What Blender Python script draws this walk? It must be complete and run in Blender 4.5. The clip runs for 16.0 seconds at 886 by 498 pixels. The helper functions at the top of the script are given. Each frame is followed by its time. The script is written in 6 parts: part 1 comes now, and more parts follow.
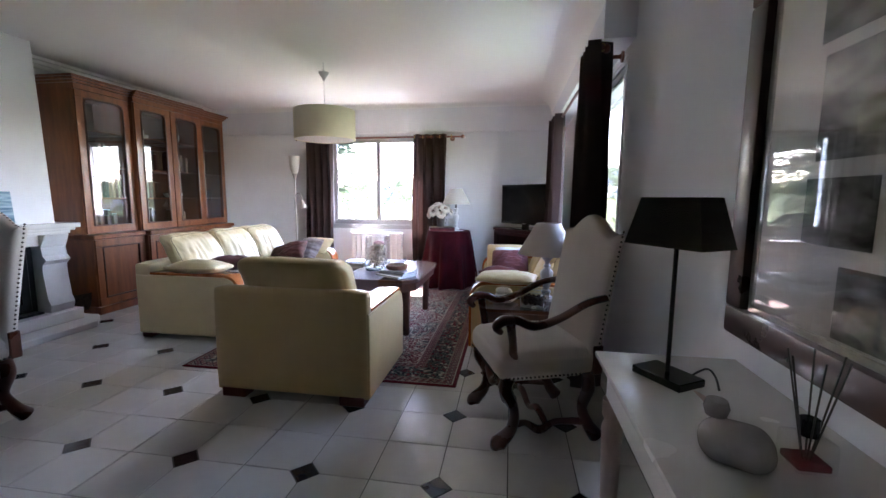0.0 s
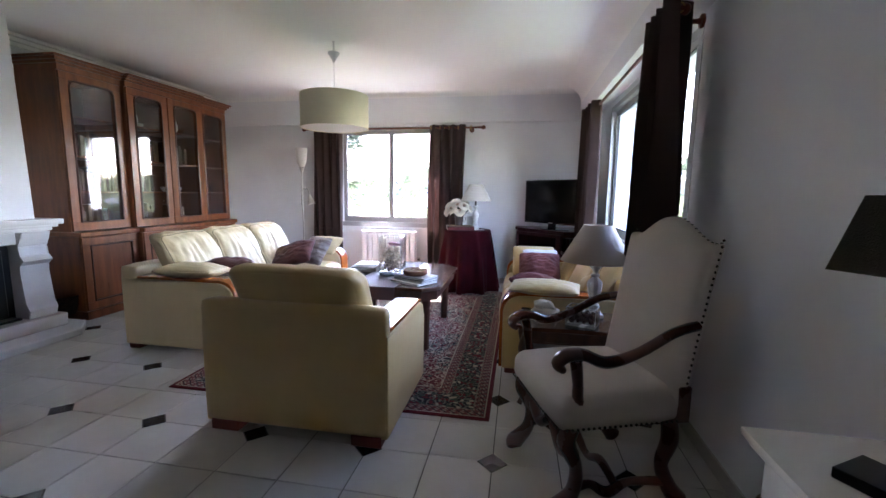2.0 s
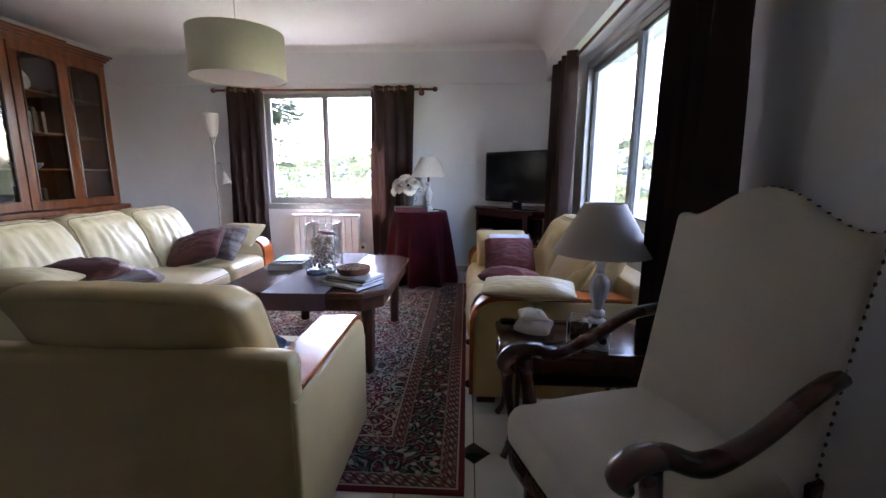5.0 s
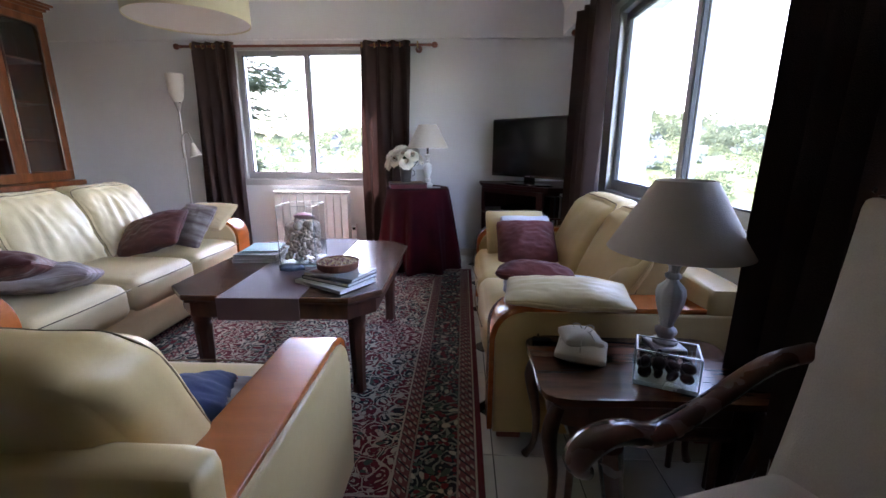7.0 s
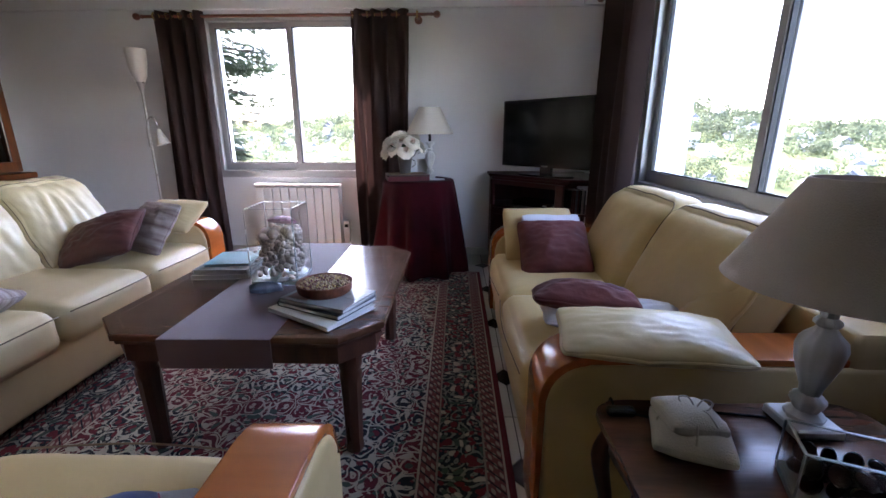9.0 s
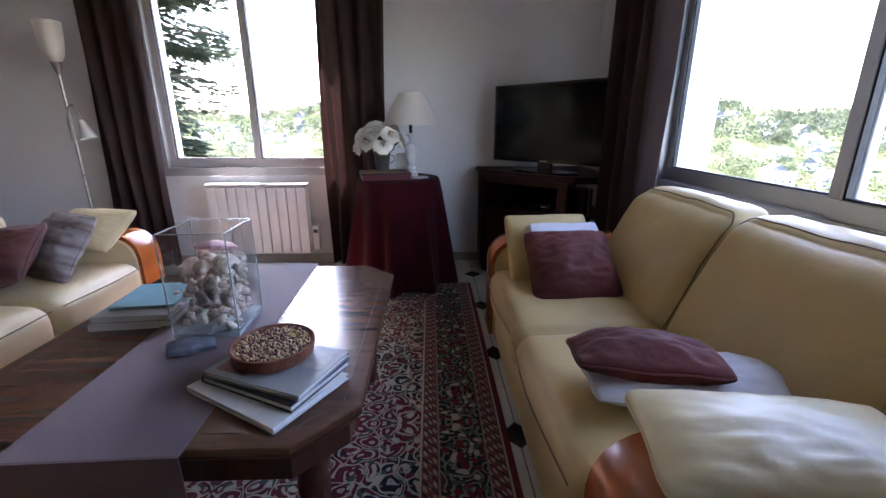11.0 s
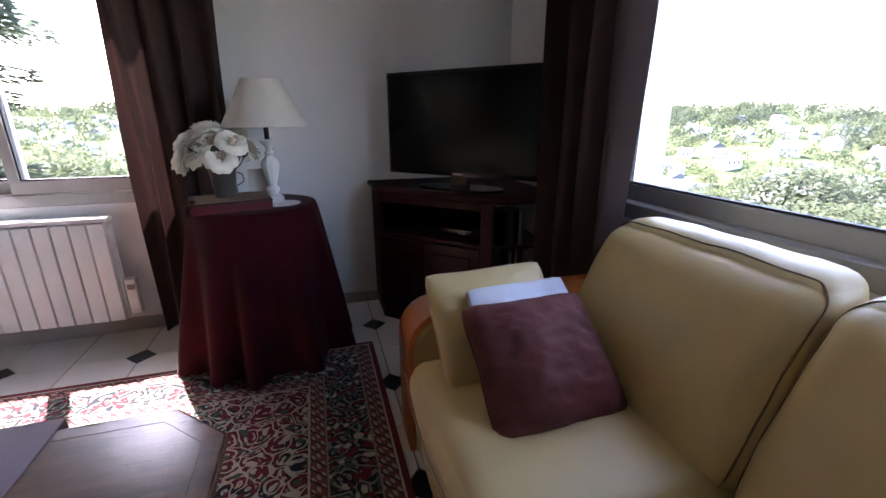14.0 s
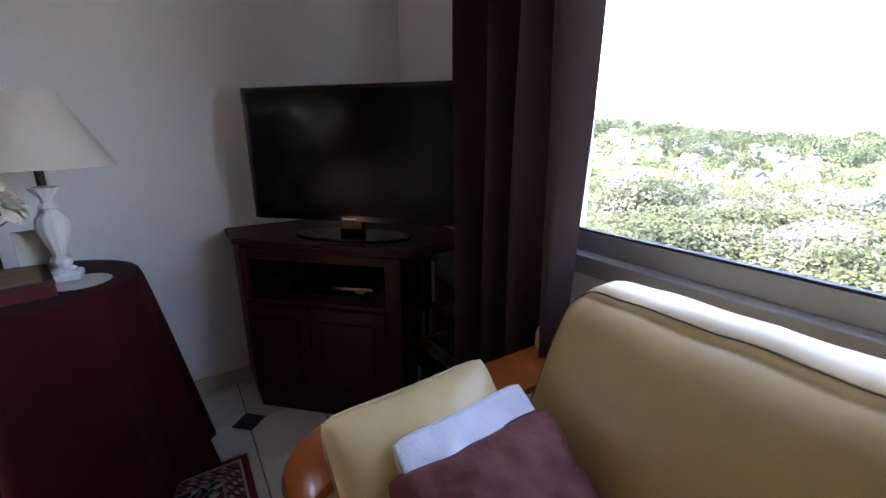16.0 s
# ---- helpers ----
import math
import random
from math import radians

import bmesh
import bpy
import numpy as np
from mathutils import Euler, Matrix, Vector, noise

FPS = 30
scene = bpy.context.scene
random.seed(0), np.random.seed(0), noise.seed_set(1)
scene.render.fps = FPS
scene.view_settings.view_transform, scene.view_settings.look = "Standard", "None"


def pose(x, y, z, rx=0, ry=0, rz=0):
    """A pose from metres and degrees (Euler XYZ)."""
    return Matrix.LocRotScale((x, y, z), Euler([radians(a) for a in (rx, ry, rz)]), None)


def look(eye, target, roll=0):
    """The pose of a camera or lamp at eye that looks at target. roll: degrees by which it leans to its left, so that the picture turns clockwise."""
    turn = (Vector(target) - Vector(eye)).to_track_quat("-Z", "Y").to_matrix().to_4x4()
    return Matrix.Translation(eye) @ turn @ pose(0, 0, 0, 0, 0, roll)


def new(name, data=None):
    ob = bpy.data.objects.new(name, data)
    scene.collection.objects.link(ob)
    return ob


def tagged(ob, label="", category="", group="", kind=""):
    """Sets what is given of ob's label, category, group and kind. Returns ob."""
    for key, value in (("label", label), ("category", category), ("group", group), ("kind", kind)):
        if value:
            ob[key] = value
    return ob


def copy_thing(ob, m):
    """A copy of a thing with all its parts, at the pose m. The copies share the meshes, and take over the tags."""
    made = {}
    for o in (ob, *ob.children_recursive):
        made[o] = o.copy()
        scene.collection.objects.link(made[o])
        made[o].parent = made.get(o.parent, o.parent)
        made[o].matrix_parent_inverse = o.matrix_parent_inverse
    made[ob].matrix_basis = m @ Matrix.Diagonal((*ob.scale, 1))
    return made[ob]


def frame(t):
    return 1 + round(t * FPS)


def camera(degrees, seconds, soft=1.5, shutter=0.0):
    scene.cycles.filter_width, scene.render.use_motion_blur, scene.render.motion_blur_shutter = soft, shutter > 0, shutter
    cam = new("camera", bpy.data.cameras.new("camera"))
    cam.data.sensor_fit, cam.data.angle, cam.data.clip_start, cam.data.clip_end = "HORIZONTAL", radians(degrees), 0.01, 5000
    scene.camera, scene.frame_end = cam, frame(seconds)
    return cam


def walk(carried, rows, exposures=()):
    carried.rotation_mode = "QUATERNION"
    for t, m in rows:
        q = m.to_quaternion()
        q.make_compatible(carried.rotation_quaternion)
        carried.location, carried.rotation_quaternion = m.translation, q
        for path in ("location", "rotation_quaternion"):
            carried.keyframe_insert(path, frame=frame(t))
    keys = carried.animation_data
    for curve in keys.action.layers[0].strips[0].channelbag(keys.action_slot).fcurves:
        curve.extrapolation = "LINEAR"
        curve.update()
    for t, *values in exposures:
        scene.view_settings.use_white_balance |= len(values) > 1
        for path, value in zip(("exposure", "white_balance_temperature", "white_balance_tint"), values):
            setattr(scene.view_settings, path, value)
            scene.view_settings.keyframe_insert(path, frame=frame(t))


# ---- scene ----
cam = camera(93.0, 16.0)
PATH = [
    (0, (-0.208, -0.126, 1.271), (-0.521, 1.834, 1.025), 0.4),
    (0.5, (-0.258, -0.016, 1.264), (-0.689, 1.922, 1.021), 0.6),
    (1, (-0.32, 0.12, 1.278), (-0.78, 2.049, 1.019), 0.7),
    (1.5, (-0.365, 0.204, 1.272), (-0.796, 2.14, 1.017), 0.6),
    (2, (-0.421, 0.316, 1.268), (-0.768, 2.268, 1.004), 0.8),
    (2.5, (-0.453, 0.46, 1.274), (-0.725, 2.424, 1.007), 0.6),
    (3, (-0.456, 0.614, 1.256), (-0.7, 2.582, 0.999), 0.5),
    (3.5, (-0.487, 0.737, 1.25), (-0.709, 2.706, 0.98), 0.3),
    (4, (-0.538, 0.846, 1.269), (-0.722, 2.816, 0.975), 0.8),
    (4.5, (-0.537, 0.987, 1.231), (-0.661, 2.957, 0.91), 0.3),
    (7, (-0.636, 1.677, 1.184), (-0.724, 3.619, 0.711), 0.2),
    (7.5, (-0.634, 1.829, 1.163), (-0.696, 3.768, 0.678), 0.1),
    (8, (-0.661, 1.953, 1.159), (-0.718, 3.888, 0.656), 0.1),
    (8.5, (-0.713, 2.07, 1.168), (-0.776, 4.003, 0.66), 0.1),
    (9, (-0.754, 2.172, 1.169), (-0.812, 4.101, 0.643), -0.0),
    (11.5, (-0.833, 2.816, 1.177), (-0.683, 4.726, 0.601), -0.2),
    (12, (-0.831, 2.972, 1.193), (-0.555, 4.865, 0.609), -0.1),
    (12.5, (-0.795, 3.126, 1.199), (-0.458, 5.006, 0.607), -0.4),
    (13, (-0.812, 3.272, 1.196), (-0.437, 5.147, 0.609), 0.0),
    (13.5, (-0.807, 3.415, 1.207), (-0.416, 5.284, 0.614), -0.2),
    (14, (-0.76, 3.542, 1.203), (-0.214, 5.373, 0.611), -0.3),
    (14.5, (-0.705, 3.683, 1.209), (-0.001, 5.455, 0.606), -0.6),
    (15, (-0.65, 3.809, 1.213), (0.11, 5.558, 0.611), -0.7),
    (15.5, (-0.645, 3.927, 1.251), (0.188, 5.649, 0.668), -0.4),
    (16, (-0.628, 4.038, 1.267), (0.407, 5.663, 0.729), -0.4),
]
TINT = 29
LIGHTS = [(0, 5.48, 6450), (1.5, 5.45, 6450), (3.5, 5.03, 6450), (4.5, 4.92, 6500), (7, 4.82, 6600), (9, 4.58, 6650), (12.5, 4.38, 6750), (14.5, 4.25, 6850), (16, 4.42, 6900)]
walk(cam, [(t, look(eye, target, roll)) for t, eye, target, roll in PATH], [(t, s, k, TINT) for t, s, k in LIGHTS])

# ---- world, sun, window light ----
SUN_EL, SUN_AZ = radians(52), math.atan2(-0.38, 0.92)
world = bpy.data.worlds.new("world")
scene.world = world
world.use_nodes = True
wn = world.node_tree.nodes
sky = wn.new("ShaderNodeTexSky")
sky.sky_type, sky.sun_disc = "NISHITA", False
sky.sun_elevation, sky.sun_rotation = SUN_EL, SUN_AZ
sky.air_density, sky.dust_density = 1.0, 1.0
world.node_tree.links.new(sky.outputs[0], wn["Background"].inputs[0])
wn["Background"].inputs[1].default_value = 0.15
sun = new("sun", bpy.data.lights.new("sun", "SUN"))
sun.data.energy, sun.data.angle, sun.data.color = 3.1, radians(0.6), (1.0, 1.0, 0.98)
sun_dir = Vector((math.sin(SUN_AZ) * math.cos(SUN_EL), math.cos(SUN_AZ) * math.cos(SUN_EL), math.sin(SUN_EL)))
sun.matrix_world = look(sun_dir * 20, (0, 0, 0))



# ---- materials ----


def lin(c):
    return tuple(v / 12.92 if v <= 0.04045 else ((v + 0.055) / 1.055) ** 2.4 for v in c)


def mat(name, color, rough=0.5, metal=0.0, var=0.12, scale=8.0, bump=0.0, bscale=60.0, stretch=(1, 1, 1), col2=None,
        fine=0.0, coat=0.0, sheen=0.0, rvar=0.1, rand=0.0, space="Object", trans=0.0, spec=0.5, ior=1.45):
    m = bpy.data.materials.new(name)
    m.use_nodes = True
    n, l = m.node_tree.nodes, m.node_tree.links
    b = n["Principled BSDF"]
    tc = n.new("ShaderNodeTexCoord")
    mp = n.new("ShaderNodeMapping")
    mp.inputs["Scale"].default_value = stretch
    l.new(tc.outputs[space], mp.inputs[0])
    n1 = n.new("ShaderNodeTexNoise")
    n1.inputs["Scale"].default_value, n1.inputs["Detail"].default_value = scale, 4
    l.new(mp.outputs[0], n1.inputs["Vector"])
    ramp = n.new("ShaderNodeMix")
    ramp.data_type = "RGBA"
    c1 = tuple(max(0, v * (1 - var)) for v in color)
    c2 = col2 or tuple(min(1, v * (1 + var)) for v in color)
    ramp.inputs[6].default_value, ramp.inputs[7].default_value = (*c1, 1), (*c2, 1)
    mr = n.new("ShaderNodeMapRange")
    mr.inputs[1].default_value, mr.inputs[2].default_value = 0.3, 0.7
    l.new(n1.outputs["Fac"], mr.inputs[0])
    l.new(mr.outputs[0], ramp.inputs[0])
    out = ramp.outputs[2]
    n2 = n.new("ShaderNodeTexNoise")
    n2.inputs["Scale"].default_value, n2.inputs["Detail"].default_value = bscale, 3
    l.new(mp.outputs[0], n2.inputs["Vector"])
    if fine:
        mx = n.new("ShaderNodeMix")
        mx.data_type, mx.blend_type = "RGBA", "OVERLAY"
        mx.inputs[0].default_value = fine
        l.new(out, mx.inputs[6])
        l.new(n2.outputs["Fac"], mx.inputs[7])
        out = mx.outputs[2]
    if rand:
        oi = n.new("ShaderNodeObjectInfo")
        hs = n.new("ShaderNodeHueSaturation")
        mr2 = n.new("ShaderNodeMapRange")
        mr2.inputs[3].default_value, mr2.inputs[4].default_value = 1 - rand, 1 + rand
        l.new(oi.outputs["Random"], mr2.inputs[0])
        l.new(mr2.outputs[0], hs.inputs["Value"])
        l.new(out, hs.inputs["Color"])
        out = hs.outputs[0]
    l.new(out, b.inputs["Base Color"])
    rr = n.new("ShaderNodeMapRange")
    rr.inputs[3].default_value, rr.inputs[4].default_value = max(0.02, rough - rvar), min(1, rough + rvar)
    l.new(n1.outputs["Fac"], rr.inputs[0])
    l.new(rr.outputs[0], b.inputs["Roughness"])
    b.inputs["Metallic"].default_value = metal
    b.inputs["Coat Weight"].default_value = coat
    b.inputs["Coat Roughness"].default_value = 0.15
    b.inputs["Sheen Weight"].default_value = sheen
    b.inputs["Specular IOR Level"].default_value = spec
    b.inputs["IOR"].default_value = ior
    b.inputs["Transmission Weight"].default_value = trans
    if bump:
        bp = n.new("ShaderNodeBump")
        bp.inputs["Strength"].default_value, bp.inputs["Distance"].default_value = bump, 0.004
        l.new(n2.outputs["Fac"], bp.inputs["Height"])
        l.new(bp.outputs[0], b.inputs["Normal"])
    return m


def glass_mat(name, tint=(1, 1, 1), rough=0.0, thin=True, refl=0.08):
    m = bpy.data.materials.new(name)
    m.use_nodes = True
    n, l = m.node_tree.nodes, m.node_tree.links
    n.remove(n["Principled BSDF"])
    if thin:
        t, g, mx, lw, fr = n.new("ShaderNodeBsdfTransparent"), n.new("ShaderNodeBsdfGlossy"), n.new("ShaderNodeMixShader"), n.new("ShaderNodeLayerWeight"), n.new("ShaderNodeMath")
        pw = n.new("ShaderNodeMath")
        pw.operation, fr.operation = "POWER", "MULTIPLY_ADD"
        l.new(lw.outputs["Facing"], pw.inputs[0])
        pw.inputs[1].default_value, fr.inputs[1].default_value, fr.inputs[2].default_value = 4.0, 0.9 - refl, refl
        t.inputs[0].default_value = (*tint, 1)
        g.inputs["Roughness"].default_value = rough
        l.new(pw.outputs[0], fr.inputs[0])
        l.new(fr.outputs[0], mx.inputs[0])
        l.new(t.outputs[0], mx.inputs[1])
        l.new(g.outputs[0], mx.inputs[2])
        l.new(mx.outputs[0], n["Material Output"].inputs[0])
    else:
        g = n.new("ShaderNodeBsdfGlass")
        g.inputs["Color"].default_value, g.inputs["Roughness"].default_value, g.inputs["IOR"].default_value = (*tint, 1), rough, 1.45
        l.new(g.outputs[0], n["Material Output"].inputs[0])
    return m


M_WALL = mat("wall_paint", (0.78, 0.79, 0.81), 0.75, var=0.035, scale=1.6, bump=0.12, bscale=220)
M_CEIL = mat("ceiling_paint", (0.88, 0.88, 0.86), 0.85, var=0.02, scale=0.8, bump=0.08, bscale=150)
M_TRIMW = mat("white_trim_paint", (0.78, 0.78, 0.76), 0.5, var=0.03, bump=0.05)
M_TILE = mat("cream_floor_tile", (0.55, 0.53, 0.48), 0.22, var=0.06, scale=3.0, col2=(0.62, 0.60, 0.55), bump=0.06, bscale=30, rand=0.06, rvar=0.08)
M_BLACK = mat("black_cabochon", (0.018, 0.020, 0.024), 0.2, var=0.3, scale=10)
M_GROUT = mat("grout", (0.09, 0.085, 0.08), 0.9, var=0.2, scale=20, bump=0.3)
M_SKIRT = mat("skirting_tile", (0.42, 0.39, 0.35), 0.4, var=0.08, scale=4)
M_LEATHER = mat("cream_leather", (0.57, 0.405, 0.185), 0.42, var=0.07, scale=2.5, bump=0.35, bscale=14, fine=0.05, rvar=0.07)
M_LEATHER_L = mat("pale_cream_leather", (0.67, 0.535, 0.31), 0.43, var=0.06, scale=2.5, bump=0.35, bscale=12, fine=0.05, rvar=0.07)
M_LEATHER_C = mat("worn_cream_leather", (0.60, 0.47, 0.26), 0.36, var=0.08, scale=4, bump=0.5, bscale=14, fine=0.08, rvar=0.08)
M_PIPE = mat("leather_piping", (0.16, 0.10, 0.05), 0.5)
M_ORANGE = mat("orange_lacquered_wood", (0.42, 0.115, 0.025), 0.24, var=0.15, scale=3, stretch=(1, 8, 8), coat=0.4, bump=0.05, bscale=50, rvar=0.05)
M_REDFOOT = mat("red_brown_wood_foot", (0.16, 0.03, 0.018), 0.35)
M_BOOKC = mat("cherry_wood", (0.21, 0.068, 0.023), 0.32, var=0.28, scale=3.0, stretch=(6, 6, 0.7), fine=0.25, bump=0.08, bscale=30, coat=0.25)
M_BOOKD = mat("dark_cherry_moulding", (0.075, 0.024, 0.012), 0.35, var=0.2, scale=5, coat=0.2)
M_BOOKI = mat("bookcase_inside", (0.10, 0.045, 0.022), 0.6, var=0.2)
M_TABLE = mat("dark_walnut_top", (0.105, 0.045, 0.024), 0.22, var=0.4, scale=3.5, stretch=(1.0, 7, 7), fine=0.35, bump=0.12, bscale=18, coat=0.3, rvar=0.08)
M_TABLEG = mat("dark_walnut_frame", (0.075, 0.028, 0.016), 0.32, var=0.35, scale=4, stretch=(5, 5, 1), fine=0.3, coat=0.2)
M_CHAIRW = mat("dark_carved_wood", (0.075, 0.024, 0.015), 0.28, var=0.35, scale=6, coat=0.3, bump=0.1, bscale=40)
M_LINEN = mat("cream_upholstery_fabric", (0.53, 0.47, 0.40), 0.9, var=0.06, scale=5, bump=0.5, bscale=320, fine=0.12, sheen=0.15)
M_CLOTH = mat("off_white_cotton_cloth", (0.60, 0.57, 0.51), 0.9, var=0.05, scale=8, bump=0.5, bscale=260)
M_NAIL = mat("dark_nail", (0.04, 0.03, 0.025), 0.35, metal=0.7)
M_CURT = mat("brown_curtain_cloth", (0.085, 0.055, 0.050), 0.72, var=0.12, scale=3, bump=0.3, bscale=260, fine=0.15, spec=0.2, sheen=0.06)
M_ROD = mat("wooden_curtain_rod", (0.17, 0.05, 0.028), 0.3, var=0.25, stretch=(1, 8, 8), coat=0.3)
M_BRASS = mat("aged_brass", (0.45, 0.30, 0.12), 0.35, metal=0.9)
M_ALU = mat("grey_aluminium_frame", (0.42, 0.42, 0.43), 0.4, metal=0.35, var=0.03, rvar=0.05)
M_ALUD = mat("dark_window_gasket", (0.03, 0.03, 0.033), 0.6)
M_RAD = mat("white_radiator_enamel", (0.75, 0.74, 0.71), 0.35, var=0.02)
M_VELVET = mat("burgundy_velvet", (0.036, 0.0018, 0.004), 0.9, var=0.35, scale=5, spec=0.15, sheen=0.03, bump=0.3, bscale=200)
M_TVCAB = mat("mahogany_red_wood", (0.034, 0.0035, 0.0038), 0.42, var=0.3, scale=4, stretch=(5, 5, 1), fine=0.2, coat=0.05, spec=0.25)
M_PLAST = mat("black_gloss_plastic", (0.006, 0.006, 0.007), 0.16, var=0.1, rvar=0.03)
M_SCREEN = mat("tv_screen", (0.003, 0.0035, 0.004), 0.14, spec=0.25, var=0.05, rvar=0.02)
M_SHADE = mat("linen_lampshade", (0.52, 0.48, 0.42), 0.9, var=0.03, bump=0.4, bscale=300, fine=0.08)
M_SHADE_T = mat("taupe_linen_lampshade", (0.52, 0.46, 0.41), 0.9, var=0.03, bump=0.4, bscale=300, fine=0.08)
M_SHADE_B = mat("taupe_lampshade", (0.16, 0.145, 0.12), 0.9, var=0.04, bump=0.4, bscale=300, fine=0.1)
M_SHADE_Y = mat("cream_pendant_shade", (0.74, 0.69, 0.52), 0.85, var=0.03, bump=0.2, bscale=250)
M_CERAM = mat("white_painted_turned_wood", (0.66, 0.66, 0.66), 0.45, var=0.08, scale=15)
M_PETAL = mat("ivory_petal", (0.86, 0.82, 0.73), 0.7, var=0.08, scale=20, sheen=0.1)
M_HEART = mat("blush_rose_heart", (0.74, 0.60, 0.48), 0.7, var=0.12, scale=30, sheen=0.1)
M_LEAF = mat("leaf_green", (0.03, 0.06, 0.02), 0.5, var=0.3)
M_ZINC = mat("grey_zinc_pot", (0.10, 0.09, 0.085), 0.4, metal=0.5, var=0.2)
M_PURPLE = mat("mauve_velvet_cushion", (0.125, 0.031, 0.025), 0.7, var=0.3, scale=5, spec=0.25, sheen=0.05, bump=0.4, bscale=60, fine=0.1)
M_PLUM = mat("plum_satin_cushion", (0.105, 0.030, 0.026), 0.5, var=0.3, scale=6, stretch=(1, 5, 1), sheen=0.08, bump=0.3, bscale=30)
M_WHITEF = mat("white_cushion_cloth", (0.62, 0.60, 0.62), 0.85, var=0.04, bump=0.4, bscale=80)
M_BLUEF = mat("denim_blue_cushion", (0.025, 0.04, 0.10), 0.8, var=0.4, scale=8, bump=0.3, bscale=90)
M_GREYF = mat("pale_grey_cushion_cloth", (0.30, 0.31, 0.36), 0.85, var=0.08, bump=0.4, bscale=90)
M_MAGENTA = mat("magenta_piping", (0.22, 0.02, 0.07), 0.7)
M_STRIPE = mat("striped_grey_cushion", (0.24, 0.13, 0.13), 0.85, var=0.45, scale=2.2, stretch=(1, 9, 1), col2=(0.50, 0.45, 0.43), bump=0.3)
M_RUNNER = mat("mauve_grey_runner", (0.135, 0.080, 0.088), 0.65, var=0.06, scale=5, bump=0.4, bscale=300, sheen=0.2)
M_STONE = mat("white_fireplace_stone", (0.60, 0.58, 0.55), 0.6, var=0.06, scale=6, bump=0.2, bscale=60)
M_IRON = mat("black_iron", (0.012, 0.012, 0.013), 0.45, metal=0.3)
M_CONSOLE = mat("cream_lacquer_console", (0.66, 0.64, 0.59), 0.25, var=0.03, scale=3, coat=0.2)
M_CONLEG = mat("limed_pine_leg", (0.42, 0.32, 0.27), 0.5, var=0.12, stretch=(5, 5, 1))
M_SHELL = mat("pale_shell", (0.62, 0.45, 0.36), 0.4, var=0.3, scale=60, col2=(0.86, 0.77, 0.69), rand=0.3, bump=0.3, bscale=120)
M_GLEDGE = mat("polished_glass_edge", (0.72, 0.80, 0.80), 0.25, var=0.05, trans=0.55)
M_BIRD = mat("pearly_glazed_ceramic", (0.40, 0.37, 0.34), 0.18, var=0.15, scale=14)
M_PINK = mat("pink_shell", (0.55, 0.33, 0.42), 0.4, var=0.25, scale=18, stretch=(1, 4, 1))
M_SEED = mat("mixed_seed", (0.34, 0.09, 0.05), 0.5, var=0.7, scale=75, col2=(0.85, 0.66, 0.40))
M_WICKER = mat("red_brown_wicker", (0.20, 0.07, 0.035), 0.6, var=0.3, scale=40, bump=0.8, bscale=90)
M_DARKW = mat("dark_basket_wicker", (0.07, 0.05, 0.035), 0.8, var=0.4, scale=30, bump=1.0, bscale=80)
M_PAPER = mat("white_paper", (0.62, 0.61, 0.58), 0.8, var=0.05)
M_BK_GREY = mat("grey_book_cover", (0.28, 0.28, 0.28), 0.4, var=0.2, scale=6)
M_BK_NAVY = mat("navy_book_cover", (0.03, 0.035, 0.05), 0.4, var=0.2)
M_BK_BLUE = mat("light_blue_cover", (0.18, 0.42, 0.50), 0.4, var=0.15)
M_FRAME = mat("dark_picture_frame", (0.045, 0.016, 0.012), 0.3, var=0.3, coat=0.1)
M_MATB = mat("picture_mount", (0.62, 0.61, 0.57), 0.9, var=0.02)
M_PLATE = mat("white_china", (0.75, 0.74, 0.70), 0.2, var=0.05)
M_CHROME = mat("brushed_steel", (0.5, 0.5, 0.5), 0.3, metal=0.9)
M_WHITEP = mat("white_plastic", (0.72, 0.72, 0.72), 0.35, var=0.02)
M_GLASS = glass_mat("clear_window_glass", (0.98, 0.99, 0.985), 0.0, True, 0.03)
M_GLASSV = glass_mat("clear_glass", (0.985, 0.99, 0.985), 0.0, True, 0.04)
M_GLASSB = glass_mat("bookcase_glass", (0.92, 0.92, 0.92), 0.0, True, 0.07)
M_SHOJI = mat("frosted_white_shade", (0.75, 0.74, 0.72), 0.5, var=0.02)
M_PEBBLE = mat("dark_pebble", (0.035, 0.018, 0.018), 0.25, var=0.4, scale=12)
M_PINKL = mat("pink_perfume", (0.5, 0.10, 0.12), 0.1, trans=0.6)
M_REED = mat("dark_reed", (0.05, 0.045, 0.04), 0.7)

# ---- mesh helpers ----


def part(name, bm, material, parent=None, label="", smooth=False, recalc=True):
    me = bpy.data.meshes.new(name)
    if recalc:
        bmesh.ops.recalc_face_normals(bm, faces=bm.faces)
    bm.to_mesh(me)
    bm.free()
    me.materials.append(material)
    if smooth:
        me.polygons.foreach_set("use_smooth", [True] * len(me.polygons))
        me.set_sharp_from_angle(angle=radians(smooth if smooth is not True else 45))
    ob = new(name, me)
    if parent is not None:
        ob.parent = parent
    if label:
        tagged(ob, label)
    return ob


def thing(name, m, label, category, group=""):
    e = new(name)
    e.empty_display_size = 0.1
    e.matrix_world = m
    return tagged(e, label, category, group)


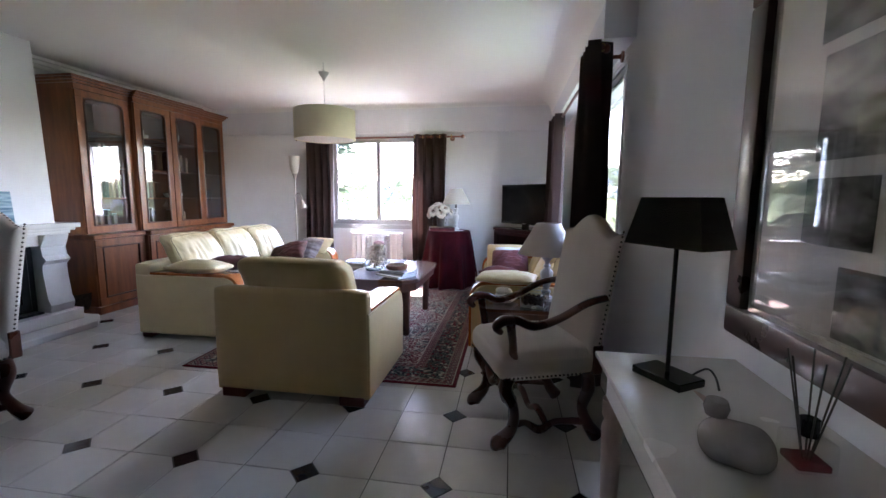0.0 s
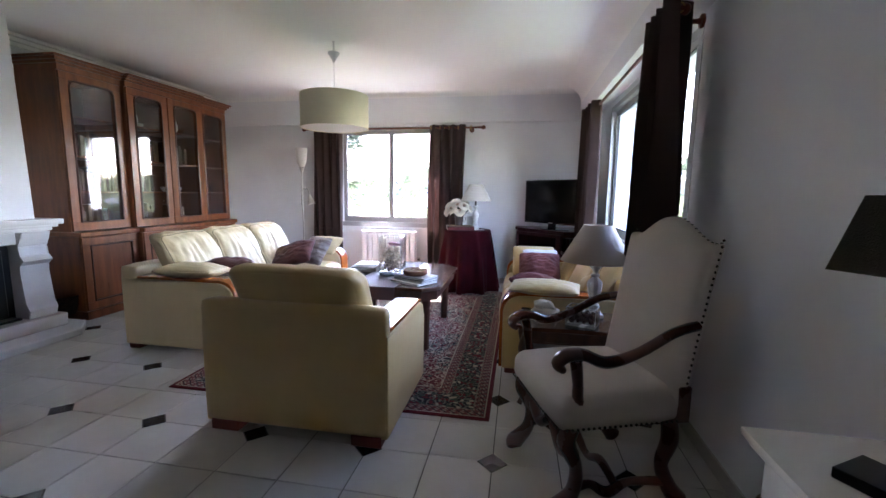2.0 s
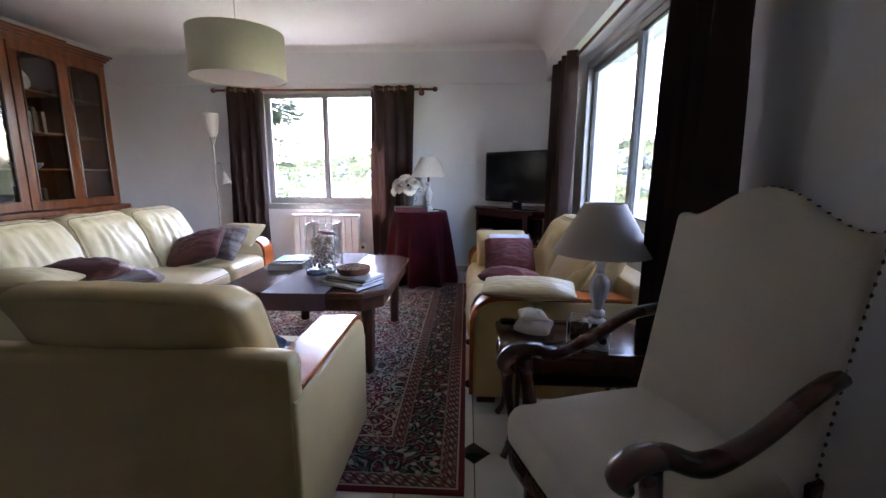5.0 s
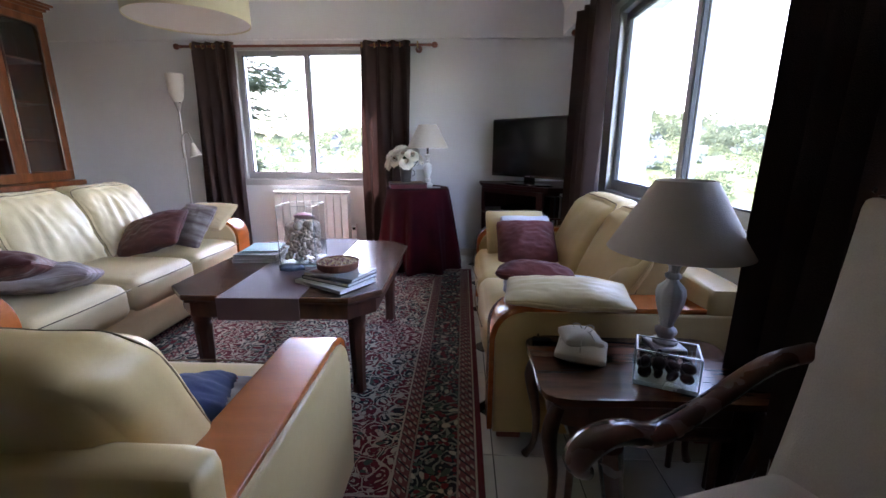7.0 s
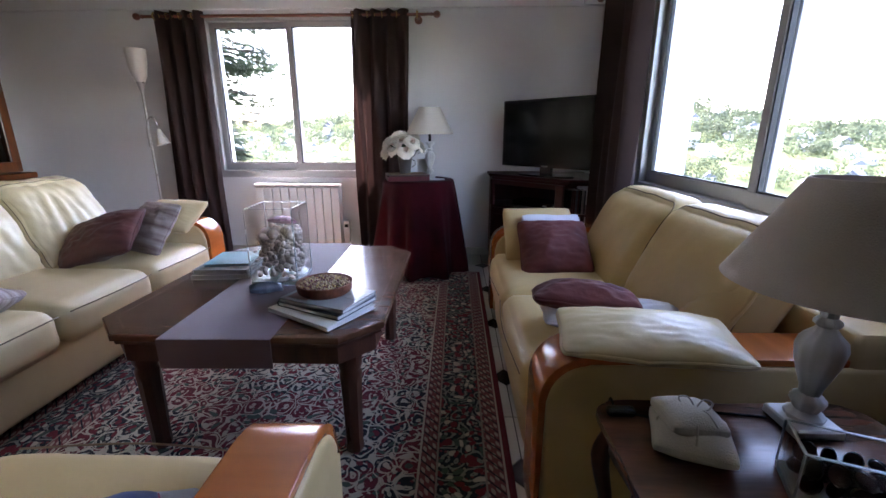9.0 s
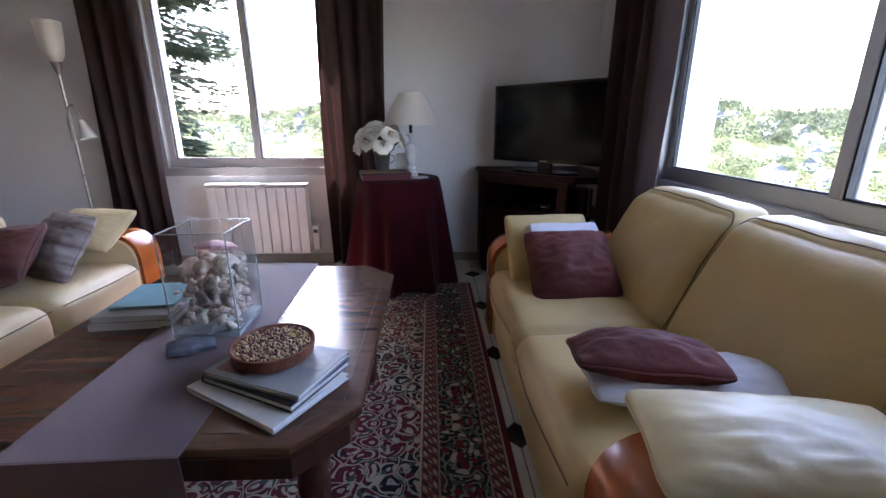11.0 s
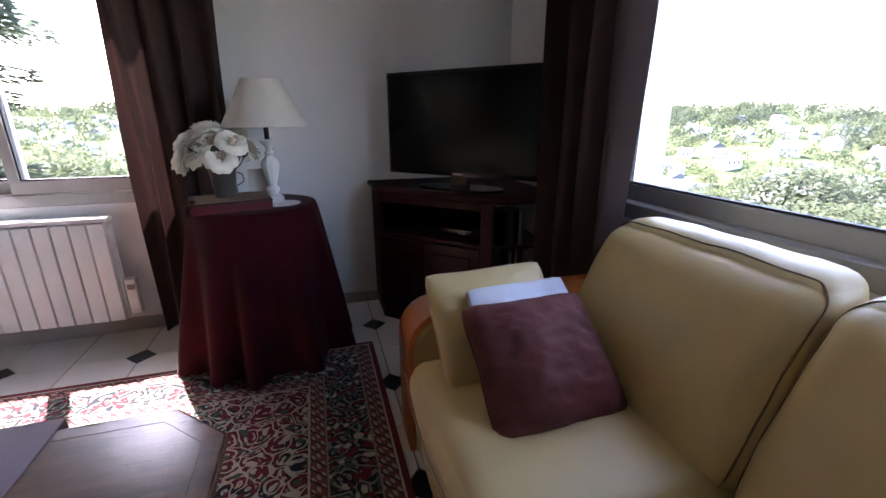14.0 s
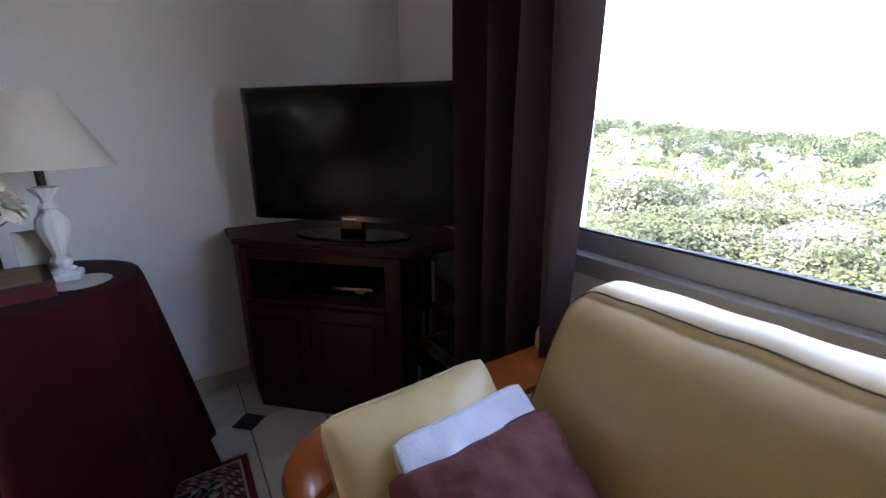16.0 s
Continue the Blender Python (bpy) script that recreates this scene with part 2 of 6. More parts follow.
def box(x0, y0, z0, x1, y1, z1, bev=0.0, bm=None, seg=1):
    own = bm is None
    bm = bm or bmesh.new()
    vs = [bm.verts.new(p) for p in ((x0, y0, z0), (x1, y0, z0), (x1, y1, z0), (x0, y1, z0), (x0, y0, z1), (x1, y0, z1), (x1, y1, z1), (x0, y1, z1))]
    fs = [bm.faces.new([vs[i] for i in q]) for q in ((0, 3, 2, 1), (4, 5, 6, 7), (0, 1, 5, 4), (1, 2, 6, 5), (2, 3, 7, 6), (3, 0, 4, 7))]
    if bev:
        es = {e for f in fs for e in f.edges}
        bmesh.ops.bevel(bm, geom=list(es), offset=bev, segments=seg, affect="EDGES", profile=0.6)
    return bm


def prism(outline, z0, z1, bev=0.0, bm=None, m=None, seg=1):
    """An outline in x, y raised from z0 to z1, then put in place by m."""
    bm = bm or bmesh.new()
    m = m or Matrix()
    lo = [bm.verts.new(m @ Vector((x, y, z0))) for x, y in outline]
    hi = [bm.verts.new(m @ Vector((x, y, z1))) for x, y in outline]
    k = len(outline)
    fs = [bm.faces.new(lo[::-1]), bm.faces.new(hi)]
    fs += [bm.faces.new((lo[i], lo[(i + 1) % k], hi[(i + 1) % k], hi[i])) for i in range(k)]
    if bev:
        bmesh.ops.bevel(bm, geom=list(set(fs[0].edges) | set(fs[1].edges)), offset=bev, segments=seg, affect="EDGES", profile=0.6)
    return bm


def lathe(profile, segs=24, bm=None, m=None, flute=0.0, flutes=0):
    bm = bm or bmesh.new()
    m = m or Matrix()
    rings = []
    for r, z in profile:
        if r < 1e-5:
            rings.append([bm.verts.new(m @ Vector((0, 0, z)))])
        else:
            ring = []
            for i in range(segs):
                a = math.tau * i / segs
                rr = r * (1 + flute * math.cos(a * flutes)) if flutes else r
                ring.append(bm.verts.new(m @ Vector((rr * math.cos(a), rr * math.sin(a), z))))
            rings.append(ring)
    for a, b in zip(rings, rings[1:]):
        if len(a) == len(b) == 1:
            continue
        for i in range(segs):
            j = (i + 1) % segs
            if len(a) == 1:
                bm.faces.new((a[0], b[j], b[i]))
            elif len(b) == 1:
                bm.faces.new((a[i], a[j], b[0]))
            else:
                bm.faces.new((a[i], a[j], b[j], b[i]))
    return bm


def smooth_path(pts, per=6):
    pts = [Vector(p) for p in pts]
    out = []
    for i in range(len(pts) - 1):
        p0, p1, p2, p3 = pts[max(i - 1, 0)], pts[i], pts[i + 1], pts[min(i + 2, len(pts) - 1)]
        for k in range(per):
            t = k / per
            out.append(0.5 * ((2 * p1) + (p2 - p0) * t + (2 * p0 - 5 * p1 + 4 * p2 - p3) * t * t + (3 * p1 - p0 - 3 * p2 + p3) * t ** 3))
    out.append(pts[-1])
    return out


def tube(pts, radii, segs=10, bm=None, squash=1.0, cap=True):
    """A rod swept along points; radii: one or one a point; squash: height of the section over its width."""
    bm = bm or bmesh.new()
    pts = [Vector(p) for p in pts]
    if not hasattr(radii, "__len__"):
        radii = [radii] * len(pts)
    rings, n0 = [], None
    for i, p in enumerate(pts):
        d = (pts[min(i + 1, len(pts) - 1)] - pts[max(i - 1, 0)]).normalized()
        if n0 is None:
            n0 = Vector((0, 0, 1)) if abs(d.z) < 0.9 else Vector((1, 0, 0))
        n0 = (n0 - d * n0.dot(d)).normalized()
        s = d.cross(n0)
        rings.append([bm.verts.new(p + (s * math.cos(math.tau * k / segs) + n0 * squash * math.sin(math.tau * k / segs)) * radii[i]) for k in range(segs)])
    for a, b in zip(rings, rings[1:]):
        for k in range(segs):
            j = (k + 1) % segs
            bm.faces.new((a[k], a[j], b[j], b[k]))
    if cap:
        bm.faces.new(rings[0][::-1])
        bm.faces.new(rings[-1])
    return bm


def lerp_list(vals, n):
    return [float(v) for v in np.interp(np.linspace(0, 1, n), np.linspace(0, 1, len(vals)), vals)]


def soft_point(u, w, d, h, r=0.05, puff=(0, 0, 0), wrinkle=0.0, seed=0, wf=6.0, shape=None):
    """Where the point u, from -1 to 1 along x, y, z of a block's surface, lies on the padded block."""
    H = (w / 2, d / 2, h / 2)
    p = Vector((u[0] * H[0], u[1] * H[1], u[2] * H[2]))
    rr = min(r, H[0] * 0.98, H[1] * 0.98, H[2] * 0.98)
    inner = Vector([max(-(H[i] - rr), min(H[i] - rr, p[i])) for i in range(3)])
    dv = p - inner
    if dv.length > 1e-6:
        p = inner + dv.normalized() * rr
    f = [(1 - u[0] ** 2), (1 - u[1] ** 2), (1 - u[2] ** 2)]
    p.x += u[0] * puff[0] * f[1] * f[2]
    p.y += u[1] * puff[1] * f[0] * f[2]
    p.z += u[2] * puff[2] * (f[0] * f[1]) ** 0.5
    if wrinkle:
        q = Vector((p.x * wf, p.y * wf, p.z * wf + seed * 7.3))
        p += noise.noise_vector(q) * wrinkle + noise.noise_vector(q * 2.7) * wrinkle * 0.4
    return Vector(shape(p, u)) if shape else p


def soft(w, d, h, r=0.05, puff=(0, 0, 0), n=14, wrinkle=0.0, seed=0, wf=6.0, shape=None, bm=None, m=None):
    """A padded block, w x d x h about the origin, its edges rounded by r, its faces swelling by puff along x, y, z, with creases."""
    bm = bm or bmesh.new()
    m = m or Matrix()
    H = Vector((w / 2, d / 2, h / 2))
    cache = {}

    def vert(u):
        key = (round(u[0], 5), round(u[1], 5), round(u[2], 5))
        if key not in cache:
            cache[key] = bm.verts.new(m @ soft_point(u, w, d, h, r, puff, wrinkle, seed, wf, shape))
        return cache[key]

    def spaced(k, size):
        # more rows close to the rounded edges
        lin_ = np.linspace(-1, 1, k + 1)
        return np.sign(lin_) * (1 - (1 - np.abs(lin_)) ** 1.35)

    for ax in range(3):
        a, b = (ax + 1) % 3, (ax + 2) % 3
        ga, gb = spaced(n, H[a]), spaced(n, H[b])
        for s in (-1, 1):
            for i in range(n):
                for j in range(n):
                    q = []
                    for di, dj in ((0, 0), (1, 0), (1, 1), (0, 1)):
                        u = [0, 0, 0]
                        u[ax], u[a], u[b] = s, float(ga[i + di]), float(gb[j + dj])
                        q.append(vert(u))
                    try:
                        bm.faces.new(q if s > 0 else q[::-1])
                    except ValueError:
                        pass
    return bm


def pillow(w, d, h, seed=0, wrinkle=0.016, n=28, m=None):
    """A cushion, thin at its seam, w x d about the origin and h thick."""
    def shape(p, u):
        k = ((1 - abs(u[0]) ** 2.3) * (1 - abs(u[1]) ** 2.3)) ** 0.62 * 1.18
        x, y = u[0] * w / 2, u[1] * d / 2
        r = 0.07 * abs(u[0] * u[1]) ** 5
        x *= 1 - 0.05 * (1 - u[1] ** 2) - r
        y *= 1 - 0.05 * (1 - u[0] ** 2) - r
        q = Vector((x * 7, y * 7, seed * 3.1))
        return (x, y, u[2] * (0.006 + h / 2 * k) + noise.noise(q) * wrinkle + (noise.noise(q * 2.5) * 0.6 + (0.5 - abs(noise.noise(Vector((q.x * 1.3 + q.y, q.y * 3.2 - q.x, q.z))))) * 0.8 * k + (0.35 - abs(noise.noise(Vector((q.x * 2.1 - q.y * 1.4, q.y * 5.5 + q.x * 1.2, q.z + 5))))) * 0.9 * k ** 0.5) * wrinkle)
    return soft(w, d, h, 0.01, n=n, shape=shape, m=m)


T = Matrix.Translation


def rot(ax, deg):
    return Matrix.Rotation(radians(deg), 4, ax)

# ---- the room: walls, ceiling, floor ----


XW, XE, YN, YS, HC = -5.05, 0.52, 6.27, -4.4, 2.65
floor = tagged(part("floor", box(XW - 0.2, YS - 0.2, -0.2, XE + 0.32, YN + 0.32, -0.004), M_GROUT), "cream ceramic tiled floor with black cabochons", "floor", kind="structure")


def wall_with_hole(name, axis, at, thick, a0, a1, z1, holes, label):
    bm = bmesh.new()
    def b(p0, p1, q0, q1):
        if p1 - p0 < 1e-4 or q1 - q0 < 1e-4:
            return
        if axis == "y":
            box(p0, at, q0, p1, at + thick, q1, bm=bm)
        else:
            box(at, p0, q0, at + thick, p1, q1, bm=bm)
    if holes:
        h0, h1, zz0, zz1 = holes
        b(a0, h0, -0.2, z1)
        b(h1, a1, -0.2, z1)
        b(h0, h1, -0.2, zz0)
        b(h0, h1, zz1, z1)
    else:
        b(a0, a1, -0.2, z1)
    return tagged(part(name, bm, M_WALL), label, "wall", kind="structure")


WN = (-3.05, -1.48, 0.765, 2.19)
WE = (2.90, 5.20, 0.79, 2.19)
wall_with_hole("wall_north", "y", YN, 0.32, XW - 0.2, XE + 0.32, 2.9, WN, "white painted plaster wall with a sliding window")
wall_with_hole("wall_east", "x", XE, 0.32, YS, YN, 2.9, WE, "white painted plaster wall with a wide window")
wall_with_hole("wall_west", "x", XW - 0.2, 0.2, YS, YN, 2.9, None, "white painted plaster wall")
# Unseen end of the room, set well back to weaken light bounced off it.
wall_with_hole("wall_south_unseen", "y", YS - 0.2, 0.2, XW - 0.2, XE + 0.32, 2.9, None, "white painted plaster wall")
ceil = tagged(part("ceiling", box(XW - 0.2, YS - 0.2, HC, XE + 0.32, YN + 0.32, HC + 0.2), M_CEIL), "white painted ceiling", "ceiling", kind="structure")

# upper band on the north wall, and the boxed beam over the east window
part_band = tagged(part("beam_north", box(XW, YN - 0.035, 2.235, XE, YN, HC, bev=0.0), M_WALL), "white plaster band over the window", "beam", kind="structure")
tagged(part("beam_east", box(0.33, 2.72, 2.245, XE, YN - 0.035, HC), M_WALL), "white boxed beam over the wide window", "beam", kind="structure")


def cove(name, p0, p1, inward, r):
    """A concave quarter-round between wall and ceiling."""
    bm = bmesh.new()
    a, b, w = Vector(p0), Vector(p1), Vector(inward)
    rows = []
    for k in range(9):
        t = math.pi / 2 * k / 8
        off = w * (r - r * math.cos(t)) + Vector((0, 0, -r + r * math.sin(t)))
        rows.append((bm.verts.new(a + off), bm.verts.new(b + off)))
    corner = (bm.verts.new(a + Vector((0, 0, 0.003))), bm.verts.new(b + Vector((0, 0, 0.003))))
    for (p, q), (s, t) in zip(rows, rows[1:]):
        bm.faces.new((p, q, t, s))
    bm.faces.new((rows[-1][0], rows[-1][1], corner[1], corner[0]))
    bm.faces.new((rows[0][1], rows[0][0], corner[0], corner[1]))
    return tagged(part(name, bm, M_CEIL, smooth=60), "rounded plaster cove", "moulding", kind="structure")


cove("trim", (0.33, 2.72, HC), (0.33, YN - 0.035, HC), (-1, 0, 0), 0.20)
cove("trim", (XW, YN - 0.035, HC), (0.33, YN - 0.035, HC), (0, -1, 0), 0.07)
cove("trim", (XE, YS, HC), (XE, 2.72, HC), (-1, 0, 0), 0.10)
# stepped crown moulding on the west wall
bm = bmesh.new()
box(XW, YS, HC - 0.10, XW + 0.03, YN - 0.035, HC, bm=bm)
box(XW + 0.03, YS, HC - 0.065, XW + 0.06, YN - 0.035, HC, bm=bm)
box(XW + 0.06, YS, HC - 0.03, XW + 0.10, YN - 0.035, HC, bm=bm)
tagged(part("trim", bm, M_TRIMW), "stepped white crown moulding", "moulding", kind="structure")
# skirting
for x0, y0, x1, y1 in ((XW, YN - 0.012, XE, YN), (XE - 0.012, YS, XE, YN - 0.012), (XW, YS, XW + 0.012, YN - 0.012)):
    tagged(part("baseboard", box(x0, y0, -0.004, x1, y1, 0.075, bev=0.002), M_SKIRT), "beige tiled skirting", "skirting", kind="structure")

# ---- windows ----


def sliding_window(name, m, w, h, split, label, front):
    """A two-leaf slider: x along the wall, z up, y outwards, from its lower left corner. front: the leaf nearer the room, 0 or 1."""
    win = new(name)
    win.matrix_world = m
    tagged(win, label, "window", kind="structure")
    f = 0.045
    bm = bmesh.new()
    box(0, 0, 0, w, 0.09, 0.065, 0.003, bm)
    box(0, 0, h - f, w, 0.09, h, 0.003, bm)
    box(0, 0, 0.065, f, 0.09, h - f, 0.003, bm)
    box(w - f, 0, 0.065, w, 0.09, h - f, 0.003, bm)
    part("window_frame", bm, M_ALU, win)
    for leaf in (0, 1):
        x0, x1 = (f, split + 0.03) if leaf == 0 else (split - 0.03, w - f)
        y = 0.008 if leaf == front else 0.046
        s = new("sash")
        s.parent = win
        sw = 0.05
        bm = bmesh.new()
        z0, z1 = 0.067, h - f - 0.002
        box(x0, y, z0, x1, y + 0.034, z0 + 0.07, 0.003, bm)
        box(x0, y, z1 - 0.045, x1, y + 0.034, z1, 0.003, bm)
        box(x0, y, z0 + 0.07, x0 + sw, y + 0.034, z1 - 0.045, 0.003, bm)
        box(x1 - sw, y, z0 + 0.07, x1, y + 0.034, z1 - 0.045, 0.003, bm)
        part("sash_frame", bm, M_ALU, s)
        bm = bmesh.new()
        g = 0.008
        a0, a1, b0, b1 = x0 + sw, x1 - sw, z0 + 0.07, z1 - 0.045
        for q in ((a0, b0, a1, b0 + g), (a0, b1 - g, a1, b1), (a0, b0 + g, a0 + g, b1 - g), (a1 - g, b0 + g, a1, b1 - g)):
            box(q[0], y + 0.006, q[1], q[2], y + 0.028, q[3], bm=bm)
        part("gasket", bm, M_ALUD, s)
        p = part("pane", box(a0 + g, y + 0.015, b0 + g, a1 - g, y + 0.019, b1 - g), M_GLASS, s)
        p.visible_shadow = False
    return win


sliding_window("window_1", T((WN[0], 6.266, WN[2])), WN[1] - WN[0], WN[3] - WN[2], 0.79, "grey aluminium two-leaf sliding window", 1)
sliding_window("window_2", T((0.516, WE[1], WE[2])) @ rot("Z", -90), WE[1] - WE[0], WE[3] - WE[2], WE[1] - 4.03, "wide grey aluminium two-leaf sliding window", 1)

# ---- things ----


def curtain(m, w, h, folds, depth, seed, label, parent=None, flare=1.0, grommets=True):
    """A hanging grommet curtain: x along the rod, top at z 0."""
    cu = thing("curtain", m, label, "curtain", "brown window curtains")
    bm = bmesh.new()
    nu, nv = folds * 12, 16
    rng = random.Random(seed)
    amp = [rng.uniform(0.75, 1.15) for _ in range(folds * 2 + 2)]
    rows = []
    for j in range(nv + 1):
        v = j / nv
        row = []
        for i in range(nu + 1):
            u = i / nu
            k = u * folds
            a = float(np.interp(k * 2, range(len(amp)), amp))
            spread = 1 + (flare - 1) * v
            x = (u - 0.5) * w * spread + 0.012 * math.sin(v * 5 + i * 0.4 + seed)
            y = depth * a * math.sin(k * math.tau + 0.5 * math.sin(v * 3 + seed)) * (0.8 + 0.25 * v) + 0.01 * noise.noise(Vector((u * 5, v * 4, seed)))
            row.append(bm.verts.new((x, y, 0.04 - v * h)))
        rows.append(row)
    for a, b in zip(rows, rows[1:]):
        for i in range(nu):
            bm.faces.new((a[i], a[i + 1], b[i + 1], b[i]))
    geo = bmesh.ops.solidify(bm, geom=bm.faces[:], thickness=0.003)
    part("cloth", bm, M_CURT, cu, smooth=70)
    if grommets:
        for g in range(folds * 2):
            x = ((g + 0.5) / (folds * 2) - 0.5) * w
            y = 0
            r = tube([(x + 0.004 * math.sin(q), 0.022 * math.cos(math.tau * q / 14), 0.022 * math.sin(math.tau * q / 14)) for q in range(15)], 0.004, 6, cap=False)
            part("eyelet", r, M_BRASS, cu, smooth=True)
    return cu


def rod(m, length, ends, label, brackets):
    rd = thing("curtain_rod", m, label, "curtain rod", "curtain rods")
    part("pole", tube([(0, 0, 0), (length, 0, 0)], 0.013, 14), M_ROD, rd, smooth=True)
    for e in ends:
        s = -1 if e == 0 else 1
        fin = lathe([(0, -0.005), (0.012, 0), (0.019, 0.008), (0.012, 0.018), (0.010, 0.024), (0.022, 0.036), (0.029, 0.055), (0.024, 0.075), (0.010, 0.086), (0.0, 0.088)], 16, m=T((e, 0, 0)) @ rot("Y", 90 * s))
        part("finial", fin, M_ROD, rd, smooth=True)
    for x in brackets:
        b = lathe([(0.0, 0.0), (0.034, 0.0), (0.034, 0.012), (0.016, 0.016), (0.012, 0.03), (0.012, 0.11), (0.0, 0.115)], 16, m=T((x, 0.13, -0.015)) @ rot("X", 90))
        part("bracket", b, M_ROD, rd, smooth=True)
        ring = tube([(x, 0.028 * math.cos(math.tau * q / 16), 0.028 * math.sin(math.tau * q / 16)) for q in range(17)], 0.006, 8, cap=False)
        part("ring", ring, M_BRASS, rd, smooth=True)
    return rd


rod(T((-3.45, 6.10, 2.145)), 2.47, (0, 2.47), "reddish wooden curtain rod with turned finials over the window", (0.10, 2.36))
curtain(T((-3.16, 6.10, 2.145)), 0.44, 2.14, 4, 0.050, 1, "dark brown eyelet curtain hanging beside the window and floor lamp", flare=1.05)
curtain(T((-1.42, 6.10, 2.145)), 0.50, 2.14, 4, 0.050, 2, "dark brown eyelet curtain behind the round draped table", flare=0.98)
RODX, RODZ = 0.33, 2.16
rod(T((RODX, 2.70, RODZ)) @ rot("Z", 90) @ Matrix.Scale(-1, 4, (0, 1, 0)), 3.0, (0, 3.0), "reddish wooden curtain rod with turned finials along the wide window", (0.06, 2.9))
curtain(T((RODX - 0.03, 2.785, RODZ)) @ rot("Z", 90), 0.38, 2.15, 4, 0.105, 3, "dark brown eyelet curtain hanging behind the high-backed armchair", flare=1.25)
curtain(T((RODX - 0.02, 5.10, RODZ)) @ rot("Z", 90), 0.58, 2.15, 4, 0.095, 4, "dark brown eyelet curtain hanging beside the television")


def radiator():
    r = thing("radiator", T((-2.655, 6.13, 0.13)), "white finned electric radiator mounted below the window", "radiator")
    w, n = 0.80, 10
    part("back_panel", box(0, 0.03, 0.0, w, 0.075, 0.55, 0.004), M_RAD, r)
    for i in range(n):
        x0 = i * w / n
        bm = bmesh.new()
        box(x0 + 0.004, -0.022, 0, x0 + w / n - 0.004, 0.03, 0.555, 0.008, bm, seg=2)
        part("fin", bm, M_RAD, r, smooth=30)
    part("top_grille", box(-0.01, -0.01, 0.562, w + 0.01, 0.07, 0.585, 0.004), M_RAD, r)
    for i in range(n + 1):
        x0 = i * w / n
        part("rib", box(x0 - 0.004, -0.014, 0.556, x0 + 0.004, 0.05, 0.5615), M_RAD, r)
    part("control_box", box(w + 0.02, 0.0, 0.02, w + 0.075, 0.05, 0.23, 0.006), M_WHITEP, r)
    part("display", box(w + 0.03, -0.003, 0.17, w + 0.065, -0.0005, 0.20), M_PLAST, r)
    part("wall_bracket", box(0.2, 0.0755, 0.1, 0.6, 0.14, 0.45), M_IRON, r)


radiator()


def puffy_seat(w, d, h, seed, material, parent, m, name="seat_cushion"):
    ob = part(name, soft(w, d, h, 0.06, (0.01, 0.015, 0.025), n=18, wrinkle=0.005, seed=seed), material, parent, smooth=80)
    ob.matrix_basis = m
    return ob


def seam(pts, parent, material=None, r=0.0027, name="piping"):
    return part(name, tube(smooth_path(pts, 4), r, 6), material or M_PIPE, parent, smooth=True)


def arm_piece(parent, x0, x1, depth, top, mleather, start):
    """A sofa arm: leather sides with a lacquered wooden strip over its top and down its front. y from the back, 0, to the front, depth."""
    r = 0.11
    prof = [(0.02, 0.05), (depth, 0.05)]
    prof += [(depth - r + r * math.cos(a), top - r + r * math.sin(a)) for a in np.linspace(0, math.pi / 2, 9)]
    prof += [(0.02, top + 0.005)]
    m = Matrix(((0, 0, 1, 0), (1, 0, 0, 0), (0, 1, 0, 0), (0, 0, 0, 1)))
    part("arm", prism(prof, x0 + 0.004, x1 - 0.004, 0.018, m=m, seg=3), mleather, parent, smooth=40)
    wprof = [(depth + 0.002, 0.06)]
    t = 0.022
    out = [(depth + t, 0.06)] + [(depth - r + (r + t) * math.cos(a), top - r + (r + t) * math.sin(a)) for a in np.linspace(0, math.pi / 2, 9)] + [(start - 0.01, top + t + 0.002)]
    inn = [(start - 0.01, top + 0.003)] + [(depth - r + (r + 0.002) * math.cos(a), top - r + (r + 0.002) * math.sin(a)) for a in np.linspace(math.pi / 2, 0, 9)] + [(depth + 0.002, 0.06)]
    part("arm_rest", prism(out + inn, x0 + 0.012, x1 - 0.012, 0.006, m=m, seg=2), M_ORANGE, parent, "orange-brown lacquered wooden arm strip", smooth=40)


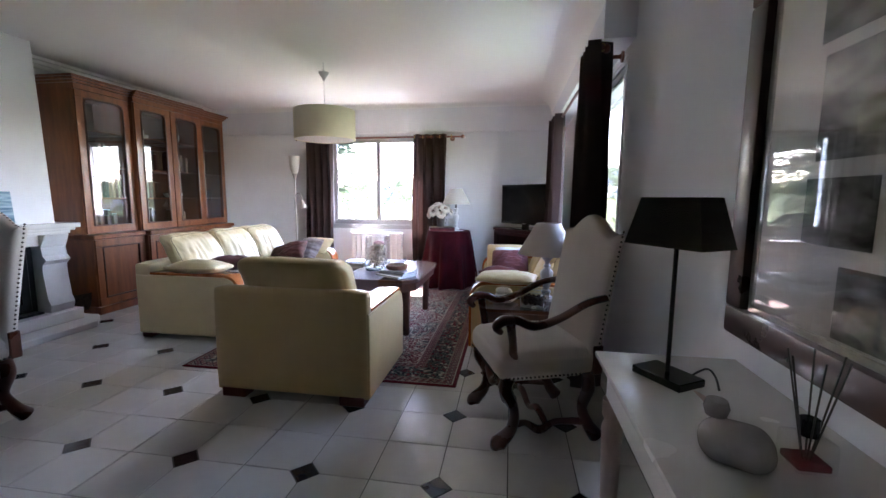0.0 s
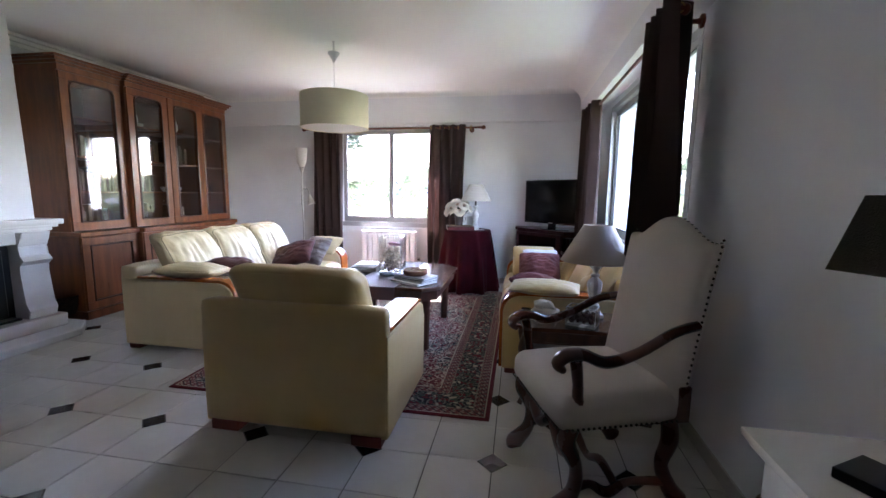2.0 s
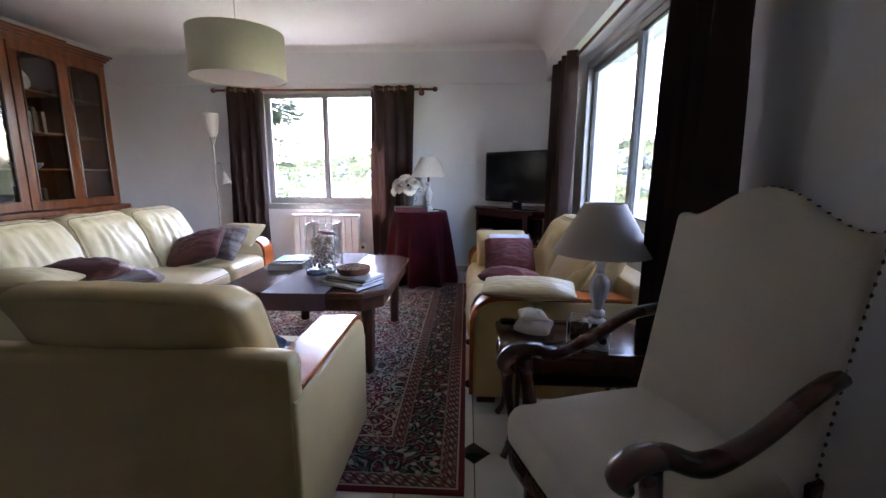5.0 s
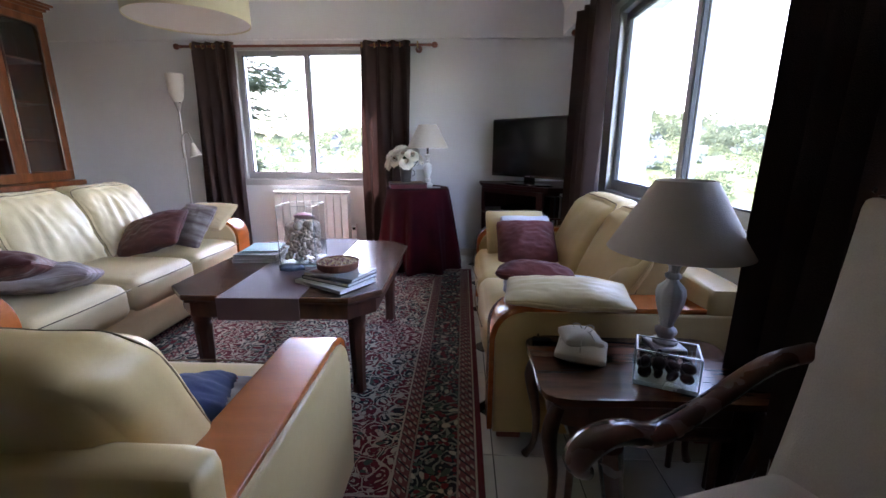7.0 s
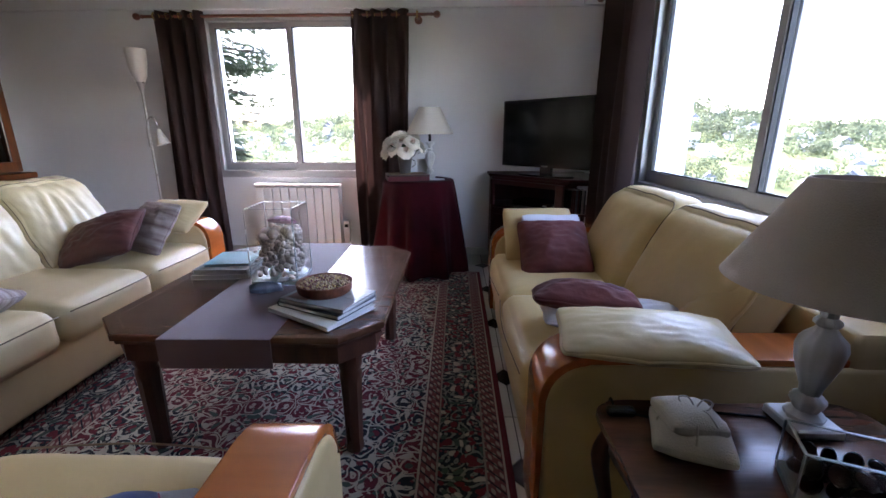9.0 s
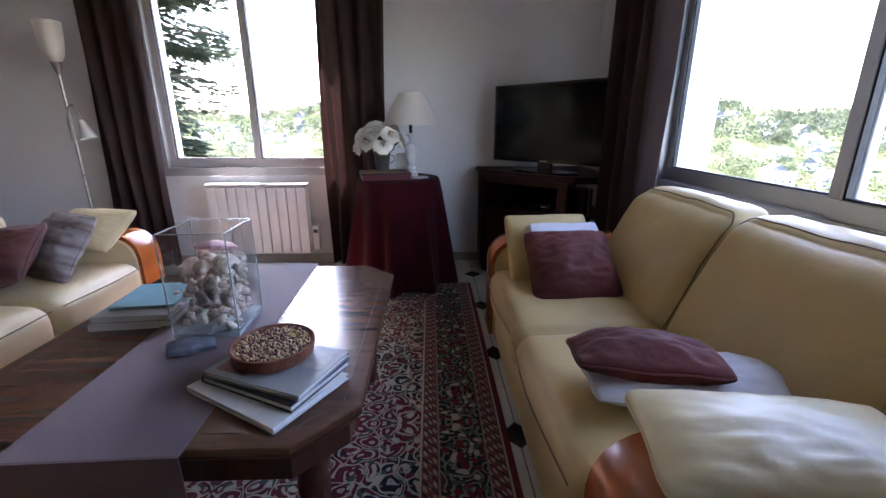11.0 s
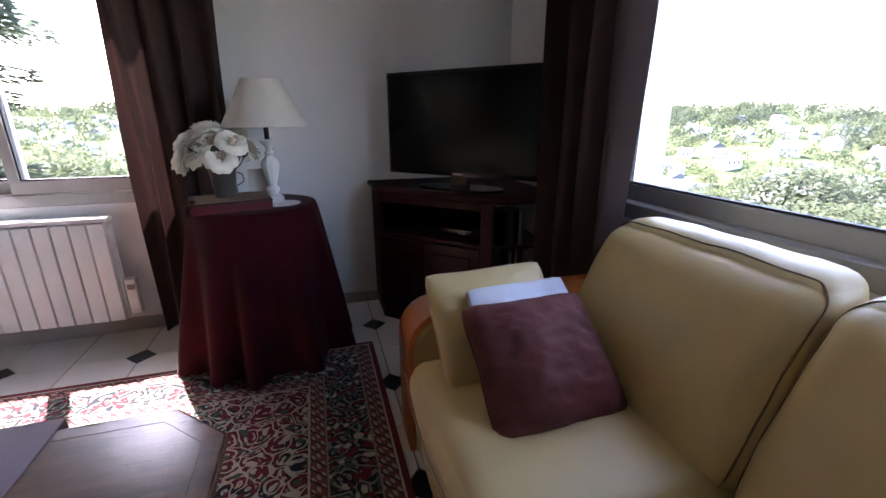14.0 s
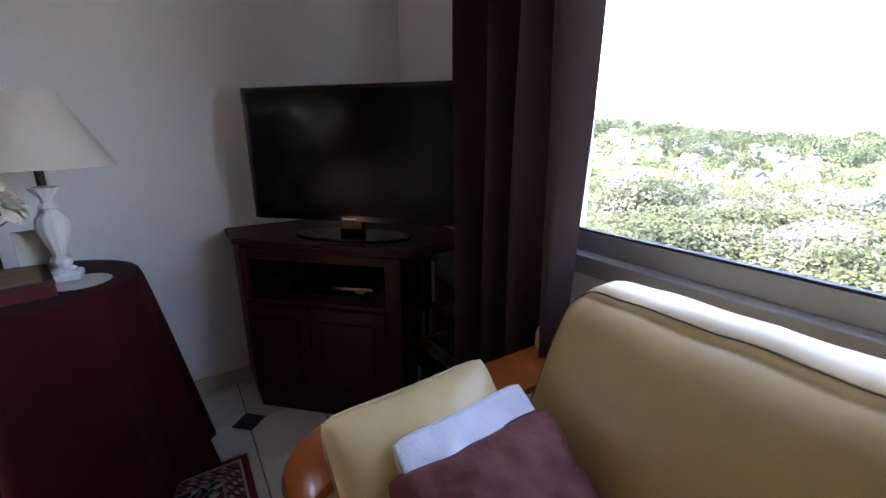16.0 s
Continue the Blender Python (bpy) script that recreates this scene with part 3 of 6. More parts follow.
def sofa(m, w, seats, label, depth=0.95, arm_w=0.20, back_top=0.86, arm_top=0.575, mat_=None, group="", kind="sofa", body_top=0.68, back_t=0.17, wr=0.007, wide=0.0):
    """A leather sofa: x along its width from 0 to w, y from its back, 0, to its front, depth."""
    ml = mat_ or M_LEATHER
    s = thing(kind, m, label, kind.replace("_", " "), group)
    bm = soft(w - 0.02, back_t, body_top - 0.05, 0.035, n=10)
    o = part("back_frame", bm, ml, s, smooth=60)
    o.matrix_basis = T((w / 2, back_t / 2 + 0.005, 0.05 + (body_top - 0.05) / 2))
    o = part("base", soft(w - 2 * arm_w, depth - 0.14, 0.24, 0.03, n=6), ml, s, smooth=60)
    o.matrix_basis = T((w / 2, 0.12 + (depth - 0.16) / 2, 0.17))
    for k, x0 in enumerate((0.0, w - arm_w)):
        arm_piece(s, x0, x0 + arm_w, depth - 0.03, arm_top, ml, back_t)
    sw = (w - 2 * arm_w) / seats
    cy = 0.21 if wide else 0.27
    for i in range(seats):
        cx = arm_w + sw * (i + 0.5)
        o = puffy_seat(sw - 0.005, depth - 0.26, 0.19, i + 3, ml, s, T((cx, 0.24 + (depth - 0.22) / 2, 0.35)))
        def lean(p, u):
            fold = 0.0
            if wr > 0.01:
                q = Vector((p.x * 11 + 3.0 * p.z * (p.x * 5), p.z * 1.6, 3.7 * i))
                fold = (abs(noise.noise(q)) - 0.22) * 0.026 * (1 - u[0] ** 4) * (1 - u[2] ** 6) * max(0, u[1])
            return (p.x, p.y - 0.20 * (p.z / 0.5) - 0.035 * max(0, u[2]) ** 2 + fold, p.z)
        o = part("back_cushion", soft(sw - 0.006 + wide, 0.20, back_top - 0.38, 0.075, (0.004, 0.035, 0.01), n=44 if wr > 0.01 else 26, wrinkle=wr, seed=i + 11, wf=6.0 if wr < 0.01 else 8.5, shape=lean), ml, s, smooth=80)
        o.matrix_basis = T((cx, cy, 0.38 + (back_top - 0.38) / 2))
        args = (sw - 0.006 + wide, 0.20, back_top - 0.38, 0.075, (0.004, 0.035, 0.01), wr, i + 11, 6.0 if wr < 0.01 else 8.5, lean)
        ring = [(-1, 0.72, z) for z in np.linspace(-0.9, 0.86, 9)] + [(x, 0.72, 1) for x in np.linspace(-0.9, 0.9, 15)] + [(1, 0.72, z) for z in np.linspace(0.86, -0.9, 9)]
        seam([T((cx, cy, 0.38 + (back_top - 0.38) / 2)) @ soft_point(u, *args) for u in ring], s)
        e = sw / 2 - 0.03
        seam([(cx - e, depth + 0.012, 0.42), (cx, depth + 0.034, 0.425), (cx + e, depth + 0.012, 0.42)], s)
    for x, y in ((0.12, 0.06), (w - 0.12, 0.06), (0.12, depth - 0.10), (w - 0.12, depth - 0.10)):
        part("foot", box(x - 0.08, y - 0.05, 0.0, x + 0.08, y + 0.05, 0.06, 0.006), M_REDFOOT, s)
    return s


sofa(T((0.44, 3.17, 0)) @ rot("Z", 90), 1.76, 2, "cream leather two-seat sofa with orange wooden arms below the window", depth=0.97, arm_w=0.19, back_top=0.88)
sofa(T((-3.47, 5.14, 0)) @ rot("Z", -90), 2.11, 3, "pale cream leather three-seat sofa with orange arms before the bookcase", depth=1.02, mat_=M_LEATHER_L, back_top=0.90, wr=0.013)


def armchair():
    s = sofa(T((-2.035, 2.16, 0)), 1.025, 1, "cream leather armchair with orange wooden arms facing the coffee table", depth=0.84, arm_w=0.18, kind="armchair", body_top=0.715, back_top=0.885, back_t=0.10, wide=0.05)


armchair()


def coffee_table():
    t = thing("coffee_table", T((-1.505, 3.965, 0)), "dark walnut coffee table with cut corners, on the rug", "coffee table")
    a, b, c = 0.505, 0.58, 0.128
    def oct_(k):
        return [(-a + c - k * 0.4, -b - k), (a - c + k * 0.4, -b - k), (a + k, -b + c - k * 0.4), (a + k, b - c + k * 0.4), (a - c + k * 0.4, b + k), (-a + c - k * 0.4, b + k), (-a - k, b - c + k * 0.4), (-a - k, -b + c - k * 0.4)]
    part("tabletop", prism(oct_(0.0), 0.515, 0.54, 0.006, seg=2), M_TABLE, t)
    lines = tube([(x, y, 0.5398) for x, y in oct_(-0.045) + oct_(-0.045)[:1]], 0.0008, 4)
    for y in (-0.20, 0.21):
        tube([(-0.46, y, 0.5398), (0.46, y, 0.5398)], 0.0008, 4, bm=lines)
    part("inlay_line", lines, M_TABLEG, t)
    part("edge_moulding", prism(oct_(-0.012), 0.497, 0.5148, 0.006, seg=2), M_TABLEG, t)
    part("apron", prism(oct_(-0.035), 0.425, 0.4968), M_TABLEG, t)
    for x, y in ((-0.375, -0.45), (0.375, -0.45), (-0.375, 0.45), (0.375, 0.45)):
        leg = lathe([(0.031, 0.012), (0.034, 0.03), (0.031, 0.06), (0.038, 0.30), (0.041, 0.34), (0.035, 0.355), (0.043, 0.375), (0.043, 0.4248)], 16, m=T((x, y, 0)), flute=0.05, flutes=8)
        part("leg", leg, M_TABLEG, t, smooth=50)
    return t


coffee_table()
RUG = (-2.60, 2.535, -0.54, 5.68)


def rug_material():
    m = bpy.data.materials.new("persian_rug_wool")
    m.use_nodes = True
    n, l = m.node_tree.nodes, m.node_tree.links
    b = n["Principled BSDF"]
    b.inputs["Roughness"].default_value = 0.9
    b.inputs["Sheen Weight"].default_value = 0.02
    b.inputs["Specular IOR Level"].default_value = 0.15
    tc = n.new("ShaderNodeTexCoord")
    sep = n.new("ShaderNodeSeparateXYZ")
    l.new(tc.outputs["Object"], sep.inputs[0])

    def math_(op, a, b_=None, c=None):
        k = n.new("ShaderNodeMath")
        k.operation = op
        for i, v in enumerate((a, b_, c)):
            if v is None:
                continue
            if hasattr(v, "name"):
                l.new(v, k.inputs[i])
            else:
                k.inputs[i].default_value = v
        return k.outputs[0]

    def mix(f, a, c):
        k = n.new("ShaderNodeMix")
        k.data_type = "RGBA"
        for i, v in ((0, f), (6, a), (7, c)):
            if hasattr(v, "name"):
                l.new(v, k.inputs[i])
            else:
                k.inputs[i].default_value = (*v, 1) if i else v
        return k.outputs[2]

    W, L = (RUG[2] - RUG[0]) / 2, (RUG[3] - RUG[1]) / 2
    ax, ay = math_("ABSOLUTE", sep.outputs[0]), math_("ABSOLUTE", sep.outputs[1])
    dx, dy = math_("SUBTRACT", W, ax), math_("SUBTRACT", L, ay)
    d = math_("MINIMUM", dx, dy)
    # mirrored field of curling flowers
    comb = n.new("ShaderNodeCombineXYZ")
    l.new(ax, comb.inputs[0])
    l.new(ay, comb.inputs[1])
    nz = n.new("ShaderNodeTexNoise")
    nz.inputs["Scale"].default_value, nz.inputs["Detail"].default_value = 9.0, 1.0
    l.new(comb.outputs[0], nz.inputs["Vector"])
    vadd = n.new("ShaderNodeVectorMath")
    vadd.operation = "MULTIPLY_ADD"
    l.new(nz.outputs["Color"], vadd.inputs[0])
    vadd.inputs[1].default_value = (0.09, 0.09, 0)
    l.new(comb.outputs[0], vadd.inputs[2])

    def vor(scale, feature, src=None, rnd=1.0):
        v = n.new("ShaderNodeTexVoronoi")
        v.feature, v.voronoi_dimensions = feature, "2D"
        v.inputs["Scale"].default_value = scale
        v.inputs["Randomness"].default_value = rnd
        l.new(src or vadd.outputs[0], v.inputs["Vector"])
        return v
    v1 = vor(12, "DISTANCE_TO_EDGE")
    v2 = vor(12, "F1")
    v3 = vor(26, "F1")
    v4 = vor(26, "DISTANCE_TO_EDGE")
    scroll = math_("SINE", math_("MULTIPLY", v2.outputs["Distance"], 95.0 / 9 * 2.0))
    vines = math_("GREATER_THAN", scroll, 0.52)
    buds = math_("LESS_THAN", v3.outputs["Distance"], 0.34)
    stems = math_("LESS_THAN", v1.outputs["Distance"], 0.030)
    # bands: big patches of field colour
    nb = n.new("ShaderNodeTexNoise")
    nb.inputs["Scale"].default_value, nb.inputs["Detail"].default_value = 2.6, 0.0
    l.new(comb.outputs[0], nb.inputs["Vector"])
    patch = math_("GREATER_THAN", nb.outputs["Fac"], 0.49)
    NAVY, RED, CREAM, GREEN, BROWN = (0.011, 0.013, 0.020), (0.13, 0.013, 0.020), (0.42, 0.37, 0.29), (0.05, 0.075, 0.06), (0.10, 0.05, 0.03)
    field = mix(patch, NAVY, (0.085, 0.012, 0.017))
    field = mix(vines, field, mix(patch, (0.30, 0.30, 0.25), (0.34, 0.28, 0.22)))
    field = mix(buds, field, v3.outputs["Color"])
    hs = n.new("ShaderNodeHueSaturation")
    hs.inputs["Saturation"].default_value, hs.inputs["Value"].default_value = 0.25, 0.28
    l.new(v3.outputs["Color"], hs.inputs["Color"])
    pick = n.new("ShaderNodeSeparateColor")
    l.new(v3.outputs["Color"], pick.inputs[0])
    budc = mix(math_("GREATER_THAN", pick.outputs[0], 0.62), RED, CREAM)
    budc = mix(math_("GREATER_THAN", pick.outputs[1], 0.72), budc, GREEN)
    v5 = vor(52, "F1", comb.outputs[0])
    pick5 = n.new("ShaderNodeSeparateColor")
    l.new(v5.outputs["Color"], pick5.inputs[0])
    specks = math_("MULTIPLY", math_("LESS_THAN", v5.outputs["Distance"], 0.30), math_("GREATER_THAN", pick5.outputs[2], 0.6))
    speckc = mix(math_("GREATER_THAN", pick5.outputs[0], 0.5), (0.22, 0.19, 0.15), (0.15, 0.03, 0.035))
    field = mix(patch, NAVY, (0.10, 0.012, 0.018))
    field = mix(specks, field, speckc)
    field = mix(vines, field, mix(patch, (0.38, 0.37, 0.30), (0.42, 0.33, 0.26)))
    field = mix(buds, field, budc)
    field = mix(stems, field, CREAM)
    # borders, in metres from the edge
    along = math_("ADD", sep.outputs[0], sep.outputs[1])
    cyc = math_("SINE", math_("MULTIPLY", along, 62.0))
    cyc2 = math_("SINE", math_("MULTIPLY", along, 120.0))
    small = mix(math_("GREATER_THAN", math_("MULTIPLY", cyc2, math_("SINE", math_("MULTIPLY", d, 180.0))), 0.25), (0.16, 0.05, 0.05), (0.34, 0.27, 0.22))
    small = mix(math_("LESS_THAN", math_("ABSOLUTE", cyc), 0.25), small, NAVY)
    wide = mix(specks, NAVY, speckc)
    wide = mix(vines, wide, (0.19, 0.20, 0.17))
    wide = mix(buds, wide, budc)

    def band(lo, hi, src, color):
        return mix(math_("MULTIPLY", math_("GREATER_THAN", d, lo), math_("LESS_THAN", d, hi)), src, color)
    c = mix(math_("GREATER_THAN", d, 0.025), (0.13, 0.010, 0.018), field)
    c = band(0.025, 0.033, c, CREAM)
    c = band(0.033, 0.095, c, small)
    c = band(0.095, 0.102, c, (0.25, 0.2, 0.16))
    c = band(0.102, 0.27, c, wide)
    c = band(0.27, 0.277, c, (0.25, 0.2, 0.16))
    c = band(0.277, 0.335, c, small)
    c = band(0.335, 0.343, c, CREAM)
    nf = n.new("ShaderNodeTexNoise")
    nf.inputs["Scale"].default_value = 420
    l.new(tc.outputs["Object"], nf.inputs["Vector"])
    c = mix(math_("MULTIPLY", nf.outputs["Fac"], 0.2), c, (0.03, 0.025, 0.025))
    l.new(c, b.inputs["Base Color"])
    bp = n.new("ShaderNodeBump")
    bp.inputs["Strength"].default_value, bp.inputs["Distance"].default_value = 0.5, 0.003
    l.new(nf.outputs["Fac"], bp.inputs["Height"])
    l.new(bp.outputs[0], b.inputs["Normal"])
    return m


rug = part("rug", soft(RUG[2] - RUG[0], RUG[3] - RUG[1], 0.010, 0.004, n=24), rug_material(), None, smooth=60)
rug.location = ((RUG[0] + RUG[2]) / 2, (RUG[1] + RUG[3]) / 2, 0.0052)
tagged(rug, "dark red and navy persian rug with cream flowers", "rug")


def bookcase():
    bc = thing("bookcase", T((-5.05, 3.60, 0)), "large cherry wood breakfront bookcase with glazed doors along the wall", "bookcase")
    D, DB, UD, UDB = 0.57, 0.63, 0.49, 0.545
    L0 = 2.22
    secs = [(0.0, 0.62, 0), (0.62, 1.68, 1), (1.68, L0, 0)]
    lo = bmesh.new()
    ins = bmesh.new()
    plinth = bmesh.new()
    ledge = bmesh.new()
    for y0, y1, brk in secs:
        d, u = (DB, UDB) if brk else (D, UD)
        box(0.012, y0, 0.08, d - 0.02, y1, 0.80, bm=lo)
        box(0.012, y0 - 0.012 * (y0 == 0), 0.0, d + 0.012, y1, 0.0796, 0.004, bm=plinth)
        box(0.012, y0 - 0.02 * (y0 == 0), 0.8004, d + 0.02, y1 + 0.02 * (y1 == L0), 0.85, 0.008, bm=ledge)
        # carcass of the upper part: sides, top, back
        part("side_panel", box(0.012, y0, 0.8504, u - 0.02, y0 + 0.025, 2.33), M_BOOKC, bc)
        part("side_panel", box(0.012, y1 - 0.025, 0.8504, u - 0.02, y1 - 0.0004, 2.33), M_BOOKC, bc)
        part("top_panel", box(0.012, y0 + 0.0254, 2.30, u - 0.02, y1 - 0.0256, 2.33), M_BOOKC, bc)
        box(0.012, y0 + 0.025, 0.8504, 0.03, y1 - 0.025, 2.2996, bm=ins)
        for k, (off, z0, z1) in enumerate(((0.0, 2.3304, 2.385), (0.02, 2.3854, 2.41), (0.04, 2.4104, 2.435), (0.06, 2.4354, 2.455))):
            part("cornice", box(0.012, y0 - off * (y0 == 0) + 0.0002, z0, u + off, y1 + off * (y1 == L0), z1, 0.003), M_BOOKC, bc)
    part("lower_carcass", lo, M_BOOKC, bc)
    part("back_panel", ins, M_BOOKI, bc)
    part("plinth", plinth, M_BOOKC, bc)
    part("ledge", ledge, M_BOOKC, bc, smooth=30)
    doors = [(0.0, 0.62, 0), (0.62, 1.15, 1), (1.15, 1.68, 1), (1.68, L0, 0)]
    for y0, y1, brk in doors:
        d, u = (DB, UDB) if brk else (D, UD)
        # lower door with a raised panel
        dr = new("lower_door")
        dr.parent = bc
        fw = 0.075
        bm = bmesh.new()
        x0, x1 = d - 0.0196, d + 0.002
        a0, a1, b0, b1 = y0 + 0.006, y1 - 0.006, 0.09, 0.795
        box(x0, a0, b0, x1, a1, b0 + fw, 0.003, bm)
        box(x0, a0, b1 - fw, x1, a1, b1, 0.003, bm)
        box(x0, a0, b0 + fw, x1, a0 + fw, b1 - fw, 0.003, bm)
        box(x0, a1 - fw, b0 + fw, x1, a1, b1 - fw, 0.003, bm)
        part("rail", bm, M_BOOKC, dr)
        bm = bmesh.new()
        e = 0.014
        for q in ((a0 + fw, b0 + fw, a1 - fw, b0 + fw + e), (a0 + fw, b1 - fw - e, a1 - fw, b1 - fw), (a0 + fw, b0 + fw + e, a0 + fw + e, b1 - fw - e), (a1 - fw - e, b0 + fw + e, a1 - fw, b1 - fw - e)):
            box(x0, q[0], q[1], x1 + 0.006, q[2], q[3], 0.003, bm)
        part("moulding", bm, M_BOOKD, dr, "dark moulding")
        part("panel", box(x0, a0 + fw + e, b0 + fw + e, x0 + 0.012, a1 - fw - e, b1 - fw - e, 0.004), M_BOOKC, dr)
        # glazed upper door
        dr = new("glass_door")
        dr.parent = bc
        bm = bmesh.new()
        x0, x1 = u - 0.0196, u + 0.002
        b0, b1 = 0.856, 2.325
        fw = 0.085
        box(x0, a0, b0, x1, a1, b0 + fw, 0.003, bm)
        box(x0, a0, b1 - 0.07, x1, a1, b1, 0.003, bm)
        box(x0, a0, b0 + fw, x1, a0 + fw, b1 - 0.07, 0.003, bm)
        box(x0, a1 - fw, b0 + fw, x1, a1, b1 - 0.07, 0.003, bm)
        part("door_frame", bm, M_BOOKC, dr)
        # moulding round the glass, with cut upper corners
        c = 0.05
        p0, p1, q0, q1 = a0 + fw, a1 - fw, b0 + fw, b1 - 0.07
        pts = [(p0, q0), (p1, q0), (p1, q1 - c), (p1 - c * 0.35, q1 - c * 0.3), (p1 - c, q1), (p0 + c, q1), (p0 + c * 0.35, q1 - c * 0.3), (p0, q1 - c), (p0, q0)]
        bm = tube([(x1 + 0.002, p, q) for p, q in pts], 0.010, 6)
        for (s, q) in ((p0, 1), (p1, -1)):
            prism([(s, q1), (s + q * c, q1), (s + q * c * 0.35, q1 - c * 0.3), (s, q1 - c)], x0, x1 - 0.001, bm=bm, m=Matrix(((0, 0, 1, 0), (1, 0, 0, 0), (0, 1, 0, 0), (0, 0, 0, 1))))
        part("moulding", bm, M_BOOKD, dr, "dark moulding")
        g = part("pane", box(u - 0.012, p0, q0, u - 0.008, p1, q1), M_GLASSB, dr)
        g.visible_shadow = False
        for z in (1.22, 1.56, 1.93):
            part("shelf", box(0.0304, y0 + 0.0254, z, u - 0.05, y1 - 0.0254, z + 0.018, 0.002), M_BOOKC, bc)
    return doors, UD, UDB


doors, UD, UDB = bookcase()


def plain_book(name, m, w, d, h, cover, label, category="book", group="", page=M_PAPER):
    """A book lying flat: w x d, h thick, its spine on the -x side."""
    b = thing(name, m, label, category, group)
    bm = bmesh.new()
    t = min(0.003, h * 0.2)
    box(0, 0, 0, w, d, t, 0.0007, bm)
    box(0, 0, h - t, w, d, h, 0.0007, bm)
    box(0, 0, t, t, d, h - t, bm=bm)
    part("cover", bm, cover, b)
    part("page_block", box(t, 0.004, t, w - 0.004, d - 0.004, h - t), page, b)
    return b


BK_COLS = [mat("book_spine", c, 0.6, var=0.2) for c in ((0.10, 0.055, 0.03), (0.16, 0.11, 0.07), (0.07, 0.02, 0.015), (0.30, 0.26, 0.2), (0.04, 0.05, 0.045), (0.22, 0.14, 0.08))]
rb = random.Random(9)
for (y0, y1, brk), rows in zip(doors, ((0.8504, 1.238, 1.578), (1.238, 1.578, 0.8504), (0.8504, 1.578), ())):
    for z in rows:
        y = 3.60 + y0 + 0.06
        stop = 3.60 + y1 - rb.choice((0.1, 0.2, 0.28))
        while y < stop:
            w, h, d = rb.uniform(0.025, 0.045), rb.uniform(0.17, 0.26), rb.uniform(0.12, 0.17)
            bk = thing("book", T((-4.79 + (0.06 if brk else 0.0), y, z)), "old upright book standing on the bookcase shelf", "book", "books in the bookcase")
            part("cover", box(0, 0, 0, d, w, h, 0.003), rb.choice(BK_COLS), bk)
            part("page_block", box(0.004, 0.004, h + 0.0002, d - 0.006, w - 0.004, h + 0.003), M_PAPER, bk)
            y += w + 0.002


def plate(m, r, label):
    p = tagged(part("plate", lathe([(0, 0.004), (r * 0.55, 0.0), (r * 0.6, 0.004), (r, 0.016), (r * 1.0, 0.02), (r * 0.6, 0.009), (0, 0.008)], 28, flute=0.02, flutes=12), M_PLATE, smooth=50), label, "plate", "china in the bookcase")
    p.matrix_world = m
    return p


for y, z, r, xx in ((4.42, 1.948, 0.10, -4.76), (4.98, 1.948, 0.105, -4.76)):
    plate(T((xx + 0.06, y, z + r * 0.99)) @ rot("Y", 78), r, "round white scalloped china plate leaning on the shelf")
for y, z in ((4.56, 1.948), (4.86, 1.238), (4.96, 1.238), (5.06, 1.238), (5.5, 0.8504), (4.86, 1.578)):
    c = thing("bowl", T((-4.72, y, z)), "small white china bowl standing on the bookcase shelf", "bowl", "china in the bookcase")
    part("body", lathe([(0, 0.003), (0.02, 0), (0.022, 0.008), (0.045, 0.03), (0.05, 0.055), (0.047, 0.055), (0.04, 0.03), (0.0, 0.012)], 20), M_PLATE, c, smooth=50)
for i in range(9):
    y = 5.345 + (i % 5) * 0.085
    z = 1.238 if i < 5 else 1.578
    g = thing("drinking_glass", T((-4.74 + 0.03 * (i % 2), y, z)), "clear drinking glass standing on the bookcase shelf", "glass", "glasses in the bookcase")
    part("body", lathe([(0, 0.004), (0.024, 0.0), (0.03, 0.09), (0.031, 0.10), (0.029, 0.10), (0.022, 0.008), (0, 0.008)], 16), M_GLASSV, g, smooth=50)
for i in range(4):
    g = thing("vase", T((-4.76, 5.36 + i * 0.11, 1.948)), "slim glass vase standing on the top bookcase shelf", "vase", "glasses in the bookcase")
    part("body", lathe([(0, 0.004), (0.02, 0.0), (0.034, 0.06), (0.03, 0.12), (0.012, 0.17), (0.016, 0.21), (0.013, 0.21), (0.0, 0.01)], 14), M_GLASSV, g, smooth=50)


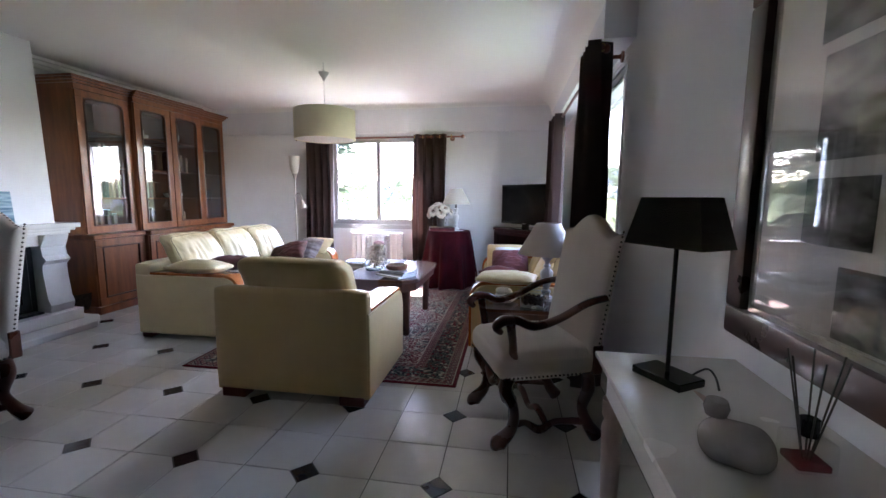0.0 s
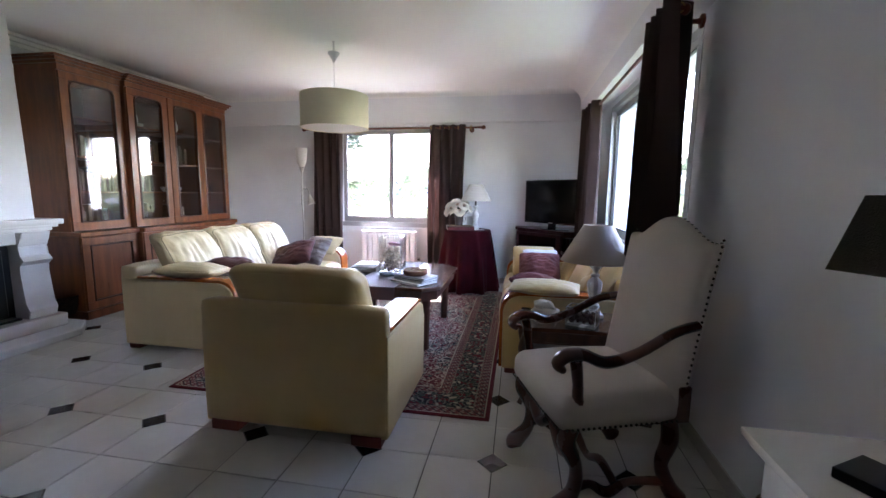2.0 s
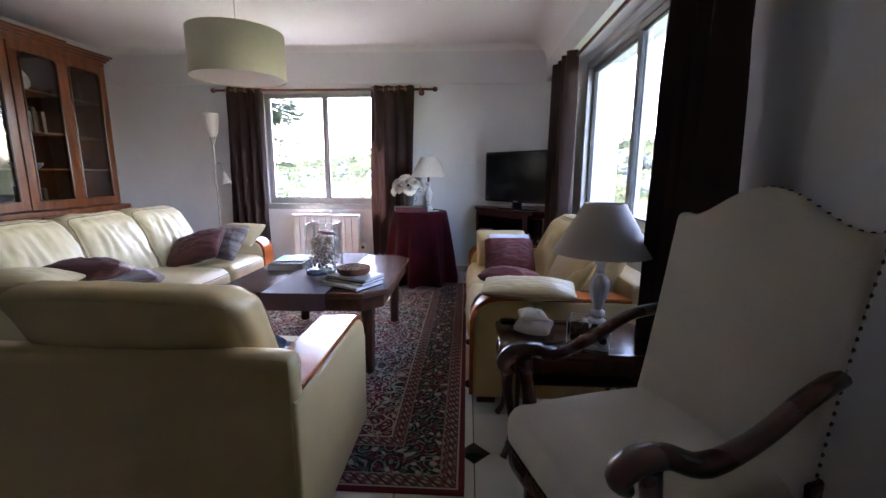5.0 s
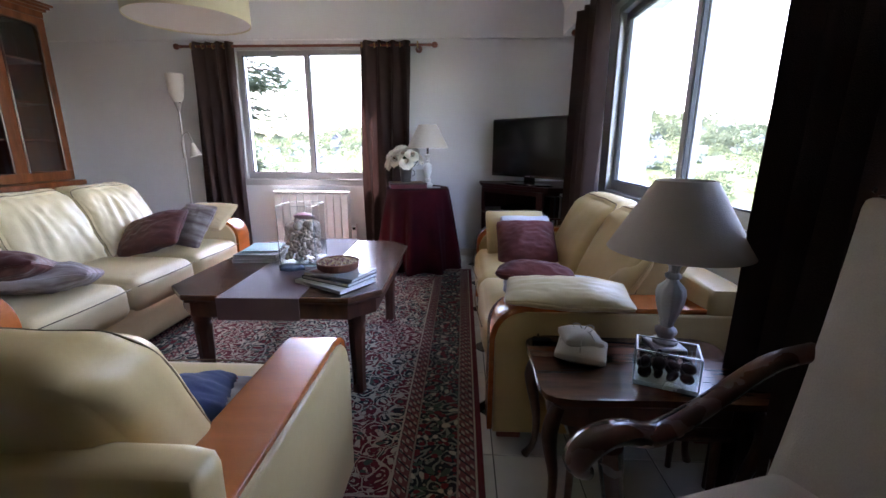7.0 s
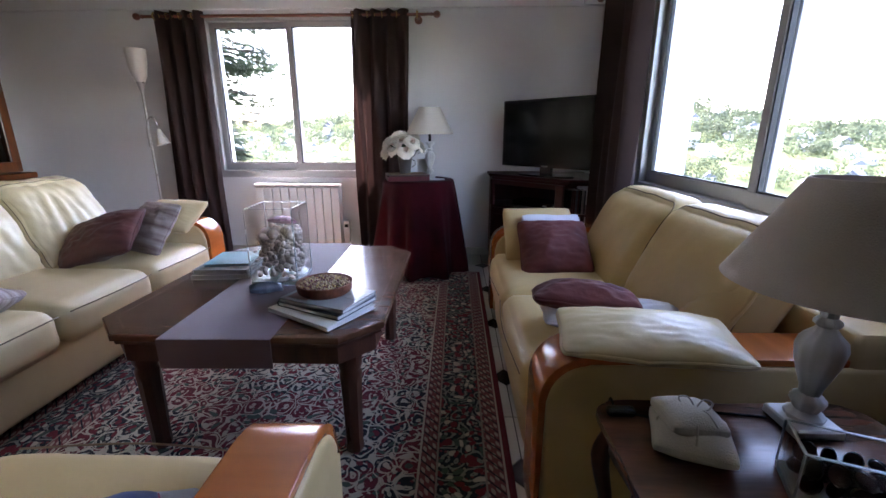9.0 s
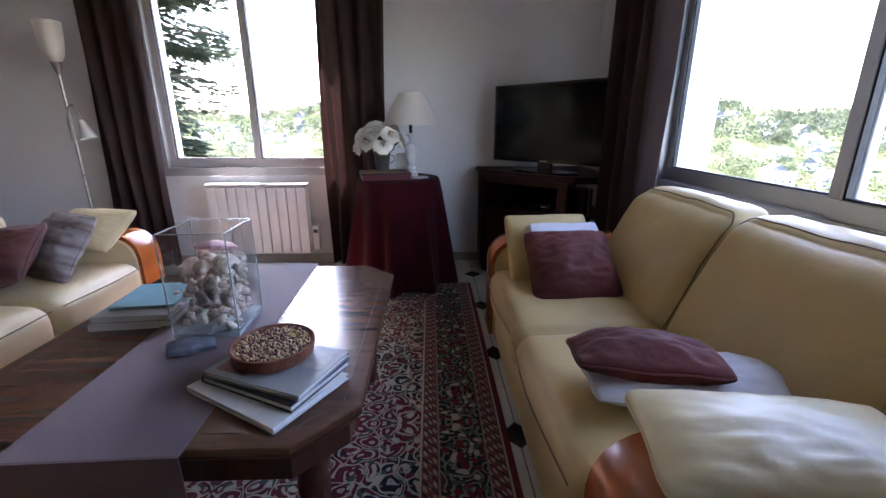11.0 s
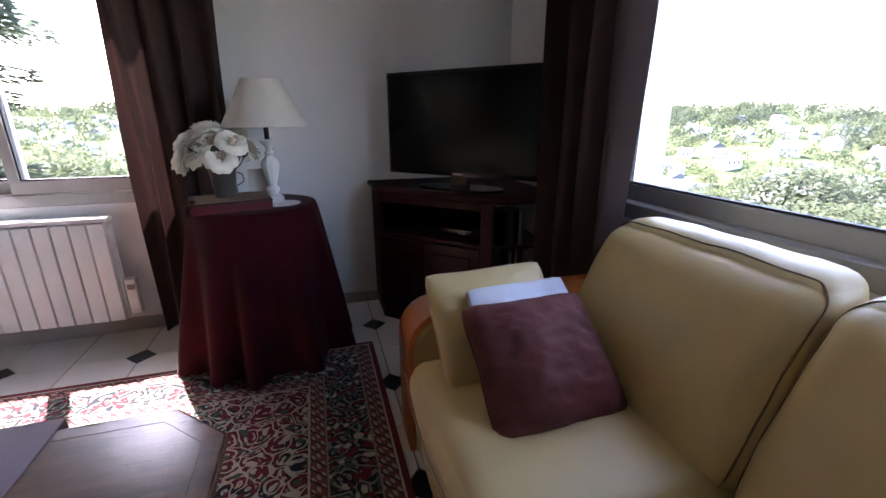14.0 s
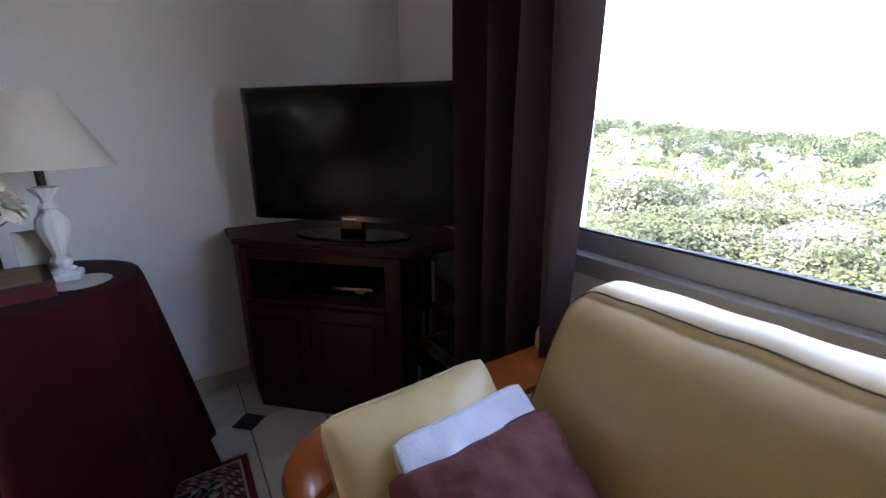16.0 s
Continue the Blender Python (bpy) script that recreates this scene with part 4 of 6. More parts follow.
def fireplace():
    f = thing("fireplace", T((-5.05, 1.7, 0)), "white stone fireplace with a black stove insert and plastered hood", "fireplace")
    # x out of the wall, y along it, the far side at y 1.62
    part("hearth", prism([(0.0, -0.05), (0.92, -0.05), (0.92, 1.55), (0.72, 1.75), (0.0, 1.75)], 0.0, 0.06, 0.008), M_STONE, f)
    part("plinth", box(0.0, 0.0, 0.0604, 0.70, 1.62, 0.17, 0.008), M_STONE, f)
    for y0 in (0.02, 1.36):
        bm = bmesh.new()
        prof = [(0.0, 0.17), (0.64, 0.17), (0.66, 0.24), (0.62, 0.30), (0.60, 0.55), (0.60, 0.62), (0.66, 0.66), (0.61, 0.70), (0.60, 0.78), (0.64, 0.84), (0.66, 0.90), (0.0, 0.90)]
        prism([(a, b) for a, b in prof], y0, y0 + 0.22, 0.006, bm=bm, m=Matrix(((1, 0, 0, 0), (0, 0, 1, 0), (0, 1, 0, 0), (0, 0, 0, 1))))
        part("pillar", bm, M_STONE, f, smooth=30)
    part("lintel", box(0.0, 0.2402, 0.80, 0.60, 1.3598, 0.90, 0.006), M_STONE, f)
    bm = bmesh.new()
    for k, (o, z0, z1) in enumerate(((0.0, 0.9004, 0.93), (0.03, 0.9304, 0.955), (0.06, 0.9554, 1.0))):
        box(0.0, -0.02 - o, z0, 0.63 + o, 1.62 + o * 0.9, z1, 0.006, bm=bm, seg=2)
    part("mantelpiece", bm, M_STONE, f, smooth=30)
    hood = [(0.0, 1.0004), (0.56, 1.0004), (0.50, HC - 0.004), (0.0, HC - 0.004)]
    bm = prism(hood, 0.06, 1.54, m=Matrix(((1, 0, 0, 0), (0, 0, 1, 0), (0, 1, 0, 0), (0, 0, 0, 1))))
    part("hood", bm, M_WALL, f, "white plastered chimney hood")
    part("stove", box(0.1, 0.2404, 0.1704, 0.50, 1.3596, 0.798), M_IRON, f)
    part("stove_door", box(0.5004, 0.30, 0.20, 0.53, 1.30, 0.76, 0.01), M_IRON, f)
    part("stove_glass", box(0.5304, 0.38, 0.28, 0.536, 1.22, 0.70, 0.003), M_SCREEN, f)
    part("ash_tray", box(0.50, 0.26, 0.1706, 0.60, 1.34, 0.19, 0.003), M_IRON, f)


fireplace()
bk = thing("basket", T((-4.72, 3.56, 0.0604)), "dark wicker basket standing by the fireplace", "basket")
part("body", lathe([(0.0, 0.0), (0.11, 0.0), (0.14, 0.08), (0.15, 0.17), (0.155, 0.18), (0.145, 0.18), (0.13, 0.08), (0.10, 0.012), (0, 0.012)], 24), M_DARKW, bk, smooth=50)
pa = thing("painting", T((-4.435, 2.70, 1.0004)) @ rot("Y", -4), "small blue seascape canvas leaning on the mantelpiece", "painting")
M_SEA = mat("painted_sea", (0.10, 0.30, 0.45), 0.7, var=0.5, scale=4, stretch=(1, 1, 9), col2=(0.45, 0.62, 0.70))
o = part("canvas", box(-0.012, -0.18, 0.002, 0.012, 0.17, 0.29), M_SEA, pa)
part("boat", box(0.0124, -0.10, 0.07, 0.014, 0.03, 0.10), mat("painted_hull", (0.3, 0.25, 0.3), 0.7), pa)


def high_chair(m, label, arms=True):
    """A carved armchair: x across, y ahead to the front."""
    c = thing("carved_armchair" if arms else "carved_chair", m, label, "armchair" if arms else "chair", "high-backed upholstered chairs")
    W, D = 0.54, 0.54
    seat = soft(W, D, 0.13, 0.045, (0.0, 0.01, 0.035), n=16, shape=lambda p, u: (p.x * (1 - 0.06 * (0.5 - u[1] / 2)), p.y, p.z))
    o = part("seat", seat, M_LINEN, c, smooth=80)
    o.matrix_basis = T((0, 0, 0.445))
    def bshape(p, u):
        top = 0.055 * math.cos(u[0] * math.pi) * max(0, u[2]) ** 3 + (0.03 * max(0, u[2]) ** 3 * abs(u[0]) ** 6)
        return (p.x * (1 - 0.03 * (1 - u[2] ** 2)), p.y - 0.17 * (p.z + 0.36), p.z + top)
    o = part("backrest", soft(W - 0.02, 0.075, 0.70, 0.03, (0, 0.02, 0), n=22, shape=bshape), M_LINEN, c, smooth=80)
    o.matrix_basis = T((0, -D / 2 + 0.045, 0.775))
    nb = bmesh.new()
    def nail(p):
        lathe([(0.0065, -0.001), (0.005, 0.003), (0, 0.0045)], 6, bm=nb, m=p)
    for k in range(24):
        x = -W / 2 + 0.03 + k * (W - 0.06) / 23
        nail(T((x, D / 2 + 0.001, 0.395)) @ rot("X", -90))
    for k in range(22):
        y = -D / 2 + 0.05 + k * (D - 0.08) / 21
        nail(T((W / 2 * 0.985, y, 0.395)) @ rot("Y", 90))
        nail(T((-W / 2 * 0.985, y, 0.395)) @ rot("Y", -90))
    for k in range(28):
        z = -0.33 + k * 0.66 / 27
        for s in (-1, 1):
            xx = s * (W - 0.02) / 2 * (1 - 0.03 * (1 - (z / 0.35) ** 2))
            nail(T((xx, -D / 2 + 0.045 - 0.17 * (z + 0.36) - 0.012, 0.775 + z)) @ rot("Y", 90 * s))
    for k in range(23):
        u = -0.95 + k * 1.9 / 22
        zt = 0.35 + 0.055 * math.cos(u * math.pi) + 0.03 * abs(u) ** 6
        nail(T((u * (W / 2 - 0.01), -D / 2 + 0.045 - 0.17 * 0.71 - 0.012, 0.775 + zt)))
    tagged(part("nailhead_trim", nb, M_NAIL, c, smooth=True), kind="stuff")
    for s in (-1, 1):
        x = s * (W / 2 - 0.035)
        yf = D / 2 - 0.06
        p = smooth_path([(x, yf, 0.39), (x, yf + 0.015, 0.33), (x, yf - 0.03, 0.22), (x, yf - 0.02, 0.12), (x, yf + 0.045, 0.05), (x, yf + 0.05, 0.032)], 5)
        part("front_leg", tube(p, lerp_list((0.034, 0.036, 0.025, 0.029, 0.042, 0.034), len(p)), 12), M_CHAIRW, c, smooth=True)
        yb = -D / 2 + 0.06
        p = smooth_path([(x, yb, 0.39), (x, yb - 0.01, 0.30), (x, yb + 0.02, 0.20), (x, yb - 0.02, 0.10), (x, yb - 0.065, 0.038)], 5)
        part("rear_leg", tube(p, lerp_list((0.032, 0.034, 0.026, 0.032, 0.040), len(p)), 12), M_CHAIRW, c, smooth=True)
        # arm: from the backrest down and out to a scrolled end
        if arms:
            p = smooth_path([(x * 1.08, -D / 2 - 0.01, 0.775), (x * 1.14, -D / 2 + 0.10, 0.755), (x * 1.16, -0.02, 0.685), (x * 1.14, 0.10, 0.655), (x * 1.10, 0.185, 0.685), (x * 1.08, 0.25, 0.685), (x * 1.07, 0.285, 0.655), (x * 1.07, 0.26, 0.625)], 5)
            part("arm", tube(p, lerp_list((0.022, 0.022, 0.022, 0.027, 0.027, 0.030, 0.027, 0.016), len(p)), 12, squash=0.85), M_CHAIRW, c, smooth=True)
            p = smooth_path([(x, yf - 0.05, 0.42), (x * 1.02, yf - 0.02, 0.50), (x * 1.07, yf - 0.01, 0.57), (x * 1.08, yf + 0.005, 0.665)], 5)
            part("arm_support", tube(p, lerp_list((0.032, 0.022, 0.020, 0.024), len(p)), 10), M_CHAIRW, c, smooth=True)
        p = smooth_path([(x, yf - 0.02, 0.13), (x, 0.12, 0.145), (x, 0.04, 0.10), (x, -0.05, 0.135), (x, yb, 0.12)], 5)
        part("side_stretcher", tube(p, lerp_list((0.02, 0.016, 0.022, 0.016, 0.02), len(p)), 10), M_CHAIRW, c, smooth=True)
        part("back_block", box(x - 0.03, -D / 2 - 0.01, 0.38, x + 0.03, -D / 2 + 0.045, 0.53, 0.006), M_CHAIRW, c)
    w2 = W / 2 - 0.05
    p = smooth_path([(-w2, D / 2 - 0.09, 0.27), (-w2 * 0.5, D / 2 - 0.09, 0.22), (0, D / 2 - 0.09, 0.29), (w2 * 0.5, D / 2 - 0.09, 0.22), (w2, D / 2 - 0.09, 0.27)], 5)
    part("front_stretcher", tube(p, lerp_list((0.020, 0.026, 0.02, 0.026, 0.020), len(p)), 10), M_CHAIRW, c, smooth=True)
    p = smooth_path([(-w2, 0.0, 0.12), (-w2 * 0.5, 0, 0.15), (0, 0, 0.105), (w2 * 0.5, 0, 0.15), (w2, 0, 0.12)], 5)
    part("cross_stretcher", tube(p, lerp_list((0.016, 0.02, 0.016, 0.02, 0.016), len(p)), 10), M_CHAIRW, c, smooth=True)
    return c


high_chair(T((-0.078, 2.172, 0)) @ rot("Z", 110), "high-backed cream armchair with carved dark legs beside the side table")
high_chair(T((-3.15, 1.476, 0)) @ rot("Z", 172), "high-backed cream chair with nailed edges standing at the dining table", False)


def dining_table():
    """A heavy table with a moulded edge; its corner is the origin, it runs to -x and -y."""
    c = thing("dining_table", T((-2.64, 1.475, 0)), "dark red-brown wooden dining table with a thick moulded edge", "table")
    L, D = 1.9, 1.0
    part("tabletop", box(-L, -D, 0.732, 0, 0, 0.762, 0.010, seg=3), M_TABLE, c, smooth=40)
    part("edge_moulding", box(-L + 0.014, -D + 0.014, 0.695, -0.014, -0.014, 0.7318, 0.012, seg=3), M_TABLEG, c, smooth=40)
    part("apron", box(-L + 0.09, -D + 0.09, 0.62, -0.09, -0.09, 0.6948, 0.004), M_TABLEG, c)
    for x in (-L + 0.13, -0.13):
        for y in (-D + 0.13, -0.13):
            part("leg", lathe([(0.03, 0), (0.042, 0.03), (0.03, 0.07), (0.045, 0.25), (0.032, 0.42), (0.05, 0.5), (0.036, 0.54), (0.048, 0.6198)], 16, m=T((x, y, 0))), M_TABLEG, c, smooth=50)


dining_table()


def side_table():
    t = thing("side_table", T((-0.066, 2.932, 0)), "dark wooden side table with curved edges beside the sofa", "side table")
    out = []
    a, b = 0.335, 0.205
    for k in range(48):
        th = math.tau * k / 48
        c_, s_ = math.cos(th), math.sin(th)
        x = math.copysign(abs(c_) ** 0.32, c_) * a
        y = math.copysign(abs(s_) ** 0.32, s_) * b
        x *= 1 - 0.03 * math.cos(y / b * math.pi)
        y *= 1 - 0.04 * math.cos(x / a * math.pi)
        out.append((x, y))
    part("tabletop", prism(out, 0.482, 0.503, 0.006, seg=2), M_TABLE, t, smooth=30)
    part("apron", prism([(x * 0.9, y * 0.88) for x, y in out], 0.40, 0.4818), M_TABLEG, t, smooth=30)
    part("drawer_front", box(-0.20, -b * 0.9, 0.41, 0.20, -b * 0.9 + 0.02, 0.472, 0.004), M_TABLEG, t)
    for sx in (-1, 1):
        for sy in (-1, 1):
            p = smooth_path([(sx * 0.28, sy * 0.155, 0.45), (sx * 0.305, sy * 0.17, 0.36), (sx * 0.28, sy * 0.15, 0.2), (sx * 0.285, sy * 0.155, 0.08), (sx * 0.31, sy * 0.175, 0.014)], 5)
            part("leg", tube(p, lerp_list((0.022, 0.024, 0.015, 0.012, 0.017), len(p)), 10), M_TABLEG, t, smooth=True)
    # smaller nested table below
    part("lower_top", box(-0.24, -0.14, 0.33, 0.24, 0.16, 0.345, 0.004), M_TABLEG, t)
    for sx in (-1, 1):
        for sy in (-1, 1):
            part("inner_leg", tube([(sx * 0.215, sy * 0.12 + 0.01, 0.33), (sx * 0.22, sy * 0.125 + 0.01, 0.012)], [0.015, 0.011], 8), M_TABLEG, t, smooth=True)


side_table()


def turned_lamp(m, label, r0, r1, hz0, hz1, scale, shade_mat, base_sq, name="table_lamp"):
    """A table lamp with a square foot, fluted baluster and conical shade. hz0, hz1: the shade's lower and upper height."""
    l = thing(name, m, label, "table lamp")
    s = scale
    part("foot", box(-base_sq, -base_sq, 0, base_sq, base_sq, 0.022 * s, 0.004), M_CERAM, l)
    prof = [(0.0, 0.0221), (0.034, 0.0221), (0.036, 0.032), (0.022, 0.042), (0.026, 0.052), (0.031, 0.060), (0.030, 0.070), (0.018, 0.080), (0.020, 0.095), (0.028, 0.120), (0.038, 0.155), (0.042, 0.185), (0.038, 0.205), (0.022, 0.222), (0.016, 0.232), (0.023, 0.238), (0.022, 0.246), (0.014, 0.253), (0.016, 0.270), (0.034, 0.292), (0.038, 0.302), (0.012, 0.306), (0.0, 0.307)]
    part("stem", lathe([(r * s, z * s) for r, z in prof], 40, flute=0.045, flutes=10), M_CERAM, l, smooth=50)
    part("neck", tube([(0, 0, 0.307 * s), (0, 0, hz0 + 0.05)], 0.012, 10), M_IRON, l, smooth=True)
    part("socket", tube([(0, 0, hz0 + 0.0), (0, 0, hz0 + 0.08)], 0.018, 10), M_IRON, l, smooth=True)
    t = 0.003
    part("shade", lathe([(r0, hz0), (r1, hz1), (r1 - t, hz1), (r0 - t, hz0), (r0, hz0)], 48), shade_mat, l, smooth=50)
    ring = bmesh.new()
    for k in range(3):
        a = math.tau * k / 3
        tube([(0, 0, hz0 + 0.07), ((r1 - t) * math.cos(a), (r1 - t) * math.sin(a), hz1 - 0.01)], 0.002, 6, bm=ring)
    part("shade_support", ring, M_IRON, l)
    return l


turned_lamp(T((0.070, 3.05, 0.5034)), "white turned table lamp with taupe linen shade on the side table", 0.217, 0.088, 0.355, 0.580, 1.10, M_SHADE_T, 0.055)
turned_lamp(T((-0.975, 5.83, 0.8050)), "small white turned table lamp with cream shade on draped table", 0.20, 0.087, 0.365, 0.58, 1.0, M_SHADE, 0.045)


cb = tagged(part("cable", tube(smooth_path([(0.0, 3.07, 0.508), (-0.12, 3.085, 0.507), (-0.25, 3.06, 0.507), (-0.33, 3.085, 0.507), (-0.35, 3.10, 0.507), (-0.345, 3.145, 0.50), (-0.34, 3.152, 0.40), (-0.34, 3.152, 0.01)], 6), 0.0035, 6), M_PLAST, None, smooth=True), "black lamp cable running over the side table", "cable")
sw_ = tagged(part("cable_switch", soft(0.07, 0.03, 0.022, 0.01, n=6), M_PLAST, None, smooth=True), "black inline lamp switch lying on the side table", "switch")
sw_.location = (-0.345, 3.075, 0.5145)


def glass_box(m, w, d, h, label, fill):
    g = thing("glass_vase", m, label, "vase")
    t = 0.006
    part("glass_base", box(-w / 2, -d / 2, 0, w / 2, d / 2, 0.014, 0.001), M_GLEDGE, g)
    for q in ((-w / 2, -d / 2, w / 2, -d / 2 + t), (-w / 2, d / 2 - t, w / 2, d / 2), (-w / 2, -d / 2 + t, -w / 2 + t, d / 2 - t), (w / 2 - t, -d / 2 + t, w / 2, d / 2 - t)):
        p = part("pane", box(q[0], q[1], 0.0142, q[2], q[3], h - 0.003), M_GLASSV, g)
        p.visible_shadow = False
        part("rim", box(q[0], q[1], h - 0.0028, q[2], q[3], h, 0.0008), M_GLEDGE, g)
    for sx in (-1, 1):
        for sy in (-1, 1):
            part("corner_edge", tube([(sx * (w / 2 - 0.001), sy * (d / 2 - 0.001), 0.0142), (sx * (w / 2 - 0.001), sy * (d / 2 - 0.001), h - 0.003)], 0.0022, 6), M_GLEDGE, g)
    return g


def pebble(bm, p, a, b, c, seed):
    r = random.Random(seed)
    m = T(p) @ Euler((r.uniform(0, 6), r.uniform(0, 6), r.uniform(0, 6))).to_matrix().to_4x4() @ Matrix.Diagonal((a, b, c, 1))
    bmesh.ops.create_icosphere(bm, subdivisions=1 if a < 0.012 else 2, radius=1, matrix=m)


VX, VY, VZ = -1.53, 3.955, 0.5445
glass_box(T((VX, VY, VZ)) @ rot("Z", 2), 0.198, 0.205, 0.33, "tall square clear glass vase half-filled with shells on the coffee table", None)
rs = random.Random(4)
shell_kinds = []
for k in range(5):
    bm = bmesh.new()
    a = (0.012, 0.015, 0.019, 0.030, 0.042)[k]
    pebble(bm, (0, 0, 0), a, a * 0.8, a * 0.5, k)
    for v in bm.verts:
        v.co *= 1 + 0.12 * noise.noise(v.co * 120)
    me = bpy.data.meshes.new("shell")
    bm.to_mesh(me)
    bm.free()
    me.materials.append(M_SHELL)
    me.polygons.foreach_set("use_smooth", [True] * len(me.polygons))
    shell_kinds.append((me, a))
placed = []
tries = 0
while len(placed) < 235 and tries < 6000:
    tries += 1
    z = VZ + 0.026 + len(placed) / 235 * 0.195
    me, a = shell_kinds[rs.choice((0, 1, 1, 2, 2, 3)) if len(placed) < 215 else rs.choice((3, 4, 4))]
    p = Vector((rs.uniform(-0.09, 0.09), rs.uniform(-0.09, 0.09), z + rs.uniform(-0.01, 0.01)))
    lim = 0.0915 - a
    p.x, p.y = max(-lim, min(lim, p.x)), max(-lim, min(lim, p.y))
    if any((p - q).length < (a + b) * 0.54 for q, b in placed):
        continue
    placed.append((p, a))
    o = new("shell", me)
    w = T((VX, VY, 0)) @ rot("Z", 4) @ Vector((p.x, p.y, 0))
    o.matrix_world = T((w.x, w.y, p.z)) @ Euler((rs.uniform(0, 6), rs.uniform(0, 6), rs.uniform(0, 6))).to_matrix().to_4x4()
    tagged(o, "pale rounded sea shell heaped in the square glass vase", "shell", "shells in the vase")
bm = lathe([(0, 0.0), (0.055, 0.006), (0.06, 0.014), (0.04, 0.028), (0, 0.036)], 28, flute=0.06, flutes=14)
o = part("scallop_shell", bm, M_PINK, None, smooth=50)
o.matrix_world = T((VX + 0.015, VY + 0.01, VZ + 0.245)) @ rot("X", -18)
tagged(o, "pink ridged scallop shell on top of the shells in the vase", "shell")

# runner, books, bowl on the coffee table
run = thing("table_runner", T((-1.535, 3.965, 0.5404)) @ rot("Z", 1.5), "mauve-grey cloth runner lying over the coffee table", "table runner")
part("cloth", box(-0.182, -0.6065, 0, 0.182, 0.6065, 0.0035, 0.001), M_RUNNER, run)
for s in (-1, 1):
    part("hanging_end", box(-0.182, s * 0.6085 - 0.002, -0.10, 0.182, s * 0.6085 + 0.002, 0.0033, 0.001), M_RUNNER, run)
CT = 0.5445
plain_book("book", T((-1.435, 3.575, CT)) @ rot("Z", -31), 0.31, 0.235, 0.016, M_PAPER, "large white-covered book at the bottom of the pile", group="books on the coffee table")
plain_book("book", T((-1.405, 3.590, CT + 0.0165)) @ rot("Z", -26), 0.29, 0.215, 0.018, M_BK_NAVY, "large dark navy book in the pile", group="books on the coffee table")
top_book = plain_book("book", T((-1.395, 3.585, CT + 0.035)) @ rot("Z", -22), 0.285, 0.205, 0.015, M_BK_GREY, "grey photo book on top of the pile", group="books on the coffee table")
plain_book("book", T((-1.93, 3.91, 0.5404)) @ rot("Z", 6), 0.25, 0.30, 0.022, M_PAPER, "white-covered book lying on the coffee table", group="books on the coffee table")
plain_book("book", T((-1.925, 3.92, 0.5628)) @ rot("Z", 4), 0.24, 0.28, 0.022, M_BK_GREY, "grey-blue book in the far pile", group="books on the coffee table")
plain_book("book", T((-1.90, 3.97, 0.5852)) @ rot("Z", 8), 0.20, 0.22, 0.010, M_BK_BLUE, "light blue book on top of the far pile", group="books on the coffee table")
part("cover_picture", box(0.02, 0.10, 0.0152, 0.265, 0.185, 0.0156), mat("faded_cover_picture", (0.30, 0.27, 0.26), 0.35, var=0.35, scale=14, col2=(0.50, 0.47, 0.45)), top_book)
part("cover_band", box(0.02, 0.02, 0.0152, 0.11, 0.085, 0.0156), mat("russet_cover_band", (0.20, 0.06, 0.045), 0.35, var=0.2), top_book)
b = thing("bowl", T((-1.245, 3.655, CT + 0.0504)), "round wicker bowl filled with dried seeds on the books", "bowl")
part("body", lathe([(0.0, 0.0), (0.088, 0.0), (0.1, 0.01), (0.105, 0.04), (0.101, 0.042), (0.096, 0.038), (0.092, 0.01), (0, 0.008)], 32), M_WICKER, b, smooth=50)
seeds = [(M_SEED, 330), (mat("yellow_seed", (0.60, 0.40, 0.14), 0.5, var=0.3, scale=60), 140), (mat("purple_red_seed", (0.16, 0.035, 0.045), 0.4, var=0.3, scale=60), 280)]
for sm, count in seeds:
    bm = bmesh.new()
    for k in range(count):
        a, r = rs.uniform(0, math.tau), 0.089 * math.sqrt(rs.random())
        m = T((r * math.cos(a), r * math.sin(a), 0.033 + rs.uniform(0, 0.006))) @ Euler((rs.uniform(0, 6), rs.uniform(0, 6), 0)).to_matrix().to_4x4() @ Matrix.Diagonal((0.0048, 0.0040, 0.0034, 1))
        bmesh.ops.create_icosphere(bm, subdivisions=1, radius=1, matrix=m)
    tagged(part("seed_heap", bm, sm, b, smooth=True), kind="stuff")
part("seed_bed", lathe([(0, 0.030), (0.094, 0.030), (0.09, 0.012), (0, 0.012)], 24), M_SEED, b)
o = part("oyster_shell", pillow(0.13, 0.07, 0.02, 3, 0.01, 10), mat("dark_mother_of_pearl", (0.10, 0.11, 0.13), 0.25, var=0.5, scale=12), None, smooth=True)
o.matrix_world = T((-1.53, 3.775, CT + 0.014)) @ rot("Z", 30)
tagged(o, "dark grey mussel shell lying on the runner", "shell")


